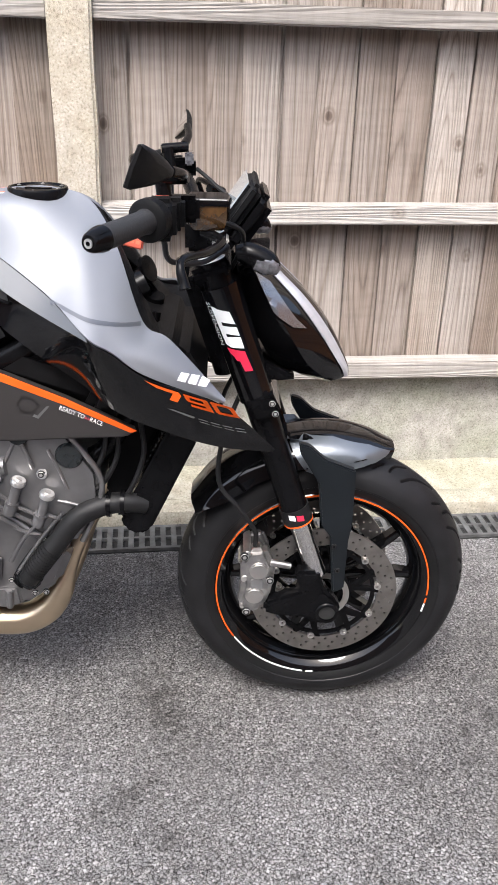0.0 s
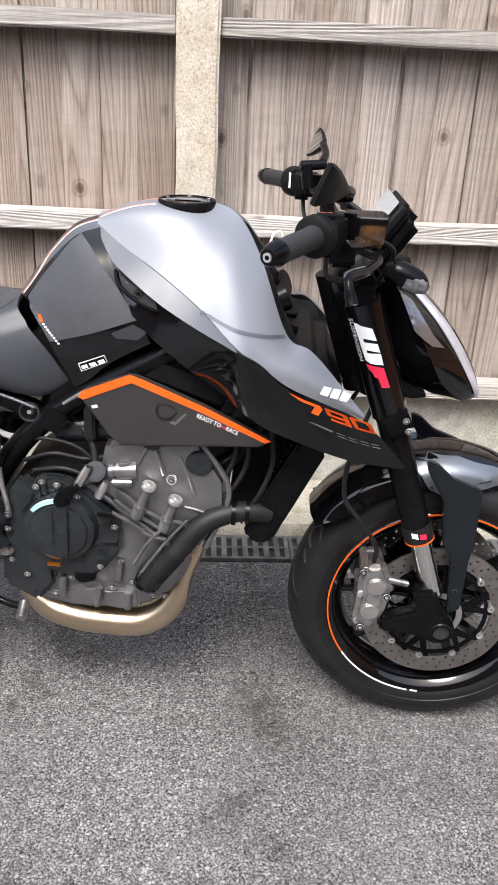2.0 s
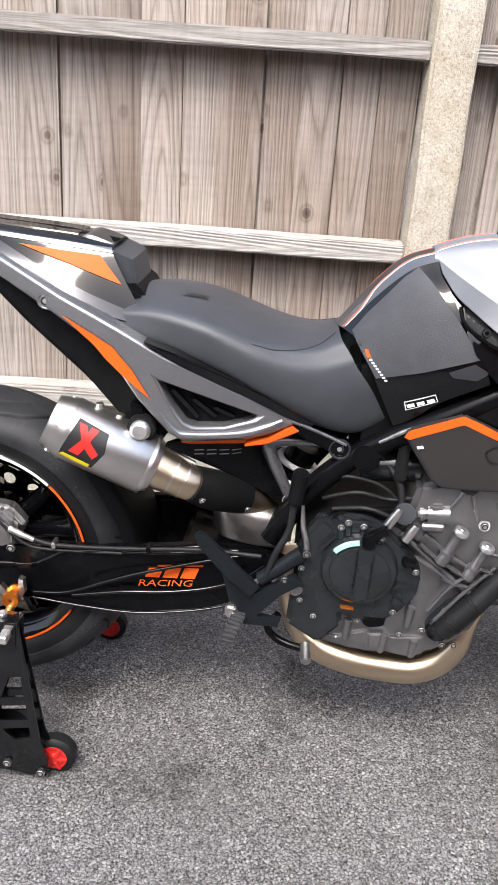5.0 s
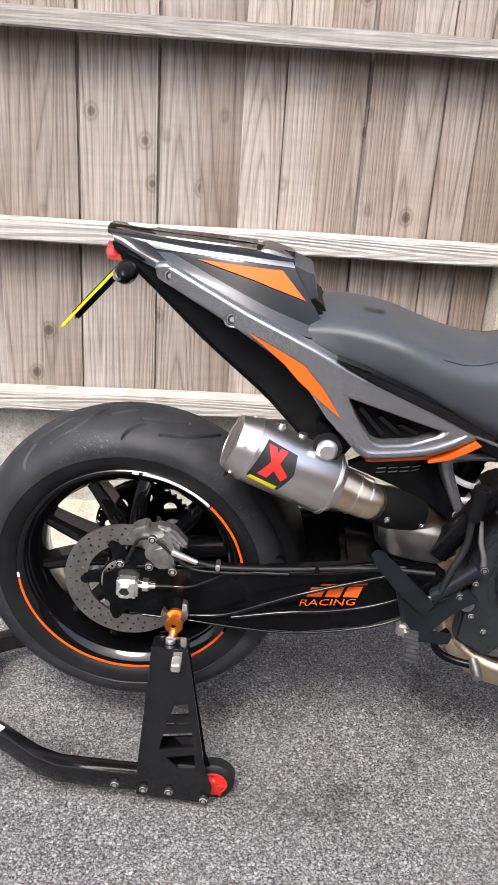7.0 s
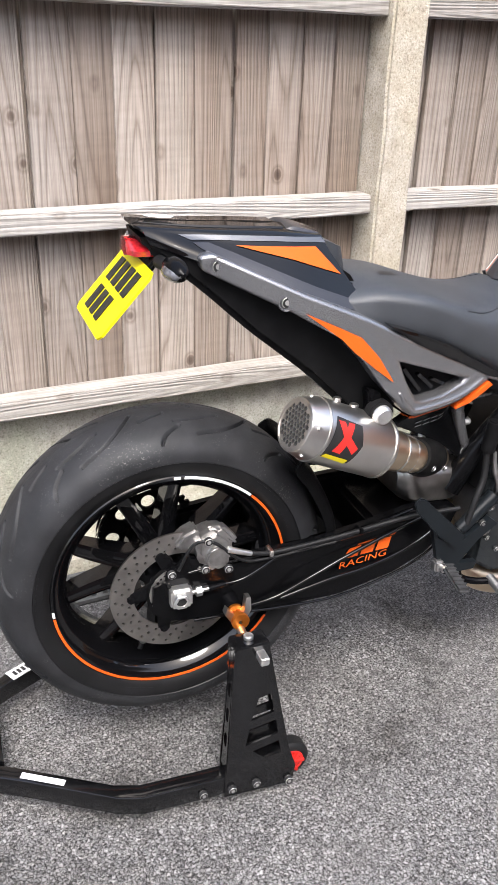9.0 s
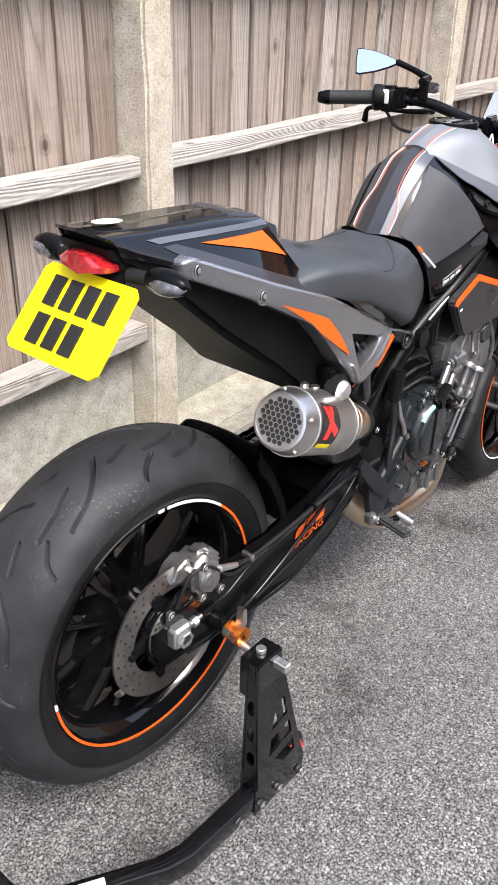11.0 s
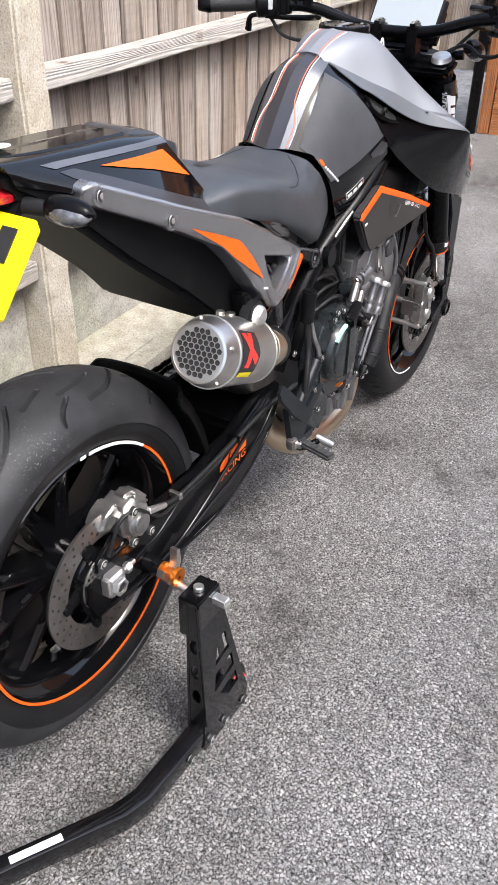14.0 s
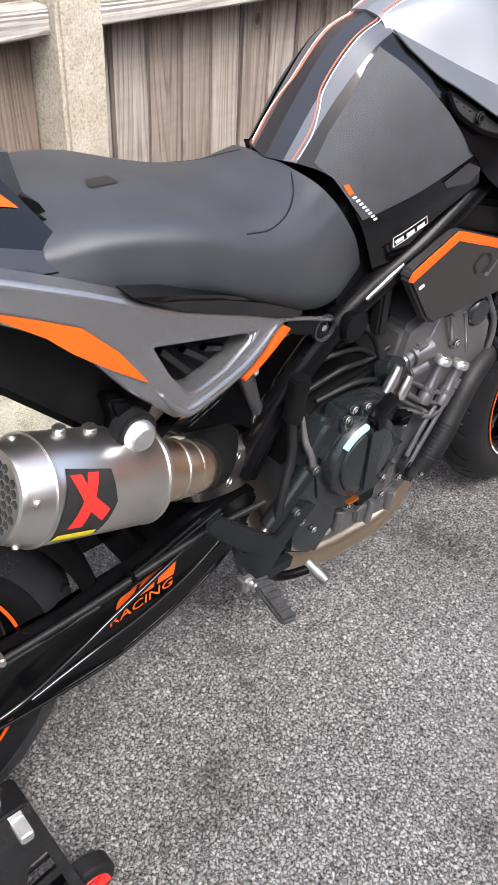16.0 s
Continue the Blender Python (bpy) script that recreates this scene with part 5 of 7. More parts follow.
def flare(x, z):
    """How far the subframe leans in towards the bike's middle from its widest place."""
    return 0.134 + float(np.interp(x, (0.03, 0.07, 0.17, 0.20, 0.30, 0.36, 0.43, 0.56, 0.67), (-0.098, -0.107, -0.136, -0.146, -0.167, -0.173, -0.158, -0.120, -0.100)))


sub_bm = plate(SUB, [HOLE], -0.092, -0.134, flare)
sub_r, sub_l = pair("subframe", sub_bm, GREY, bike, "dark silver subframe casting with a triangular window")
for o, s in ((sub_r, -1), (sub_l, 1)):
    bev = o.modifiers.new("edge", "BEVEL")
    bev.width, bev.segments, bev.limit_method, bev.angle_limit = 0.006, 3, "ANGLE", radians(50)
    edge = [(0.372, 0.768), (0.397, 0.736), (0.420, 0.727), (0.50, 0.728), (0.545, 0.738), (0.575, 0.752)]
    part("window_lip", tube([(x, s * (0.1345 - flare(x, z)), z) for x, z in edge], [0.002, 0.006, 0.008, 0.008, 0.007, 0.004], 10), GREY, o)
for p in ((0.068, -0.1345, 0.985), (0.172, -0.1345, 0.930), (0.679, -0.1345, 0.703)):
    y = p[1] + flare(p[0], p[2])
    w = part("screw_cup", lathe([(0.006, 0.003), (0.0105, 0.003), (0.0125, 0.0012), (0.0145, 0.0012), (0.0150, 0.006)], (p[0], y, p[2]), 28), GREY if p[0] < 0.5 else SATIN, sub_r)
    bolts("screw", [(p[0], y + 0.003, p[2])], 0.0095, 0.003, ALU, sub_r)
part("sub_flash", on_side(flat([(0.200, 0.913), (0.256, 0.889), (0.292, 0.872), (0.325, 0.837), (0.357, 0.790), (0.322, 0.816), (0.282, 0.848), (0.260, 0.870)]), sub_r, -1, 0.0025), ORANGE, sub_r, "orange flash on the subframe")
NOSE = [(0.580, 0.738), (0.655, 0.699), (0.672, 0.688), (0.692, 0.690), (0.700, 0.704), (0.690, 0.715), (0.602, 0.750)]
for o, s in ((sub_r, -1), (sub_l, 1)):
    nose = hull(NOSE, -0.098, -0.134, 0.004, flare)
    part("nose", nose if s < 0 else mirrored(nose), SATIN, o, "black front end of the subframe")
    part("nose_edge", tube([(x, s * (0.1345 - flare(x, z)), z) for x, z in ((0.590, 0.7535), (0.640, 0.7335), (0.690, 0.7125))], 0.0032, 10), GREY, o, "silver top edge")
    part("cup_ring", lathe([(0.0155, s * 0.133), (0.0165, s * 0.1375), (0.0185, s * 0.1375), (0.0195, s * 0.133)], (0.679, -s * flare(0.679, 0), 0.703), 32), TANKGREY, o)
part("window_backing", hull([(0.34, 0.84), (0.40, 0.73), (0.55, 0.74), (0.56, 0.77)], -0.106, -0.098, 0.002, flare), PLASTIC, bike, "black louvred insert")
for k in range(3):
    part("louvre", hull([(0.385 + 0.035 * k, 0.80 - 0.016 * k), (0.43 + 0.03 * k, 0.75), (0.436 + 0.03 * k, 0.754), (0.392 + 0.035 * k, 0.803 - 0.016 * k)], -0.115, -0.105, 0.001, flare), GLOSS, bike)
# lower side plate with its silver edge
low_r, low_l = pair("side_plate", plate([(0.415, 0.714), (0.52, 0.716), (0.592, 0.742), (0.66, 0.699), (0.672, 0.690), (0.60, 0.698), (0.555, 0.700), (0.548, 0.685), (0.60, 0.575), (0.585, 0.566), (0.545, 0.600), (0.465, 0.655), (0.38, 0.700)], [], -0.100, -0.122, tuck), SATIN, bike, "satin black lower side plate")
part("silver_leg", tube([(x, y + tuck(x, z), z) for x, y, z in ((0.664, -0.124, 0.694), (0.60, -0.126, 0.700), (0.563, -0.127, 0.697), (0.556, -0.127, 0.683), (0.575, -0.124, 0.636), (0.602, -0.118, 0.580))], [0.008, 0.010, 0.012, 0.013, 0.011, 0.010], 12), GREY, low_r, "silver edge of the side plate")
bolts("screw", [(0.597, -0.122 + tuck(0.597, 0), 0.579)], 0.011, 0.004, ALU, low_r)
part("side_orange", on_side(flat([(0.395, 0.712), (0.52, 0.709), (0.553, 0.718), (0.585, 0.737), (0.592, 0.742), (0.615, 0.729), (0.575, 0.703), (0.545, 0.700), (0.50, 0.703), (0.42, 0.706)]), low_r, -1, 0.0015), ORANGE, low_r, "orange film stripe")
part("stripe_front", hull([(0.515, 0.705), (0.552, 0.709), (0.580, 0.7210), (0.606, 0.7345), (0.594, 0.7435), (0.585, 0.738), (0.553, 0.7185), (0.515, 0.7095)], -0.110, -0.1362, 0.001, flare), ORANGE, low_r, "red-orange front of the stripe")
part("grey_letters", on_side(flat(*[[(0.430 + 0.021 * k, zz - 0.001 * k), (0.446 + 0.021 * k, zz - 0.001 * k), (0.445 + 0.021 * k, zz - 0.0022 - 0.001 * k), (0.429 + 0.021 * k, zz - 0.0022 - 0.001 * k)] for k in range(4) for zz in (0.694, 0.686)]), low_r, -1, 0.0012), GREYINK, low_r, "worn grey lettering")

# undertail and tail cowl
UNDER = [(-0.041, 1.031), (-0.03, 1.000), (-0.005, 0.985), (0.051, 0.941), (0.129, 0.871), (0.232, 0.790), (0.310, 0.716), (0.364, 0.690), (0.395, 0.735), (0.345, 0.81), (0.28, 0.88), (0.19, 0.925), (0.07, 0.980), (0.03, 1.008), (-0.02, 1.032)]
under = hull(UNDER, -0.098, 0.098, 0.012, None)
for v in under.verts:
    v.co.y *= float(np.interp(v.co.x, (-0.04, 0.0, 0.08, 0.17, 0.25, 0.35), (0.54, 0.66, 0.96, 1.0, 1.15, 1.42)))
part("undertail", under, PLASTIC, bike, "textured black undertail")
TAIL = [
    [(-0.050, 0.0, 1.043), (0.03, 0.0, 1.036), (0.10, 0.0, 1.032), (0.19, 0.0, 1.027), (0.265, 0.0, 1.016)],
    [(-0.046, -0.043, 1.040), (0.03, -0.046, 1.031), (0.106, -0.051, 1.026), (0.19, -0.052, 1.021), (0.264, -0.047, 1.011)],
    [(-0.036, -0.054, 1.034), (0.042, -0.058, 1.020), (0.115, -0.068, 1.011), (0.20, -0.070, 1.003), (0.272, -0.066, 0.990)],
    [(-0.030, -0.058, 1.022), (0.056, -0.084, 1.000), (0.143, -0.098, 0.978), (0.225, -0.104, 0.952), (0.326, -0.098, 0.910)],
    [(-0.025, -0.058, 1.012), (0.06, -0.094, 0.985), (0.15, -0.112, 0.955), (0.23, -0.122, 0.925), (0.336, -0.112, 0.890)],
]
tail_r, tail_l = pair("tail_cowl", sheet(TAIL, 0.004, 6), GLOSS, bike, "gloss black tail cowl with silver and orange flashes")
for o, s in ((tail_r, -1), (tail_l, 1)):
    part("silver_spear", on_side(flat([(0.020, 1.025), (0.10, 1.0215), (0.18, 1.0165), (0.262, 1.0095), (0.266, 1.002), (0.18, 1.0095), (0.10, 1.0145), (0.038, 1.0175)]), o, s, 0.0014, 0.008), BANDGREY, o, "dark silver spear-shaped trim")
    part("silver_spear", on_side(flat([(0.040, 1.0145), (0.066, 1.013), (0.100, 1.000), (0.153, 0.978), (0.235, 0.943), (0.316, 0.912), (0.319, 0.898), (0.265, 0.912), (0.181, 0.945), (0.109, 0.980), (0.052, 1.006)]), o, s, 0.0014, 0.008), TANKGREY, o, "dark silver spear-shaped trim")
    part("orange_flash", on_side(flat([(0.108, 1.008), (0.246, 0.998), (0.287, 0.955), (0.20, 0.984)]), o, s, 0.0022, 0.008), ORANGE, o, "orange flash")
top_panel = loft([[(x, -w, z), (x, w, z), (x, w * 0.94, z + 0.004), (x, -w * 0.94, z + 0.004)] for x, w, z in ((-0.035, 0.028, 1.0365), (0.04, 0.036, 1.0305), (0.12, 0.041, 1.0265), (0.20, 0.040, 1.0215))], 3)
part("top_panel", top_panel, GLOSS, bike, "gloss black inset on top of the tail cowl")
oval = bmesh.new()
for grow, lift in ((1.0, 0.0005), (0.72, 0.0010)):
    face = oval.faces.new([oval.verts.new((0.004 + 0.024 * grow * math.cos(2 * math.pi * k / 24), 0.015 * grow * math.sin(2 * math.pi * k / 24), 1.0420 - 0.075 * 0.024 * grow * math.cos(2 * math.pi * k / 24) + lift)) for k in range(24)])
    face.material_index = 0 if grow == 1.0 else 1
sticker = part("tail_sticker", oval, WHITE, bike, "white oval sticker with a pale pink centre")
sticker.data.materials.append(mat("pale_pink", (0.62, 0.40, 0.36), 0.45))
part("cowl_ridge", loft([[(x, -w, z), (x, w, z), (x, w * 0.9, z + h), (x, -w * 0.9, z + h)] for x, w, z, h in ((0.206, 0.043, 1.018, 0.004), (0.222, 0.044, 1.017, 0.008), (0.262, 0.045, 1.010, 0.004))], 3), TANKGREY, bike, "grey metallic hump of the cowl")
part("cowl_pad", loft([[(0.252, -y, 1.006), (0.252, y, 1.006), (0.250, y, 0.965), (0.250, -y, 0.965)] if k == 0 else [(0.256 + k, -y, 1.009 - 0.4 * k), (0.256 + k, y, 1.009 - 0.4 * k), (0.266 + k, y, 0.950), (0.266 + k, -y, 0.950)] for k, y in ((0, 0.052), (0.006, 0.058), (0.030, 0.060), (0.042, 0.054))], 4, round_ring=0), VINYL, bike, "grey padded stop behind the seat")
part("seat_gap", hull([(0.262, 0.955), (0.295, 0.960), (0.325, 0.940), (0.34, 0.915), (0.33, 0.895), (0.27, 0.905)], -0.074, 0.074, 0.010), PLASTIC, bike)

SEAT = [
    [(0.305, 0.0, 0.945), (0.345, 0.0, 0.942), (0.420, 0.0, 0.930), (0.500, 0.0, 0.908), (0.556, 0.0, 0.894), (0.610, 0.0, 0.889), (0.655, 0.0, 0.902)],
    [(0.300, -0.072, 0.930), (0.352, -0.084, 0.934), (0.432, -0.098, 0.922), (0.510, -0.100, 0.897), (0.562, -0.094, 0.884), (0.615, -0.084, 0.880), (0.662, -0.072, 0.893)],
    [(0.292, -0.104, 0.918), (0.360, -0.121, 0.923), (0.438, -0.133, 0.910), (0.512, -0.131, 0.884), (0.570, -0.122, 0.868), (0.628, -0.108, 0.863), (0.680, -0.091, 0.872)],
    [(0.288, -0.111, 0.904), (0.365, -0.130, 0.902), (0.443, -0.141, 0.886), (0.518, -0.142, 0.858), (0.578, -0.134, 0.842), (0.638, -0.119, 0.838), (0.690, -0.098, 0.857)],
    [(0.284, -0.114, 0.892), (0.375, -0.132, 0.866), (0.452, -0.138, 0.846), (0.530, -0.139, 0.815), (0.600, -0.132, 0.788), (0.666, -0.116, 0.780), (0.722, -0.097, 0.815)],
    [(0.290, -0.106, 0.880), (0.385, -0.112, 0.842), (0.465, -0.112, 0.818), (0.545, -0.111, 0.788), (0.622, -0.105, 0.750), (0.695, -0.096, 0.736), (0.752, -0.084, 0.762)],
    [(0.30, -0.08, 0.872), (0.39, -0.085, 0.832), (0.47, -0.085, 0.808), (0.548, -0.085, 0.778), (0.625, -0.08, 0.742), (0.700, -0.07, 0.728), (0.760, -0.06, 0.752)],
]
full_seat = SEAT[::-1] + [[(x, -y, z) for x, y, z in r] for r in SEAT[1:]]
seat = part("seat", sheet(full_seat, 0.006, 6), VINYL, bike, "dark grey stitched vinyl rider seat", 60)
pair("seat_trim", hull([(0.34, 0.888), (0.40, 0.868), (0.47, 0.838), (0.55, 0.798), (0.625, 0.756), (0.632, 0.742), (0.60, 0.748), (0.50, 0.800), (0.40, 0.850)], -0.100, -0.137, 0.004, flare), GLOSS, bike, "dark gloss trim strip under the seat")
part("seat_mark", flat([(0.385, -0.040), (0.425, -0.030), (0.425, -0.008), (0.392, -0.020)]), INK, seat, "dark embossed seat mark")
mk = seat.children[-1]
tree = BVHTree.FromPolygons([v.co.copy() for v in seat.data.vertices], [p.vertices[:] for p in seat.data.polygons])
for v in mk.data.vertices:
    h = tree.ray_cast(Vector((v.co.x, v.co.z, 2)), Vector((0, 0, -1)))
    v.co = (v.co.x, v.co.z, h[0].z + 0.0015)

for s in (-1, 1):
    run = []
    for x, y in catmull([(0.515, 0.127), (0.555, 0.118), (0.595, 0.100), (0.630, 0.074), (0.652, 0.046)], 6):
        h = tree.ray_cast(Vector((x, s * y, 2)), Vector((0, 0, -1)))
        run.append((x, s * y, h[0].z - 0.0002))
    part("seam", tube(run, 0.0011, 6), RUBBER, seat)

# tank: rear part with grip pads, silver cover, black flanks
SPINE = [[(0.650, 0.0, 0.902), (0.700, 0.0, 0.970), (0.752, 0.0, 1.025), (0.81, 0.0, 1.048)], [(0.656, -0.026, 0.904), (0.706, -0.026, 0.969), (0.757, -0.027, 1.021), (0.806, -0.0258, 1.0405)]]
BAND = [[(0.656, -0.0262, 0.904), (0.706, -0.0262, 0.969), (0.757, -0.0272, 1.021), (0.806, -0.026, 1.0405)], [(0.664, -0.041, 0.904), (0.714, -0.044, 0.966), (0.764, -0.0475, 1.014), (0.806, -0.041, 1.0305)]]
REAR = [
    [(0.664, -0.0412, 0.904), (0.714, -0.0442, 0.966), (0.764, -0.0477, 1.014), (0.806, -0.0412, 1.0300)],
    [(0.690, -0.073, 0.891), (0.742, -0.086, 0.941), (0.79, -0.094, 0.972), (0.836, -0.099, 0.977)],
    [(0.722, -0.099, 0.838), (0.772, -0.114, 0.852), (0.82, -0.124, 0.875), (0.890, -0.1345, 0.891)],
    [(0.765, -0.098, 0.755), (0.795, -0.112, 0.778), (0.835, -0.122, 0.815), (0.906, -0.136, 0.858)],
]
pair("tank_spine", sheet(SPINE, 0.004, 6), TANKGREY, bike, "black centre strip of the fuel tank")
pair("tank_band", sheet(BAND, 0.004, 6), BANDGREY, bike, "grey metallic band beside the tank centre")
rear_r, rear_l = pair("tank_rear", sheet(REAR, 0.004, 6), GLOSS, bike, "gloss black rear of the fuel tank")
for o, s in ((rear_r, -1), (rear_l, 1)):
    g = part("grip_pad", on_side(flat([(0.678, 0.906), (0.70, 0.938), (0.755, 1.004), (0.775, 1.020), (0.796, 1.003), (0.845, 0.950), (0.884, 0.897), (0.80, 0.864), (0.725, 0.839)]), o, s, 0.0022, 0.008), PADMAT, o, "dark grey textured knee grip pad")
    part("pad_mark", on_side(flat([(0.701, 0.883), (0.707, 0.884), (0.713, 0.873), (0.707, 0.871)]), o, s, 0.0034), ORANGE, o, "small orange mark")
    part("pad_letters", on_side(flat(*[[(0.7100 + 0.0040 * k, 0.8690 - 0.0042 * k), (0.7145 + 0.0040 * k, 0.8705 - 0.0042 * k), (0.7162 + 0.0040 * k, 0.8680 - 0.0042 * k), (0.7117 + 0.0040 * k, 0.8665 - 0.0042 * k)] for k in range(8)]), o, s, 0.0034, 0.02), WHITE, o, "tiny white lettering")
    part("tank_badge", on_side(add(plate([(0.775, 0.807), (0.824, 0.829), (0.830, 0.816), (0.780, 0.791)], [[(0.7775, 0.8055), (0.8235, 0.8265), (0.828, 0.8165), (0.7815, 0.7935)]], 0, 0.0005), flat(*[[(0.7800 + 0.0155 * k, 0.8020 + 0.0068 * k), (0.7915 + 0.0155 * k, 0.8072 + 0.0068 * k), (0.7945 + 0.0155 * k, 0.8015 + 0.0068 * k), (0.7830 + 0.0155 * k, 0.7963 + 0.0068 * k)] for k in range(3)])), o, s, 0.0015, 0.02), WHITE, o, "white outlined badge")
    # lighter reflection on the black tank, put in as a grey film
    part("tank_facet", on_side(flat([(0.838, 0.870), (0.8765, 0.889), (0.902, 0.878), (0.884, 0.862), (0.8457, 0.8620)]), o, s, 0.0016, 0.01), TANKGREY, o, "grey patch painted for the reflection below the pad")
COVER = [
    [(0.80, 0.0, 1.0475), (0.86, 0.0, 1.069), (0.92, 0.0, 1.078), (0.98, 0.0, 1.078), (1.04, -0.010, 1.058), (1.085, -0.055, 0.995), (1.135, -0.150, 0.892), (1.182, -0.184, 0.872), (1.272, -0.198, 0.776)],
    [(0.80, -0.022, 1.0435), (0.855, -0.044, 1.056), (0.905, -0.060, 1.060), (0.96, -0.076, 1.047), (1.02, -0.096, 1.006), (1.065, -0.152, 0.944), (1.116, -0.207, 0.883), (1.166, -0.217, 0.850), (1.270, -0.204, 0.774)],
    [(0.80, -0.037, 1.031), (0.84, -0.066, 1.012), (0.878, -0.090, 0.993), (0.93, -0.125, 0.968), (0.992, -0.165, 0.931), (1.057, -0.240, 0.892), (1.094, -0.242, 0.870), (1.147, -0.231, 0.827), (1.268, -0.201, 0.770)],
]
cover_r, cover_l = pair("tank_cover", sheet(COVER, 0.004, 7), SILVER, bike, "bright silver fuel tank cover and radiator wing")


def folded(rows, thick=0.004, steps=6):
    """A panel that is smooth along its rows, with a crisp fold at each row."""
    return sheet([catmull(r, steps) for r in rows], thick, linear=True)


FLANK = [
    [(0.802, -0.040, 1.0285), (0.84, -0.069, 1.009), (0.878, -0.093, 0.989), (0.93, -0.128, 0.963), (0.992, -0.168, 0.927), (1.057, -0.2415, 0.888), (1.094, -0.243, 0.866), (1.147, -0.2315, 0.823), (1.268, -0.202, 0.766), (1.360, -0.152, 0.664)],
    [(0.834, -0.099, 0.978), (0.858, -0.114, 0.960), (0.885, -0.127, 0.943), (0.92, -0.143, 0.922), (0.968, -0.170, 0.901), (1.045, -0.224, 0.8585), (1.0935, -0.234, 0.829), (1.151, -0.228, 0.789), (1.265, -0.205, 0.735), (1.358, -0.151, 0.661)],
    [(0.876, -0.134, 0.903), (0.888, -0.137, 0.893), (0.905, -0.140, 0.872), (0.93, -0.144, 0.852), (0.965, -0.150, 0.826), (1.03, -0.160, 0.785), (1.09, -0.184, 0.745), (1.16, -0.201, 0.722), (1.255, -0.197, 0.690), (1.355, -0.150, 0.657)],
]
flank_r, flank_l = pair("flank_panel", folded(FLANK), GLOSS, bike, "gloss black radiator shroud with orange lettering")
pair("shroud_facet", folded([[(0.806, -0.0405, 1.0315), (0.841, -0.0690, 1.0120), (0.878, -0.0930, 0.9925), (0.93, -0.1280, 0.9670), (0.992, -0.1680, 0.9305), (1.0575, -0.2430, 0.8910)], [(0.812, -0.0640, 1.0150), (0.833, -0.0950, 0.9900), (0.852, -0.1160, 0.9760), (0.917, -0.1500, 0.9350), (0.983, -0.1830, 0.905), (1.0585, -0.2450, 0.8865)]], 0.002), FACET, bike, "grey metallic facet between silver and black")
# vent recess drawn flat, its shade as a near-black film, with screw
part("shroud_vent", on_side(flat([(0.848, 0.976), (0.884, 0.953), (0.916, 0.930), (0.919, 0.918), (0.888, 0.928), (0.855, 0.950)]), flank_r, -1, 0.0012), DARK, flank_r, "dark film for the shade in the vent, with a screw")
part("vent_lip", tube([(0.843, -0.107, 0.974), (0.853, -0.120, 0.949), (0.888, -0.136, 0.9265), (0.921, -0.147, 0.9165)], 0.003, 8), SATIN, flank_r)
bolts("screw", [(0.886, -0.129, 0.942)], 0.008, 0.004, SATIN, flank_r)
def cell(k, pts):
    """Places the outline of figure k of the slanted number 790, given across and up in its own box."""
    return [(1.1567 + 0.0421 * (1.03 * k + 0.93 * a) + 0.0148 * (1 - b), 0.8137 - 0.0170 * (1.03 * k + 0.93 * a) - 0.0237 * (1 - b)) for a, b in pts]


part("number_film", on_side(flat(cell(0, [(-0.30, 1.16), (0.3, 1.03), (1, 1), (1, 0.72), (0.58, 0), (0.26, 0), (0.66, 0.72), (0.05, 0.76)])), flank_r, -1, 0.0030, 0.02), ORANGE, flank_r, "orange slanted figure of the number 790")
part("number_film", on_side(plate(cell(1, [(0.06, 1), (1, 1), (1.04, 0.94), (0.98, 0), (0.05, 0), (0.1, 0.22), (0.74, 0.22), (0.76, 0.38), (0.05, 0.38), (0, 0.5)]), [cell(1, [(0.24, 0.80), (0.78, 0.80), (0.77, 0.58), (0.23, 0.58)])], 0, 0.0004), flank_r, -1, 0.0030, 0.02), ORANGE, flank_r, "orange slanted figure of the number 790")
part("number_film", on_side(plate(cell(2, [(0.08, 1), (0.96, 1), (1.02, 0.9), (0.98, 0.08), (0.9, 0), (0.06, 0), (0, 0.1), (0.02, 0.9)]), [cell(2, [(0.24, 0.78), (0.78, 0.78), (0.76, 0.22), (0.22, 0.22)])], 0, 0.0004), flank_r, -1, 0.0030, 0.02), ORANGE, flank_r, "orange slanted figure of the number 790")
part("grey_letters", on_side(flat(*[[(1.226 + 0.0205 * k + 0.003 * r, 0.7495 - 0.0083 * k - 0.006 * r), (1.242 + 0.0205 * k + 0.003 * r, 0.7430 - 0.0083 * k - 0.006 * r), (1.243 + 0.0205 * k + 0.003 * r, 0.7410 - 0.0083 * k - 0.006 * r), (1.227 + 0.0205 * k + 0.003 * r, 0.7475 - 0.0083 * k - 0.006 * r)] for k in range(4) for r in (0, 1)], [(1.178, 0.769), (1.186, 0.768), (1.222, 0.752), (1.219, 0.749)]), flank_r, -1, 0.0016, 0.02), GREYINK, flank_r, "slim grey script lettering")
part("wing_badge", on_side(flat(*[[(1.1935 + 0.0165 * k, 0.8175 - 0.0058 * k), (1.2065 + 0.0165 * k, 0.8130 - 0.0058 * k), (1.2130 + 0.0165 * k, 0.8245 - 0.0058 * k), (1.2000 + 0.0165 * k, 0.8290 - 0.0058 * k)] for k in range(3)]), cover_r, -1, 0.0030, 0.02), WHITE, cover_r, "small white badge")
part("panel_gap", on_side(flat([(0.992, 0.931), (1.06, 0.9125), (1.132, 0.8935), (1.133, 0.8890), (1.06, 0.9075), (0.993, 0.9260)]), cover_r, -1, 0.0012, 0.01), BANDGREY, cover_r, "darker joint line across the cover")
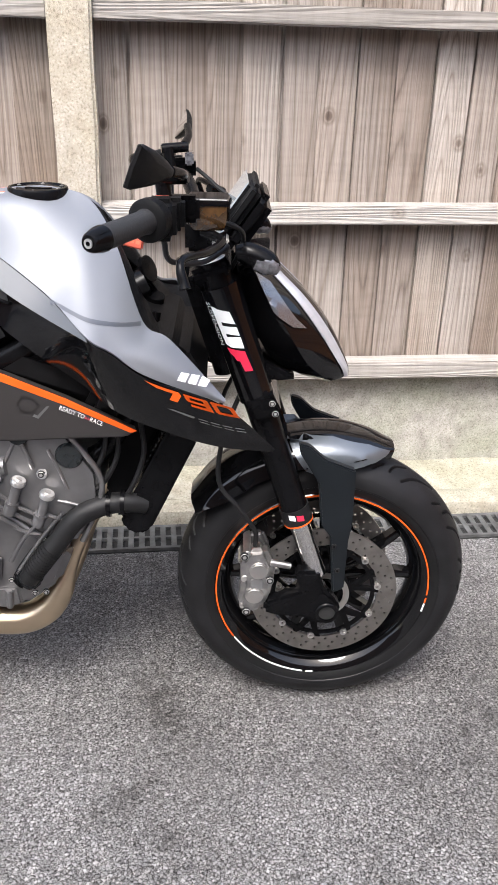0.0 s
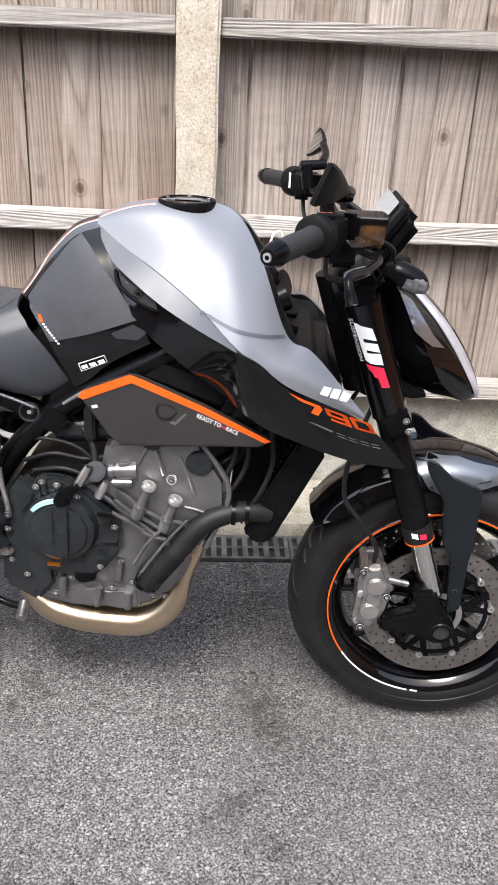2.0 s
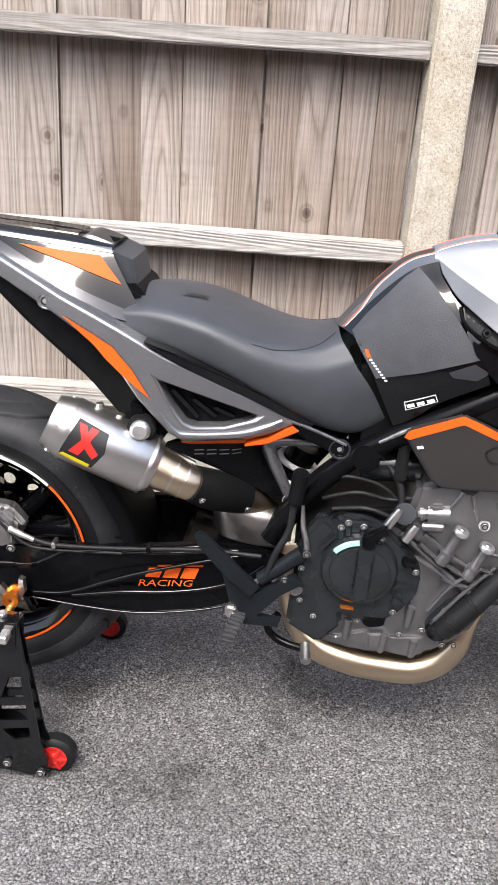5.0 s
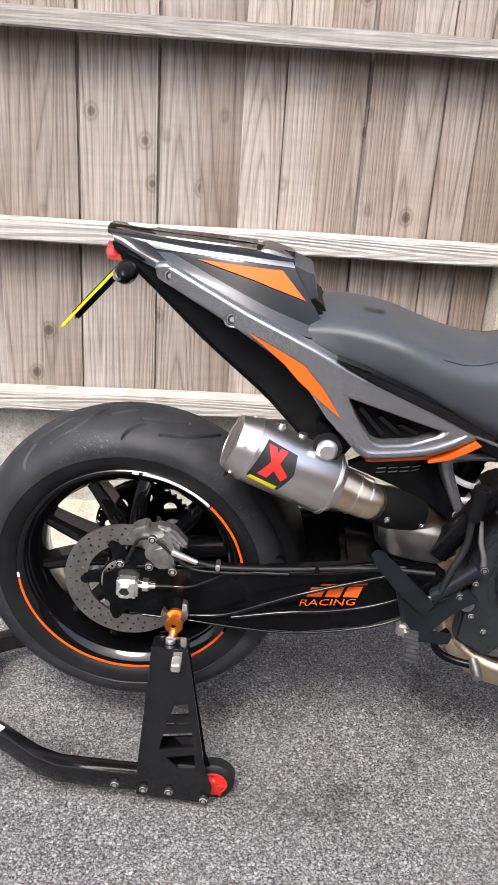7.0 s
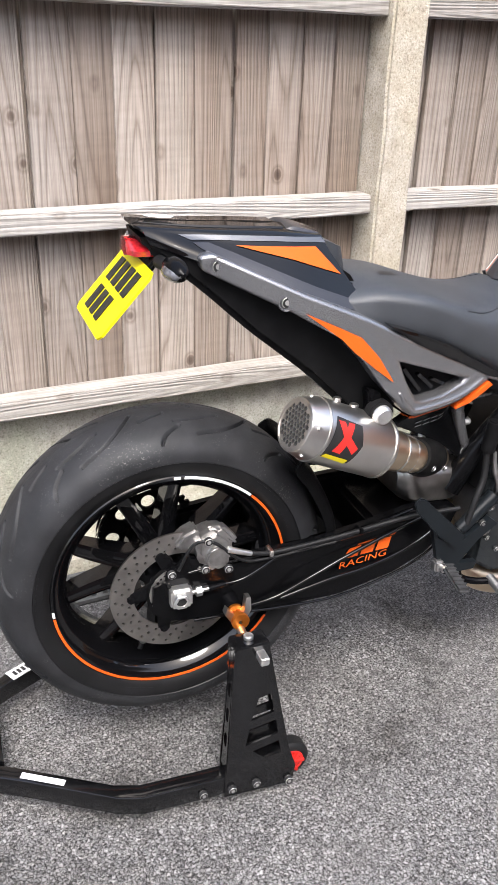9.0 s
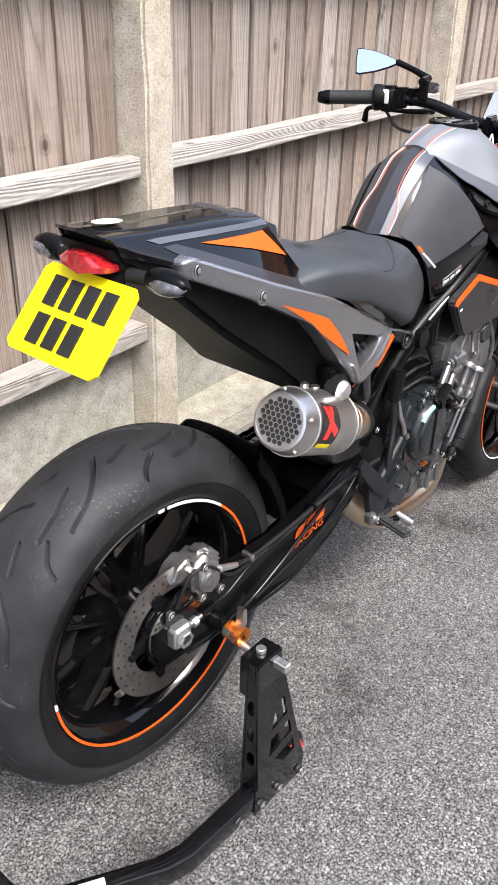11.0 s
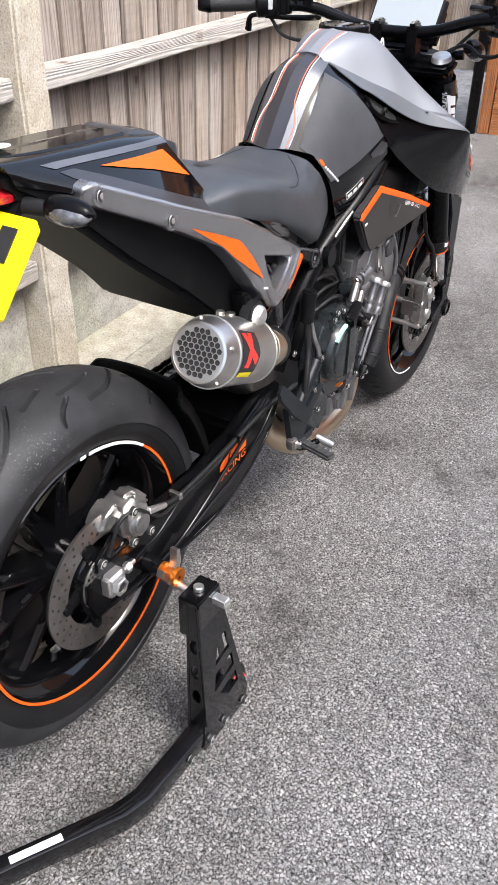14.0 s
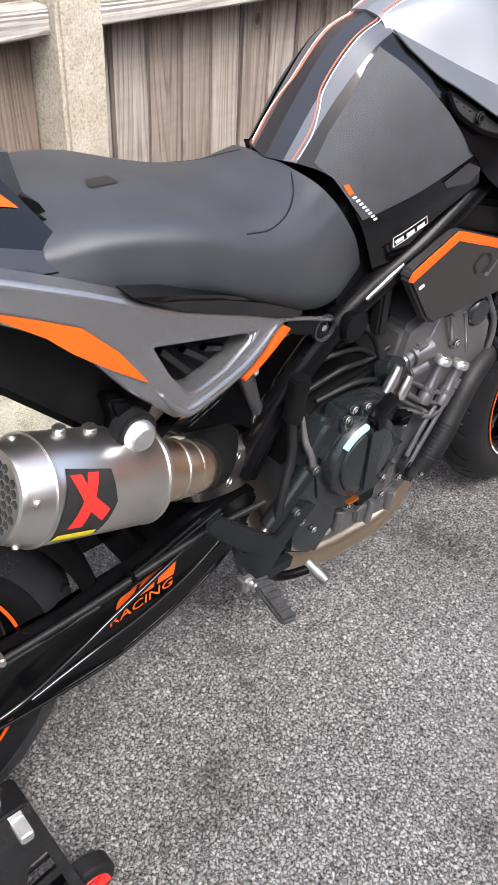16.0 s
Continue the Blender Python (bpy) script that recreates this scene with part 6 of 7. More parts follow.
# pinstripes over the tank's crown
skins = [o for o in bike.children if o.name.split(".")[0] in ("tank_spine", "tank_band", "tank_rear", "tank_cover")]
tank_v, tank_f = [], []
for o in skins:
    tank_f += [[len(tank_v) + i for i in p.vertices] for p in o.data.polygons]
    tank_v += [v.co.copy() for v in o.data.vertices]
crown = BVHTree.FromPolygons(tank_v, tank_f)
for side, o in ((-1, rear_r), (1, rear_l)):
    for shift, r, film, say in ((0.0, 0.0009, PINSTRIPE, "thin red-orange pinstripe"), (0.0045, 0.0007, WHITE, "thin white pinstripe")):
        run = []
        for x, y in catmull([(0.662, 0.036), (0.686, 0.037), (0.700, 0.031), (0.715, 0.023), (0.76, 0.022), (0.82, 0.020), (0.90, 0.026)], 6):
            h = crown.ray_cast(Vector((x, side * (y + shift), 2)), Vector((0, 0, -1)))
            if h[0] is not None:
                run.append(h[0] + Vector((0, 0, 0.0006)))
        part("tank_line", tube(run, r, 6, 1, False), film, o, say)
cap = part("fuel_cap", lathe([(0.0, 0.0055), (0.036, 0.0055), (0.038, 0.0035), (0.043, 0.0035), (0.045, 0.0075), (0.049, 0.0070), (0.0505, 0.004), (0.051, -0.020)], (0.950, 0, 1.0715), 56, axis="z"), SATIN, bike, "round black fuel cap")
part("cap_plate", hull([(0.930, 1.0770), (0.975, 1.0770), (0.975, 1.0785), (0.930, 1.0785)], -0.012, 0.012, 0.0006), GLOSS, cap)
bolts("screw", [(0.950 + 0.042 * math.cos(radians(a)), 0.042 * math.sin(radians(a)), 1.0750) for a in (30, 90, 150, 210, 270, 330)], 0.004, 0.003, STEEL, cap, (0, 0, 1))
# dark trim from the tank top forward to the steering head
pair("neck_cover", sheet([[(1.048, -0.010, 1.046), (1.088, -0.048, 0.988), (1.137, -0.146, 0.885), (1.186, -0.181, 0.864)], [(1.064, -0.010, 1.030), (1.104, -0.050, 0.966), (1.152, -0.130, 0.872), (1.198, -0.155, 0.850)], [(1.082, -0.006, 0.972), (1.120, -0.046, 0.922), (1.165, -0.092, 0.850), (1.212, -0.115, 0.820)]], 0.004, 5), PLASTIC, bike, "black plastic trim in front of the tank")
part("inner_duct", hull([(1.02, 0.72), (1.10, 0.88), (1.20, 0.85), (1.25, 0.77), (1.20, 0.73), (1.10, 0.72)], -0.155, 0.155, 0.02), PLASTIC, bike)

# side panel below the tank
PANEL = [(0.782, 0.757), (0.788, 0.768), (0.874, 0.8025), (0.90, 0.793), (1.00, 0.756), (1.120, 0.7025), (1.10, 0.688), (1.041, 0.683), (0.90, 0.668), (0.853, 0.668), (0.835, 0.682)]
pan_r, pan_l = pair("side_panel", hull(PANEL, -0.125, -0.145, 0.004, lambda x, z: -0.02 * max(0, (x - 0.9) / 0.2)), ANTHRA, bike, "anthracite side panel with an orange edge")
for o, s in ((pan_r, -1), (pan_l, 1)):
    edge_bm = hull([(0.781, 0.756), (0.788, 0.768), (0.872, 0.803), (0.90, 0.793), (1.00, 0.756), (1.121, 0.703), (1.110, 0.6985), (0.998, 0.744), (0.875, 0.788), (0.79, 0.752)], -0.1435, -0.1462, 0.0006, lambda x, z: -0.02 * max(0, (x - 0.9) / 0.2))
    part("orange_stripe", edge_bm if s < 0 else mirrored(edge_bm), ORANGE, o, "broad orange stripe")
part("panel_letters", on_side(words("READY TO", 0.988, 0.7360, 0.0118, -20, 0, 0.80), pan_r, -1, 0.0016, 0.02), WHITE, pan_r, "white letters READY TO RACE")
part("panel_letters", on_side(words("RACE", 1.0395, 0.7170, 0.0118, -20, 0, 0.80), pan_r, -1, 0.0016, 0.02), WHITE, pan_r, "white letters READY TO RACE")
part("panel_letters", on_side(words(">>", 1.0305, 0.7203, 0.0095, -20), pan_r, -1, 0.0016, 0.02), PINK, pan_r)
part("emblem", on_side(plate([(0.925, 0.757), (0.945, 0.755), (0.955, 0.742), (0.945, 0.728), (0.925, 0.727), (0.915, 0.742)], [[(0.9265, 0.7545), (0.9435, 0.7527), (0.9520, 0.7418), (0.9435, 0.7303), (0.9265, 0.7295), (0.9180, 0.7420)]], 0, 0.0008), pan_r, -1, 0.0020, 0.03), ANTHRA, pan_r, "embossed hexagon mark")
part("emblem_line", on_side(flat([(0.968, 0.741), (0.973, 0.741), (0.952, 0.717), (0.942, 0.721), (0.946, 0.725), (0.951, 0.723)]), pan_r, -1, 0.0014, 0.03), GREYINK, pan_r)
part("panel_mark", on_side(flat([(0.803, 0.742), (0.813, 0.745), (0.816, 0.740), (0.806, 0.737)]), pan_r, -1, 0.0014), WHITE, pan_r)
part("upper_duct", hull([(0.86, 0.80), (0.92, 0.83), (1.05, 0.79), (1.13, 0.71), (1.0, 0.752)], -0.128, 0.128, 0.008), PLASTIC, bike, "black duct above the side panel")
# radiator
part("radiator_duct", hull([(1.02, 0.715), (1.165, 0.700), (1.085, 0.500), (1.065, 0.490), (1.045, 0.520), (1.055, 0.600)], -0.055, 0.090, 0.006), PLASTIC, bike, "black plastic duct behind the radiator")
rad = part("radiator", hull([(1.085, 0.490), (1.180, 0.690), (1.215, 0.672), (1.128, 0.478)], -0.100, 0.100, 0.004), CASTDARK, bike, "black finned radiator")
pair("radiator_guard", hull([(1.078, 0.500), (1.176, 0.692), (1.212, 0.690), (1.222, 0.660), (1.135, 0.475), (1.112, 0.462), (1.085, 0.475)], -0.118, -0.102, 0.006), SATIN, bike, "black radiator end cover")
for k in range(18):
    t = k / 17
    x, z = 1.078 + 0.095 * t, 0.497 + 0.192 * t
    part("fin", rod((x - 0.004, -0.098, z), (x - 0.004, 0.098, z), 0.0022, None, 6), CASTDARK, rad)
for pts in ([(1.06, -0.11, 0.70), (1.055, -0.118, 0.64), (1.03, -0.12, 0.595), (0.99, -0.115, 0.575)], [(1.08, -0.11, 0.70), (1.078, -0.115, 0.63), (1.05, -0.12, 0.575), (1.02, -0.12, 0.555)], [(1.12, -0.105, 0.70), (1.125, -0.11, 0.63), (1.10, -0.115, 0.56), (1.08, -0.11, 0.54)]):
    part("wiring", tube(pts, 0.005, 8), RUBBER, bike, "black cable loom")

# ---- front end ----
def fork_at(z, y=-0.105):
    return Vector((1.255 + 0.34 * (0.957 - z), y, z))


for s in (-1, 1):
    y = 0.105 * s
    leg = part("fork_leg", tube([fork_at(0.985, y), fork_at(0.50, y)], [0.0265, 0.0265], 32, 1, False), SATIN, bike, "black upside-down fork leg")
    part("upper_sleeve", tube([fork_at(0.945, y), fork_at(0.745, y)], [0.0335, 0.0315], 32, 1, False), GLOSS, leg, "gloss black fork wrap")
    part("slider", tube([fork_at(0.51, y), fork_at(0.372, y)], [0.0205, 0.0205], 32, 1, False), CHROME, leg, "bright chrome fork slider")
    seal = part("dust_seal", tube([fork_at(0.525, y), fork_at(0.492, y)], [0.0285, 0.0285], 32, 1, False), RUBBER, leg)
    if s < 0:
        part("seal_mark", on_side(flat([(1.391, 0.517), (1.403, 0.517), (1.406, 0.506), (1.394, 0.506)]), seal, -1, 0.0008, 0.006), WHITE, leg, "white patch on the seal")
        part("seal_mark", on_side(flat([(1.406, 0.517), (1.419, 0.517), (1.422, 0.506), (1.409, 0.506)]), seal, -1, 0.0008, 0.006), PINK, leg, "red patch on the seal")
    part("seal_band", tube([fork_at(0.4945, y), fork_at(0.4915, y)], [0.0289, 0.0289], 32, 1, False), ORANGE, leg, "thin orange seal band")
    part("fork_cap", tube([fork_at(0.984, y), fork_at(0.994, y)], [0.024, 0.020], 24, 1, False), ALU, leg, "bare metal fork cap")
    foot = part("fork_foot", hull([(1.408, 0.392), (1.456, 0.392), (1.470, 0.350), (1.496, 0.325), (1.505, 0.300), (1.498, 0.276), (1.476, 0.266), (1.450, 0.274), (1.435, 0.284), (1.376, 0.288), (1.350, 0.298), (1.354, 0.318), (1.424, 0.346)], -0.135, -0.100, 0.007) if s < 0 else mirrored(hull([(1.408, 0.392), (1.456, 0.392), (1.470, 0.350), (1.496, 0.325), (1.505, 0.300), (1.498, 0.276), (1.476, 0.266), (1.450, 0.274), (1.435, 0.284), (1.376, 0.288), (1.350, 0.298), (1.354, 0.318), (1.424, 0.346)], -0.135, -0.100, 0.007)), SATIN, leg, "black cast fork foot")
    part("axle_end", lathe([(0.0162, s * 0.133), (0.0235, s * 0.133), (0.0235, s * 0.139), (0.0215, s * 0.141), (0.0162, s * 0.141)], (FA[0], 0, FA[2]), 32), SATIN, leg)
    part("axle_hole", rod((FA[0], s * 0.10, FA[2]), (FA[0], s * 0.1370, FA[2]), 0.0164, None, 24), DARK, leg)
    # caliper
    cb = hull([(1.318, 0.435), (1.352, 0.440), (1.372, 0.400), (1.368, 0.345), (1.350, 0.298), (1.322, 0.285), (1.300, 0.305), (1.308, 0.36), (1.304, 0.41)], -0.128, -0.088, 0.010)
    inner = hull([(1.322, 0.425), (1.350, 0.430), (1.366, 0.395), (1.362, 0.345), (1.346, 0.305), (1.324, 0.295), (1.312, 0.315), (1.318, 0.36), (1.312, 0.405)], -0.050, -0.030, 0.006)
    cal = part("brake_caliper", cb if s < 0 else mirrored(cb), CALIPER, bike, "grey aluminium radial brake caliper")
    part("inner_half", inner if s < 0 else mirrored(inner), CAST, cal, "dark inner half of the caliper")
    for zz, xx in ((0.422, 1.318), (0.366, 1.314), (0.303, 1.312)):
        part("bridge_bolt", rod((xx, s * 0.036, zz), (xx, s * 0.120, zz), 0.0075, None, 16, 0.001), ALU, cal)
    for (x, z, r) in ((1.340, 0.392, 0.019), (1.333, 0.335, 0.019)):
        part("piston_cap", rod((x, s * 0.124, z), (x, s * 0.134, z), r, r * 0.9, 24, 0.002), STEEL, cal)
    bolts("bolt", [(1.312, s * 0.126, 0.425), (1.318, s * 0.126, 0.298), (1.362, s * 0.126, 0.372)], 0.008, 0.008, ALU, cal, (0, s, 0))
    part("mount_pin", rod((1.362, s * 0.118, 0.404), (1.402, s * 0.118, 0.396), 0.0075, 0.0065, 16, 0.001), CALIPER, cal, "bare mounting pin")
    part("pad_cover", hull([(1.306, 0.372), (1.318, 0.380), (1.320, 0.335), (1.306, 0.326)], s * 0.060, s * 0.112, 0.003), CAST, cal)
    part("caliper_mark", hull([(1.324, 0.372), (1.346, 0.384), (1.350, 0.352), (1.328, 0.342)], s * 0.129, s * 0.131, 0.0), GREYINK, cal, "grey cast badge")
    part("brake_hose", tube([(1.332, s * 0.115, 0.44), (1.330, s * 0.125, 0.48), (1.30, s * 0.13, 0.53), (1.262, s * 0.12, 0.58), (1.268, s * 0.10, 0.66), (1.30, s * 0.07, 0.74)], 0.0045, 8), RUBBER, bike, "thin black brake hose")
fork_r = [o for o in bike.children if o.name.startswith("fork_leg")][0]
sleeve = [o for o in fork_r.children if o.name.startswith("upper_sleeve")][0]


WPOLY = [[(1.245, 0.913), (1.253, 0.912), (1.280, 0.845), (1.271, 0.850)], [(1.247, 0.911), (1.276, 0.907), (1.286, 0.886), (1.257, 0.889)], [(1.262, 0.882), (1.288, 0.881), (1.294, 0.866), (1.268, 0.869)], [(1.271, 0.863), (1.295, 0.864), (1.302, 0.844), (1.279, 0.845)]]
PPOLY = [[(1.273, 0.843), (1.303, 0.839), (1.318, 0.804), (1.304, 0.803), (1.295, 0.821), (1.290, 0.821), (1.285, 0.829), (1.279, 0.833)]]
part("fork_badge", on_side(flat(*WPOLY), sleeve, -1, 0.0012, 0.008), WHITE, fork_r, "white block badge on the fork")
part("fork_badge", on_side(flat(*PPOLY), sleeve, -1, 0.0012, 0.008), PINK, fork_r, "red block badge on the fork")
part("fork_letters", on_side(words("SUSPENSION", 1.2365, 0.918, 0.0085, -70, 0, 1.62), sleeve, -1, 0.0014, 0.008), WHITE, fork_r, "white letters SUSPENSION")
part("lower_clamp", hull([(1.305, 0.752), (1.35, 0.768), (1.372, 0.725), (1.32, 0.703)], -0.142, 0.142, 0.008), SATIN, bike, "black lower triple clamp")
bolts("bolt", [(1.352, -0.142, 0.747), (1.358, -0.142, 0.728)], 0.006, 0.004, ALU, bike)
part("upper_clamp", hull([(1.205, 0.968), (1.275, 0.990), (1.282, 0.968), (1.215, 0.946)], -0.135, 0.135, 0.008), SATIN, bike, "black upper triple clamp")

# mudguard
def arc(r, a, y):
    return (FA[0] + r * math.cos(radians(a)), y, FA[2] + r * math.sin(radians(a)))


def tip(a):
    return 0.42 if a < 70 else 0.86 if a < 80 else 1.0


angles = (144, 132, 118, 103, 90, 78, 68)
GUARD = [[arc(0.334 + 0.012 * math.sin(radians((a - 68) * 2.4)), a, 0.0) for a in angles], [arc(0.332 + 0.010 * math.sin(radians((a - 68) * 2.4)), a, -0.040 * tip(a)) for a in angles], [arc(0.322 if a > 70 else 0.328, a, -0.070 * tip(a)) for a in angles], [arc(0.292 if 80 < a < 140 else 0.310 if a < 140 else 0.322, a, -0.080 * tip(a)) for a in angles]]
fender = part("front_mudguard", sheet(GUARD[::-1] + [[(x, -y, z) for x, y, z in r] for r in GUARD[1:]], 0.004, 5), GLOSS, bike, "gloss black front mudguard with silver sides")
for s in (-1, 1):
    part("silver_side", on_side(flat([(1.388, 0.640), (1.476, 0.640), (1.545, 0.625), (1.590, 0.607), (1.581, 0.599), (1.535, 0.588), (1.487, 0.582), (1.445, 0.574), (1.425, 0.582), (1.401, 0.615)]), fender, s, 0.002, 0.012), MUDGREY, fender, "dark silver mudguard side")
    st = hull([(1.405, 0.660), (1.425, 0.655), (1.455, 0.628), (1.512, 0.606), (1.514, 0.490), (1.509, 0.455), (1.508, 0.345), (1.486, 0.335), (1.474, 0.465), (1.455, 0.490), (1.445, 0.580), (1.408, 0.640)], -0.122, -0.104, 0.003)
    part("mudguard_stay", st if s < 0 else mirrored(st), STAY, fender, "dark blue-grey mudguard stay")
    bolts("bolt", [(1.482, s * 0.122, 0.445), (1.492, s * 0.122, 0.39)], 0.006, 0.003, SATIN, fender, (0, s, 0))

# headlamp
def lamp_ring(z, x0, x1, hw, lip):
    return [(x0, -hw * 0.75, z), (x0 + (x1 - x0) * 0.45, -hw, z), (x1 - lip, -hw * 0.72, z), (x1, -hw * 0.22, z), (x1, hw * 0.22, z), (x1 - lip, hw * 0.72, z), (x0 + (x1 - x0) * 0.45, hw, z), (x0, hw * 0.75, z)]


LAMP = [lamp_ring(0.985, 1.285, 1.325, 0.085, 0.014), lamp_ring(0.955, 1.290, 1.362, 0.105, 0.024), lamp_ring(0.905, 1.305, 1.415, 0.115, 0.030), lamp_ring(0.85, 1.325, 1.458, 0.108, 0.032), lamp_ring(0.80, 1.355, 1.486, 0.085, 0.028), lamp_ring(0.768, 1.40, 1.499, 0.062, 0.022), lamp_ring(0.752, 1.435, 1.500, 0.045, 0.018)]
lamp = part("headlamp", loft(LAMP, 4), GLOSS, bike, "pointed black headlamp with clear light strips")
for s in (-1, 1):
    rows = []
    for f, off in ((0.40, 0.004), (0.56, 0.006), (0.76, 0.004)):
        row = []
        for z, x0, x1, hw, lip in ((0.955, 1.290, 1.362, 0.105, 0.024), (0.905, 1.305, 1.415, 0.115, 0.030), (0.85, 1.325, 1.458, 0.108, 0.032), (0.80, 1.355, 1.486, 0.085, 0.028), (0.768, 1.40, 1.499, 0.062, 0.022), (0.753, 1.435, 1.5, 0.046, 0.018)):
            a, b = Vector((x1 - lip * 1.5, s * hw * 0.80, z)), Vector((x1, s * hw * 0.22, z))
            p = a.lerp(b, f)
            row.append((p.x + off + 0.002, p.y + s * off, p.z + 0.002))
        rows.append(row)
    part("light_strip", sheet(rows, 0.002, 4), LENS, lamp, "clear headlamp light strip")
    part("lamp_flash", on_side(flat([(1.318, 0.965), (1.345, 0.945), (1.39, 0.885), (1.41, 0.865), (1.385, 0.872), (1.35, 0.90)]), lamp, s, 0.0045, 0.012), GREY, lamp, "grey flash on the lamp side")
part("lamp_shade", sheet([[(1.29, -0.09, 0.975), (1.29, 0, 0.99), (1.29, 0.09, 0.975)], [(1.34, -0.075, 0.985), (1.345, 0, 0.998), (1.34, 0.075, 0.985)]], 0.004, 4), PLASTIC, bike)
part("lamp_bracket", hull([(1.30, 0.80), (1.355, 0.79), (1.40, 0.765), (1.36, 0.76), (1.31, 0.775)], -0.075, 0.075, 0.006), SATIN, bike)
# display
disp = pose(1.293, 0.005, 1.062, 0, 35.5, 0)
db = box(-0.014, 0.014, -0.086, 0.086, -0.046, 0.046, 0.010, 3)
dd = part("display", moved(db, disp), PLASTIC, bike, "tablet-shaped dash display")
part("screen", moved(box(-0.016, -0.0135, -0.078, 0.078, -0.040, 0.040, 0.001), disp), SCREEN, dd, "glossy screen with an added pale glow, reflecting the sky")
part("display_hood", moved(box(0.002, 0.045, -0.080, 0.080, -0.066, 0.041, 0.016, 3), disp), SATIN, dd)

# handlebar and controls
BAR = [(1.087, -0.420, 1.078), (1.127, -0.345, 1.081), (1.163, -0.275, 1.082), (1.197, -0.19, 1.074), (1.216, -0.09, 1.044), (1.222, 0.0, 1.036)]
BAR_R, BAR_L = [(x - 0.043 * y, y, z) for x, y, z in BAR], [(x + 0.034 * y, -y, z - 0.012 * abs(y)) for x, y, z in BAR]
bar_pts = BAR_R + BAR_L[-2::-1]
hb = part("handlebar", tube(bar_pts, [0.0112] * 3 + [0.0125] * 5 + [0.0112] * 3, 16), SATIN, bike, "wide black tapered handlebar")
for s in (-1, 1):
    P = [Vector(q) for q in (BAR_R if s < 0 else BAR_L)]
    g0 = P[0]
    d = (P[1] - P[0]).normalized()
    part("grip", tube([g0 + d * 0.012, g0 + d * 0.02, g0 + d * 0.118, g0 + d * 0.124], [0.0155, 0.0162, 0.0162, 0.0185], 28, 1, False), GRIP, hb, "ribbed black rubber grip")
    part("bar_end", tube([g0 - d * 0.012, g0 - d * 0.008, g0 + d * 0.010, g0 + d * 0.018], [0.0105, 0.0130, 0.0170, 0.0172], 28, 1, False), SATIN, hb, "black bar end weight")
    part("bar_end_bolt", lathe([(0.0030, 0.0), (0.0062, 0.0), (0.0062, 0.003), (0.0030, 0.003)], (0, 0, 0), 20, axis="z"), ALU, hb).data.transform(Matrix.Translation(g0 - d * 0.0138) @ d.to_track_quat("Z", "Y").to_matrix().to_4x4())
    sw = g0 + d * 0.150
    part("throttle_drum" if s < 0 else "grip_flange", tube([g0 + d * 0.122, g0 + d * 0.126, g0 + d * 0.140, g0 + d * 0.150], [0.024, 0.030, 0.030, 0.026], 28, 1, False), PLASTIC, hb, "round black collar at the grip")
    part("switch_housing", moved(box(-0.020, 0.024, -0.022, 0.022, -0.032, 0.026, 0.009, 3), Matrix.Translation(sw + d * 0.010)), PLASTIC, hb, "black handlebar switch cluster")
    part("switch_housing", moved(box(-0.020, 0.022, -0.016, 0.016, -0.024, 0.022, 0.006), Matrix.Translation(sw + d * 0.038)), PLASTIC, hb, "black handlebar switch cluster")
    part("lever_clamp", moved(box(-0.016, 0.030, -0.014, 0.014, -0.018, 0.020, 0.006), Matrix.Translation(sw + d * 0.066)), SATIN, hb)
    # lever
    part("lever", tube([(1.235, s * 0.205, 1.050), (1.262, s * 0.235, 1.042), (1.242, s * 0.300, 1.040), (1.210, s * 0.368, 1.043), (1.215, s * 0.385, 1.010)], [0.0085, 0.0068, 0.0060, 0.0055, 0.0085], 12), SATIN, hb, "black folding lever")
    # mirror on its arm: a stem, a jointed arm and a wedge-shaped head that points inwards
    M0 = Vector((1.182, -0.243, 1.092)) if s < 0 else Vector((1.163, 0.196, 1.082))
    M1 = Vector((1.177, -0.241, 1.134)) if s < 0 else Vector((1.157, 0.193, 1.126))
    part("mirror_stem", tube([M0, M1], [0.0115, 0.0110], 18, 1, False), SATIN, hb)
    tip_in, out_top, out_low = (Vector((1.195, -0.335, 1.152)), Vector((1.167, -0.449, 1.197)), Vector((1.147, -0.452, 1.147))) if s < 0 else (Vector((1.190, 0.290, 1.155)), Vector((1.184, 0.404, 1.178)), Vector((1.160, 0.388, 1.122)))
    elbow = M1 + Vector((0.030, s * 0.012, 0.002))
    part("mirror_joint", rod(M1 + Vector((-0.012, 0, -0.004)), elbow + Vector((0.008, 0, -0.002)), 0.0095, None, 20, 0.002), SATIN, hb)
    part("mirror_arm", tube([elbow, elbow.lerp(tip_in, 0.5) + Vector((0.006, 0, 0)), tip_in], [0.0085, 0.0070, 0.0075], 14), SATIN, hb)
    across, rise = (out_top + out_low) / 2 - tip_in, (out_top - out_low) / 2
    ahead = across.cross(rise).normalized()
    if ahead.x < 0:
        ahead = -ahead
    face = [(0.0, -0.16), (0.0, 0.16), (0.25, 0.50), (0.60, 0.86), (0.90, 1.02), (1.0, 0.98), (1.02, 0.0), (1.0, -0.95), (0.92, -1.0), (0.55, -0.80), (0.20, -0.45)]
    rings = [[tip_in + across * (0.5 + (a - 0.5) * sc) + rise * b * sc + ahead * off for a, b in face] for off, sc in ((-0.002, 0.97), (0.0, 1.0), (0.004, 0.98), (0.010, 0.78), (0.014, 0.45))]
    mir = part("mirror", loft(rings, 1), PLASTIC, bike, "wedge-shaped black rear-view mirror")
    gl = bmesh.new()
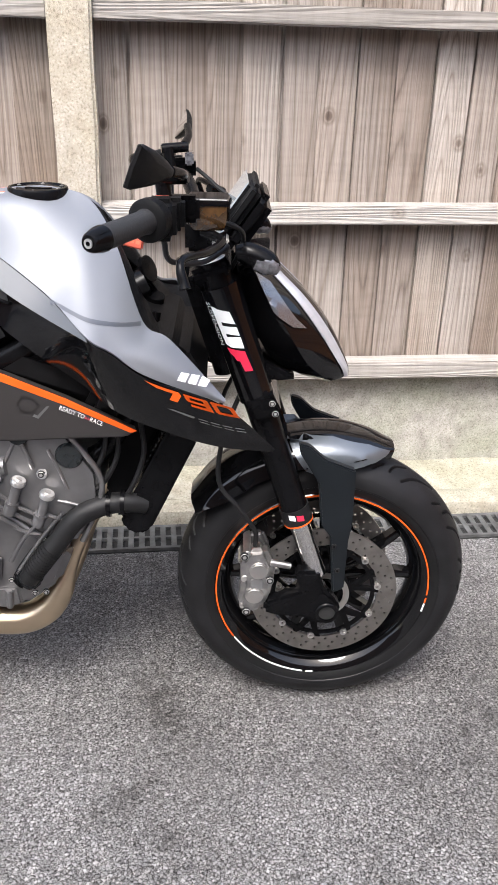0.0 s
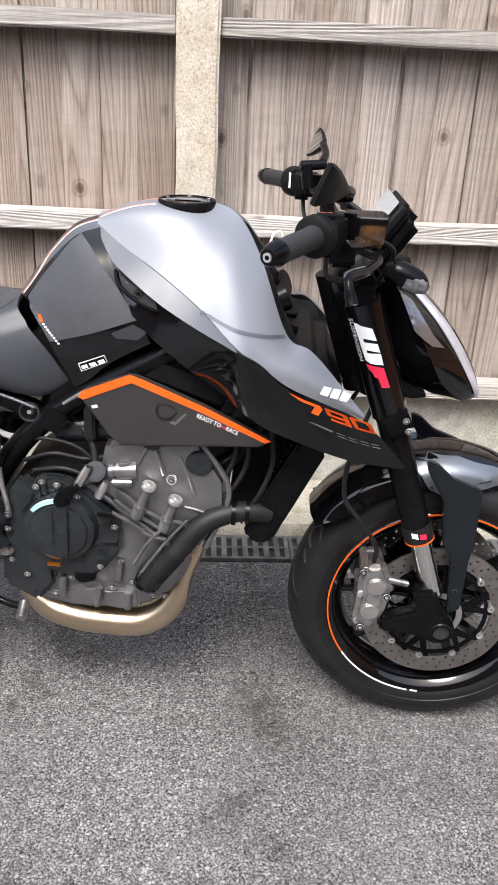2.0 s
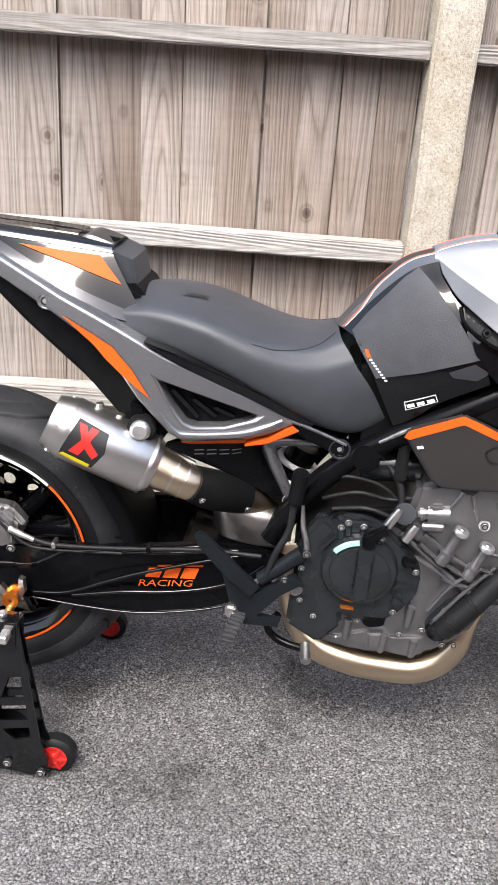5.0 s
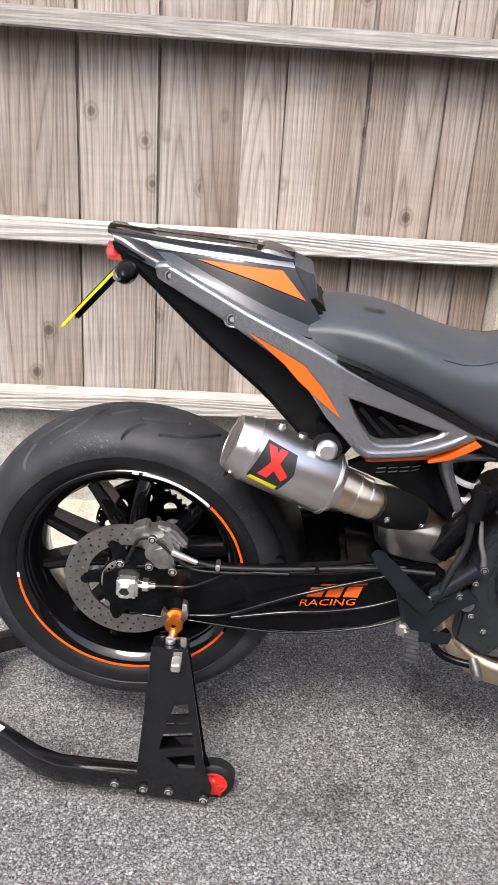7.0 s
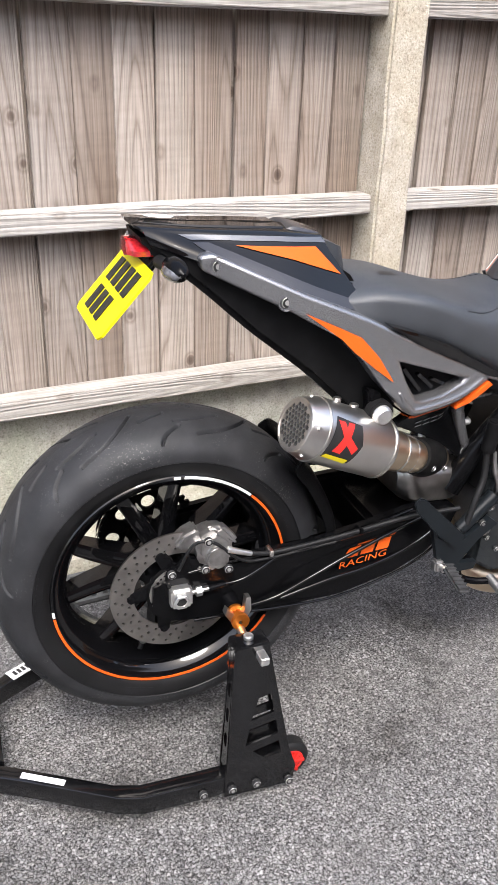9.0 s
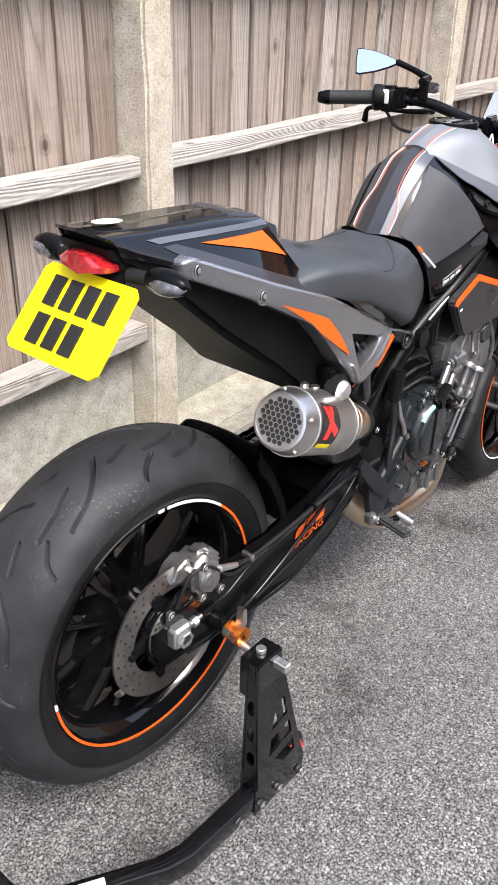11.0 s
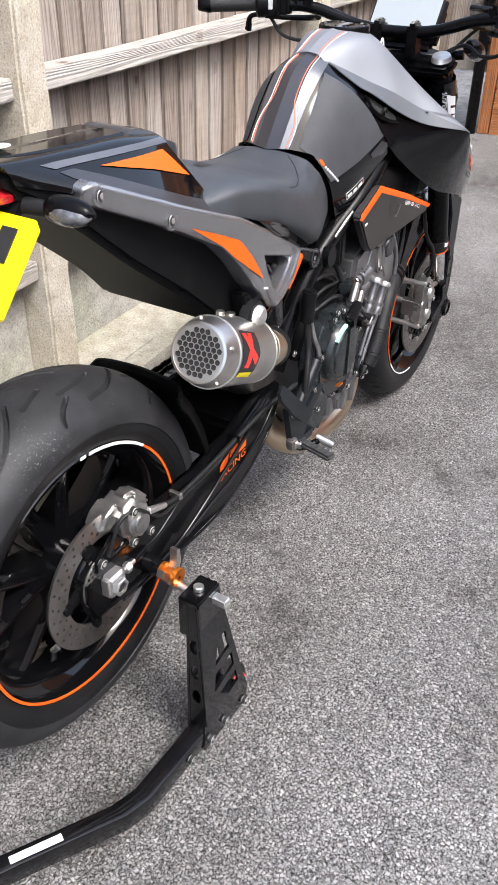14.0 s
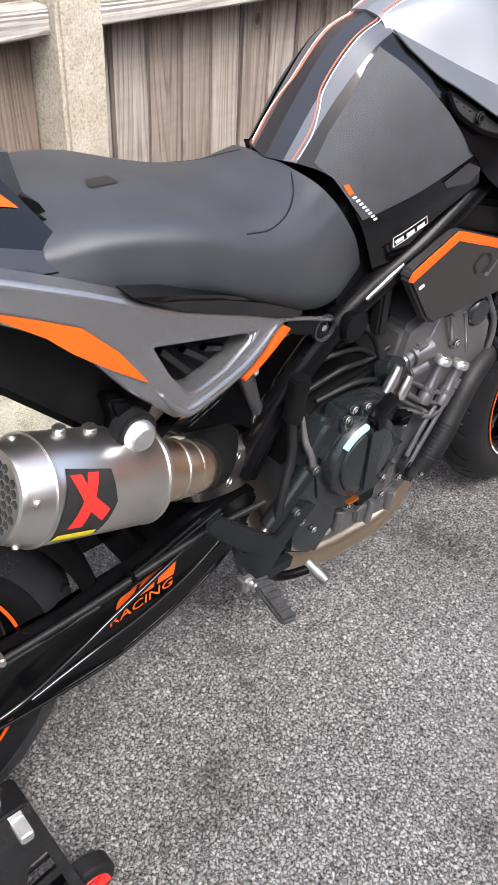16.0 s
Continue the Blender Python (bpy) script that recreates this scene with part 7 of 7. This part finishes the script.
    gl.faces.new([gl.verts.new(tip_in + across * (0.5 + (a - 0.5) * 0.93) + rise * b * 0.92 - ahead * 0.0028) for a, b in face])
    bmesh.ops.recalc_face_normals(gl, faces=gl.faces)
    part("mirror_glass", gl, MIRROR, mir, "mirror glass reflecting pale sky")
    if s < 0:
        cup = Vector((1.242, -0.195, 1.080))
        part("fluid_cup", loft([[(cup.x + a * k, cup.y + b * k, cup.z + h) for a, b in ((-0.022, -0.024), (0.022, -0.024), (0.026, 0), (0.022, 0.024), (-0.022, 0.024), (-0.026, 0))] for k, h in ((0.95, -0.026), (1.2, -0.016), (1.25, 0.010))], 2), AMBER, hb, "amber brake fluid cup")
        part("cup_lid", loft([[(cup.x + a * k, cup.y + b * k, cup.z + h) for a, b in ((-0.024, -0.026), (0.024, -0.026), (0.028, 0), (0.024, 0.026), (-0.024, 0.026), (-0.028, 0))] for k, h in ((1.22, 0.0105), (1.22, 0.018), (1.12, 0.021))], 2), GLOSS, hb, "black cup lid")
        part("start_button", moved(box(-0.012, 0.012, -0.010, 0.010, 0.0, 0.008, 0.003), Matrix.Translation(sw + d * 0.03 + Vector((-0.006, 0, 0.016)))), TAG, hb, "red switch")
    else:
        part("remote_screen", moved(box(-0.008, 0.008, -0.020, 0.020, -0.012, 0.012, 0.003), Matrix.Translation(sw + d * 0.105 + Vector((0.0, 0, 0.022)))), SMOKE, hb, "small gauge")
        part("mode_buttons", moved(box(-0.026, -0.022, -0.014, 0.014, -0.012, 0.020, 0.002), Matrix.Translation(sw + d * 0.01)), WHITE, hb, "white-marked buttons")
    part("control_cable", tube([sw + Vector((0.01, 0, -0.03)), sw + d * 0.04 + Vector((0.0, 0, -0.070)), sw + d * 0.10 + Vector((0.02, 0, -0.085)), sw + d * 0.16 + Vector((0.03, 0, -0.075)), Vector((1.25, s * 0.07, 0.975))], 0.0042, 8), RUBBER, hb, "black control cable")
    part("control_cable", tube([sw + d * 0.07 + Vector((0.03, 0, 0)), sw + d * 0.11 + Vector((0.045, 0, -0.025)), sw + d * 0.16 + Vector((0.055, 0, -0.060)), Vector((1.27, s * 0.06, 0.94))], 0.004, 8), RUBBER, hb, "black control cable")
    part("bar_clamp", box(1.200, 1.245, s * 0.03, s * 0.055, 0.985, 1.056, 0.006), SATIN, hb, "black bar clamp")
    bolts("bolt", [(1.212, s * 0.0425, 1.056), (1.234, s * 0.0425, 1.056)], 0.006, 0.004, ALU, hb, (0, 0, 1))
    # front indicator
    ib = part("front_indicator", tube([(1.30, s * 0.10, 0.985), (1.305, s * 0.135, 0.990)], [0.010, 0.011], 14, 1, False), SATIN, bike, "black front indicator with a smoked lens")
    part("body", tube([(1.285, s * 0.150, 1.008), (1.305, s * 0.152, 1.006), (1.335, s * 0.156, 0.994), (1.350, s * 0.158, 0.984)], [0.012, 0.019, 0.018, 0.010], 20), SATIN, ib)
    part("lens", tube([(1.318, s * 0.155, 0.998), (1.338, s * 0.157, 0.990), (1.353, s * 0.158, 0.981)], [0.0185, 0.0178, 0.008], 20), SMOKE, ib, "smoked indicator lens")
key = part("key_tag", moved(box(-0.019, 0.019, -0.0030, 0.0030, -0.017, 0.017, 0.003), pose(1.110, -0.020, 0.999, 0, 10, -12)), TAG, bike, "orange-red fabric key tag")
part("tag_loop", tube([(1.098, -0.018, 1.014), (1.104, -0.016, 1.030), (1.116, -0.014, 1.034), (1.120, -0.017, 1.014)], 0.0018, 8), WHITE, key, "pale cord loop of the tag")
part("tag_letters", moved(flat(*[[(-0.014 + 0.010 * k, 0.003 - 0.011 * r), (-0.007 + 0.010 * k, 0.003 - 0.011 * r), (-0.007 + 0.010 * k, 0.009 - 0.011 * r), (-0.014 + 0.010 * k, 0.009 - 0.011 * r)] for k in range(3) for r in (0, 1)]), pose(1.110, -0.020, 0.999, 0, 10, -12) @ Matrix.Translation((0, -0.0034, 0))), PINSTRIPE, key, "faint stitched lettering")

# tail lamp, number plate, rear indicators
part("tail_lamp", loft([[(x, y, z) for y, z in ((-w, 0.991), (-w * 1.04, 0.999), (-w * 0.6, 1.009), (0, 1.013), (w * 0.6, 1.009), (w * 1.04, 0.999), (w, 0.991), (0, 0.984))] for x, w in ((-0.005, 0.048), (-0.034, 0.046), (-0.046, 0.040), (-0.052, 0.028))], 3), REDGLASS, bike, "red faceted tail lamp under the tail")
part("lamp_housing", box(-0.022, 0.06, -0.050, 0.050, 0.970, 1.025, 0.012), PLASTIC, bike)
for s in (-1, 1):
    st = part("rear_indicator", tube([(-0.01, s * 0.055, 0.985), (-0.004, s * 0.092, 0.984)], [0.011, 0.010], 14, 1, False), RUBBER, bike, "black rear indicator with a smoked lens")
    part("body", tube([(0.004, s * 0.082, 0.985), (-0.001, s * 0.095, 0.986), (-0.002, s * 0.120, 0.987), (0.0, s * 0.142, 0.987), (0.002, s * 0.152, 0.987)], [0.009, 0.0165, 0.018, 0.012, 0.003], 20), SATIN, st)
    part("lens", tube([(-0.008, s * 0.096, 0.985), (-0.009, s * 0.118, 0.985), (-0.006, s * 0.138, 0.985), (-0.001, s * 0.150, 0.986)], [0.010, 0.0135, 0.010, 0.003], 18), SMOKE, st, "smoked indicator lens")
tilt = pose(-0.073, -0.006, 0.929, 0, 42, 0)
npl = part("number_plate", moved(loft([[(x, -0.092 * a + (0.010 * (1 if a > 0 else -1) * b), (0.066 * c) - (0.010 * (1 if c > 0 else -1) * (1 - b))) for a, c, b in ((1, -1, 0), (1, 1, 0), (1, 1, 1), (-1, 1, 1), (-1, 1, 0), (-1, -1, 0), (-1, -1, 1), (1, -1, 1))] for x in (-0.002, 0.002)], 1), tilt), YELLOW, bike, "yellow rear number plate")
for row, z0 in ((0, 0.006), (1, -0.050)):
    for k in range(4 if row == 0 else 3):
        w = 0.024
        y0 = 0.062 - k * 0.034 - (0.004 if row else 0)
        part("dark_bar", moved(box(-0.0042, -0.0022, y0 - w, y0, z0, z0 + 0.044), tilt), INK, npl, "plain dark bar")
part("plate_hanger", moved(box(0.002, 0.012, -0.05, 0.05, -0.05, 0.10, 0.004), tilt), PLASTIC, bike)

# footrests, rear brake, silencer bracket
part("heel_guard", hull([(0.438, 0.536), (0.447, 0.546), (0.459, 0.543), (0.474, 0.529), (0.563, 0.443), (0.546, 0.416), (0.500, 0.455), (0.447, 0.515)], -0.158, -0.165, 0.002), STAY, bike, "flat black heel guard")
part("footrest_hanger", plate([(0.490, 0.470), (0.500, 0.468), (0.505, 0.445), (0.548, 0.420), (0.62, 0.470), (0.640, 0.455), (0.60, 0.425), (0.560, 0.375), (0.605, 0.372), (0.600, 0.356), (0.530, 0.356), (0.510, 0.395)], [], -0.145, -0.158), STAY, bike, "black footrest hanger with heel guard")
part("footrest", rod((0.519, -0.148, 0.382), (0.519, -0.176, 0.381), 0.008, 0.008, 14, 0.001), STEEL, bike, "folding footrest")
part("footrest_rubber", moved(box(-0.013, 0.013, -0.041, 0.041, -0.0055, 0.0055, 0.004), pose(0.523, -0.205, 0.380, 4, 6, -8)), WORNRUBBER, bike, "ribbed rubber footrest")
for k in range(7):
    part("tread_bar", moved(box(-0.012, 0.012, -0.0022, 0.0022, 0.005, 0.0078, 0.0008), pose(0.523, -0.205, 0.380, 4, 6, -8) @ Matrix.Translation((0, -0.0345 + 0.0115 * k, 0))), WORNRUBBER, bike)
part("footrest_pivot", box(0.502, 0.522, -0.168, -0.148, 0.370, 0.396, 0.004), CALIPER, bike)
part("brake_pedal", tube([(0.60, -0.140, 0.372), (0.582, -0.135, 0.345), (0.592, -0.133, 0.320), (0.62, -0.140, 0.309), (0.656, -0.150, 0.308)], 0.0075, 12), SATIN, bike, "black rear brake pedal")
part("pedal_tip", rod((0.656, -0.142, 0.313), (0.660, -0.182, 0.303), 0.0100, None, 16, 0.002), CALIPER, bike, "knurled aluminium pedal tip")
part("master_cylinder", rod((0.560, -0.143, 0.446), (0.634, -0.139, 0.509), 0.0135, 0.0150, 20, 0.002), STAY, bike, "rear brake master cylinder")
part("pushrod", rod((0.530, -0.145, 0.421), (0.560, -0.143, 0.446), 0.005, None, 10), STEEL, bike)
part("reservoir", rod((0.610, -0.125, 0.60), (0.618, -0.125, 0.665), 0.0135, 0.0150, 24, 0.003), PLASTIC, bike, "black rear brake fluid reservoir")
part("reservoir_hose", tube([(0.61, -0.125, 0.60), (0.605, -0.135, 0.55), (0.585, -0.145, 0.505), (0.572, -0.150, 0.46)], 0.0065, 10), RUBBER, bike)
part("banjo_hose", tube([(0.641, -0.143, 0.512), (0.638, -0.140, 0.535), (0.630, -0.134, 0.560), (0.626, -0.128, 0.600)], [0.006, 0.0055, 0.005, 0.003], 10), CALIPER, bike)
bolts("bolt", [(0.641, -0.144, 0.514), (0.606, -0.150, 0.458)], 0.0075, 0.008, CALIPER, bike)
br = part("silencer_bracket", hull([(0.318, 0.775), (0.345, 0.768), (0.352, 0.73), (0.362, 0.715), (0.335, 0.69), (0.318, 0.705), (0.326, 0.74)], -0.158, -0.130, 0.004), SATIN, bike, "black silencer bracket")
part("peg_mount", rod((0.341, -0.15, 0.733), (0.341, -0.172, 0.733), 0.024, None, 28, 0.003), RUBBER, br)
part("peg_cap", lathe([(0.0, -0.184), (0.012, -0.183), (0.017, -0.178), (0.018, -0.170)], (0.341, 0, 0.733), 28), ALU, br, "bright round mounting cap")
part("muffler_bolt", rod((0.30, -0.146, 0.735), (0.301, -0.146, 0.7475), 0.008, None, 12, 0.001), STEEL, muf)
part("muffler_bolt", rod((0.265, -0.150, 0.752), (0.266, -0.150, 0.7655), 0.007, None, 12, 0.001), STEEL, muf)
part("retaining_spring", tube([(0.37, -0.13, 0.685), (0.40, -0.125, 0.672), (0.43, -0.128, 0.660)], 0.0045, 8), STEEL, bike)
# silencer label: dark square, red zigzag, yellow strip
part("silencer_label", on_side(flat([(0.245, 0.7542), (0.2935, 0.7287), (0.2892, 0.6993), (0.2639, 0.6687), (0.2103, 0.6947), (0.2381, 0.7179)]), muf, -1, 0.001, 0.008), INK, muf, "black label with a red zigzag mark and yellow strip")
part("label_mark", on_side(flat([(0.246, 0.749), (0.259, 0.743), (0.2605, 0.7335), (0.266, 0.7405), (0.278, 0.735), (0.2655, 0.719), (0.279, 0.697), (0.268, 0.688), (0.2565, 0.7075), (0.245, 0.694), (0.229, 0.702), (0.2515, 0.7225)]), muf, -1, 0.0018, 0.008), RED, muf, "red jagged mark")
part("label_strip", on_side(flat([(0.2191, 0.6986), (0.2633, 0.6772), (0.2581, 0.6696), (0.2115, 0.694)]), muf, -1, 0.0018, 0.008), YELLOW, muf, "yellow strip")

# rear caliper and brake line
rc = part("rear_caliper", hull([(0.032, 0.515), (0.072, 0.527), (0.098, 0.505), (0.10, 0.455), (0.072, 0.436), (0.042, 0.452), (0.03, 0.48)], -0.128, -0.072, 0.010), CALIPER, bike, "bare aluminium rear brake caliper")
part("piston_cap", rod((0.066, -0.124, 0.478), (0.066, -0.136, 0.478), 0.022, 0.020, 24, 0.003), CALIPER, rc)
part("caliper_bridge", hull([(0.05, 0.53), (0.085, 0.525), (0.115, 0.49), (0.105, 0.48), (0.075, 0.51)], -0.115, -0.085, 0.006), CALIPER, rc)
part("caliper_foot", hull([(-0.025, 0.405), (-0.02, 0.45), (0.02, 0.475), (0.05, 0.46), (0.06, 0.43), (0.02, 0.43)], -0.112, -0.104, 0.003), SATIN, bike)
bolts("bolt", [(0.05, -0.128, 0.512), (0.088, -0.128, 0.448), (-0.012, -0.112, 0.445), (0.045, -0.128, 0.455)], 0.008, 0.008, ALU, rc)
part("pad_bracket", hull([(-0.004, 0.498), (0.010, 0.517), (0.036, 0.528), (0.046, 0.508), (0.030, 0.492), (0.012, 0.486)], -0.112, -0.076, 0.004), CALIPER, rc)
part("slide_pin", rod((0.036, -0.104, 0.448), (0.052, -0.104, 0.432), 0.0095, 0.008, 16, 0.002), ALU, rc)
part("hose_banjo", rod((0.085, -0.130, 0.488), (0.132, -0.129, 0.469), 0.0065, 0.005, 14, 0.001), ALU, rc, "bare metal hose fitting")
part("rear_brake_hose", tube([(0.125, -0.1285, 0.4715), (0.135, -0.128, 0.468), (0.18, -0.128, 0.462), (0.30, -0.128, 0.470), (0.45, -0.130, 0.487), (0.56, -0.135, 0.49)], 0.0046, 10), RUBBER, bike, "black braided rear brake line")
part("sensor_wire", tube([(0.0, -0.118, 0.452), (0.025, -0.125, 0.505), (0.06, -0.133, 0.508), (0.11, -0.130, 0.462), (0.16, -0.126, 0.450), (0.30, -0.128, 0.460)], 0.003, 8), RUBBER, bike)
for x, z in ((0.17, 0.463), (0.35, 0.475)):
    part("hose_clip", box(x - 0.004, x + 0.004, -0.135, -0.110, z - 0.0065, z + 0.0065, 0.002), SATIN if x > 0.3 else STEEL, arm_r)
# swingarm badge: solid blocks and the word below
X0, Z0 = 0.338, 0.396
part("arm_badge", on_side(flat(*[[(X0 + 0.034 * k, Z0 + 0.002 * k), (X0 + 0.028 + 0.034 * k, Z0 + 0.001 + 0.002 * k), (X0 + 0.036 + 0.034 * k, Z0 + 0.024 + 0.002 * k), (X0 + 0.008 + 0.034 * k, Z0 + 0.022 + 0.002 * k)] for k in range(3)], [(X0 + 0.024, Z0 + 0.0265), (X0 + 0.110, Z0 + 0.0315), (X0 + 0.112, Z0 + 0.0375), (X0 + 0.026, Z0 + 0.0325)]), arm_r, -1, 0.0016, 0.02), ORANGE, arm_r, "orange slanted block badge")
part("arm_letters", on_side(words("RACING", 0.324, 0.376, 0.0185, 5, 0.2, 1.55), arm_r, -1, 0.0016, 0.02), ORANGE, arm_r, "orange letters RACING")
# hugger behind the seat stays
part("rear_hugger", sheet([[(RA[0] + r * math.cos(radians(a)), y, RA[2] + r * math.sin(radians(a))) for a, r in ((43, 0.338 - dr), (40, 0.330 - dr), (32, 0.330 - dr), (18, 0.332 - dr), (5, 0.336 - dr))] for y, dr in ((-0.098, 0.030), (-0.095, 0.018), (-0.086, 0.006), (-0.055, 0.0), (0.0, -0.003), (0.055, 0.0), (0.086, 0.006), (0.095, 0.018), (0.098, 0.030))], 0.005, 4), PLASTIC, bike, "black inner rear mudguard")
# cables and pipework over the engine
for pts, r in (([(0.66, -0.09, 0.60), (0.72, -0.105, 0.625), (0.78, -0.10, 0.615), (0.84, -0.11, 0.635)], 0.0042), ([(0.65, -0.08, 0.63), (0.70, -0.10, 0.652), (0.76, -0.10, 0.640), (0.81, -0.10, 0.600)], 0.0038), ([(0.68, -0.10, 0.585), (0.74, -0.115, 0.600), (0.79, -0.115, 0.585)], 0.0045), ([(0.75, -0.07, 0.69), (0.79, -0.095, 0.65), (0.80, -0.11, 0.61)], 0.0070), ([(0.62, -0.06, 0.58), (0.66, -0.08, 0.62), (0.70, -0.07, 0.66)], 0.0055)):
    part("engine_cable", tube(pts, r, 10), RUBBER, bike, "black engine cable")
part("throttle_body", rod((0.72, -0.06, 0.66), (0.83, -0.06, 0.67), 0.030, None, 24, 0.004), CASTDARK, bike)
part("coil_pack", box(0.78, 0.80, -0.11, -0.09, 0.655, 0.745, 0.004), RUBBER, bike)

# ---- rear paddock stand ----
stand = thing("paddock_stand", "black steel rear paddock stand with red wheels holding the motorcycle", "paddock stand", BIKE)
for s in (-1, 1):
    rings = []
    wide = 1 if s < 0 else 0
    for x, y, z in ((0.175, 0.238, 0.050), (0.0, 0.238, 0.052), (-0.105, 0.236, 0.054), (-0.150, 0.214 + 0.009 * wide, 0.056), (-0.30, 0.125 + 0.015 * wide, 0.064), (-0.385, 0.074 + 0.018 * wide, 0.062), (-0.62, 0.060 + 0.010 * wide, 0.060)):
        k = 0.0205
        rings.append([(x, s * (y + a * 0.016), z + b * k) for a, b in ((-0.86, -1), (0.86, -1), (0.96, -0.97), (1, -0.89), (1, 0.89), (0.96, 0.97), (0.86, 1), (-0.86, 1), (-0.96, 0.97), (-1, 0.89), (-1, -0.89), (-0.96, -0.97))])
    part("arm", loft(rings, 1), STANDBLACK, stand, "bent black box-section arm")
    wins = [[(0.112, 0.235), (0.136, 0.240), (0.142, 0.198), (0.098, 0.190)], [(0.094, 0.172), (0.146, 0.180), (0.150, 0.148), (0.086, 0.138)], [(0.100, 0.122), (0.152, 0.132), (0.156, 0.104), (0.124, 0.100)]]
    outl = [(0.046, 0.026), (0.182, 0.018), (0.188, 0.060), (0.172, 0.110), (0.146, 0.262), (0.131, 0.352), (0.066, 0.352), (0.060, 0.262), (0.048, 0.110)]
    lean = lambda x, z, s=s: -s * 0.11 * max(0, z - 0.1)
    up = part("side_plate", plate(outl, wins, s * 0.252, s * 0.257, lean), STANDBLACK, stand, "cut-out black upright plate")
    part("back_plate", plate(outl, wins[:2], s * 0.221, s * 0.225, lambda x, z, s=s: -s * 0.04 * max(0, z - 0.1)), STANDBLACK, stand)
    part("post_top", box(0.066, 0.131, s * 0.195, s * 0.236, 0.27, 0.353, 0.003), STANDBLACK, stand)
    back = plate([(0.222, 0.088), (0.260, 0.088), (0.236, 0.345), (0.212, 0.345)], [[(0.2405 - 0.070 * (zc - 0.1) + 0.009 * math.cos(a), zc + 0.015 * math.sin(a)) for a in [2 * math.pi * j / 16 for j in range(16)]] for zc in (0.150, 0.205, 0.260)], 0, 0.004)
    for v in back.verts:
        v.co = (0.049 + 0.07 * (v.co.z - 0.1) + v.co.y, s * v.co.x, v.co.z)
    bmesh.ops.recalc_face_normals(back, faces=back.faces)
    part("upright_back", back, STANDBLACK, stand, "black back plate with three oval holes")
    bolts("bolt", [(0.174, s * 0.2575, 0.030), (0.108, s * 0.2575, 0.044), (0.060, s * 0.2575, 0.045), (0.005, s * 0.254, 0.048)], 0.0080, 0.008, ALU, stand, (0, s, 0))
    part("pinch_bolt", rod((0.098, s * 0.215, 0.352), (0.098, s * 0.215, 0.362), 0.009, None, 14, 0.002), ALU, stand)
    part("slide_end", box(0.105, 0.121, s * 0.232, s * 0.262, 0.325, 0.341, 0.002), ALU, stand, "bare steel slide end")
    part("hook", plate([(0.086, 0.350), (0.110, 0.350), (0.122, 0.372), (0.120, 0.400), (0.112, 0.402), (0.109, 0.372), (0.098, 0.360), (0.086, 0.372), (0.076, 0.384), (0.072, 0.372)], [], s * 0.150, s * 0.164), STEEL, stand, "steel bobbin hook")
    part("hook_stem", rod((0.098, s * 0.155, 0.346), (0.098, s * 0.205, 0.340), 0.008, None, 14), STEEL, stand)
    wh = part("wheel", lathe([(0.012, s * 0.200), (0.020, s * 0.196), (0.034, s * 0.198), (0.040, s * 0.203), (0.040, s * 0.224), (0.034, s * 0.230), (0.020, s * 0.232), (0.012, s * 0.228)], (0.190, 0, 0.041), 40), RUBBER, stand, "small black stand wheel")
    part("wheel_hub", lathe([(0.0, s * 0.236), (0.010, s * 0.236), (0.012, s * 0.231), (0.026, s * 0.2325), (0.027, s * 0.229)], (0.190, 0, 0.041), 40), RED, wh, "red wheel hub")
    part("wheel_hub", lathe([(0.0, s * 0.192), (0.010, s * 0.192), (0.012, s * 0.196), (0.026, s * 0.195), (0.027, s * 0.200)], (0.190, 0, 0.041), 40), RED, wh, "red wheel hub")
    for k in range(6):
        part("hub_spoke", spoke((0.190, 0, 0.041), 60 * k, 0.008, 0.027, 0.006, 0.005, s * 0.234, s * 0.234, 0.006), RED, wh)
    if s > 0:
        lay = Matrix.Translation((-0.253, 0.1530, 0.0825)) @ Matrix.Rotation(radians(30.7), 4, "Z") @ Matrix.Rotation(radians(2.5), 4, "Y")
        big = part("white_sticker", moved(box(-0.050, 0.050, -0.0145, 0.0145, -0.001, 0.001), lay), WHITE, stand, "white label with plain dark bars")
        for k in range(7):
            part("dark_bar", moved(box(-0.040 + 0.0105 * k, -0.0335 + 0.0105 * k, -0.007, 0.007, 0.0011, 0.0016), lay), INK, big, "plain dark bar")
    else:
        lay = Matrix.Translation((-0.268, -0.1595, 0.0833)) @ Matrix.Rotation(radians(-29), 4, "Z") @ Matrix.Rotation(radians(2.5), 4, "Y")
        part("white_sticker", moved(box(-0.041, 0.041, -0.006, 0.006, -0.001, 0.001), lay), WHITE, stand, "slim white label")
part("cross_plate", loft([[(x, -w, z), (x, w, z), (x, w, z + 0.034), (x, -w, z + 0.034)] for x, z, w in ((-0.330, 0.050, 0.096), (-0.395, 0.048, 0.062))], 1), STANDBLACK, stand, "black cross plate of the stand")
part("handle", tube([(-0.60, -0.16, 0.060), (-0.60, 0.0, 0.060), (-0.60, 0.16, 0.060)], 0.016, 14), STANDBLACK, stand, "black stand handle")
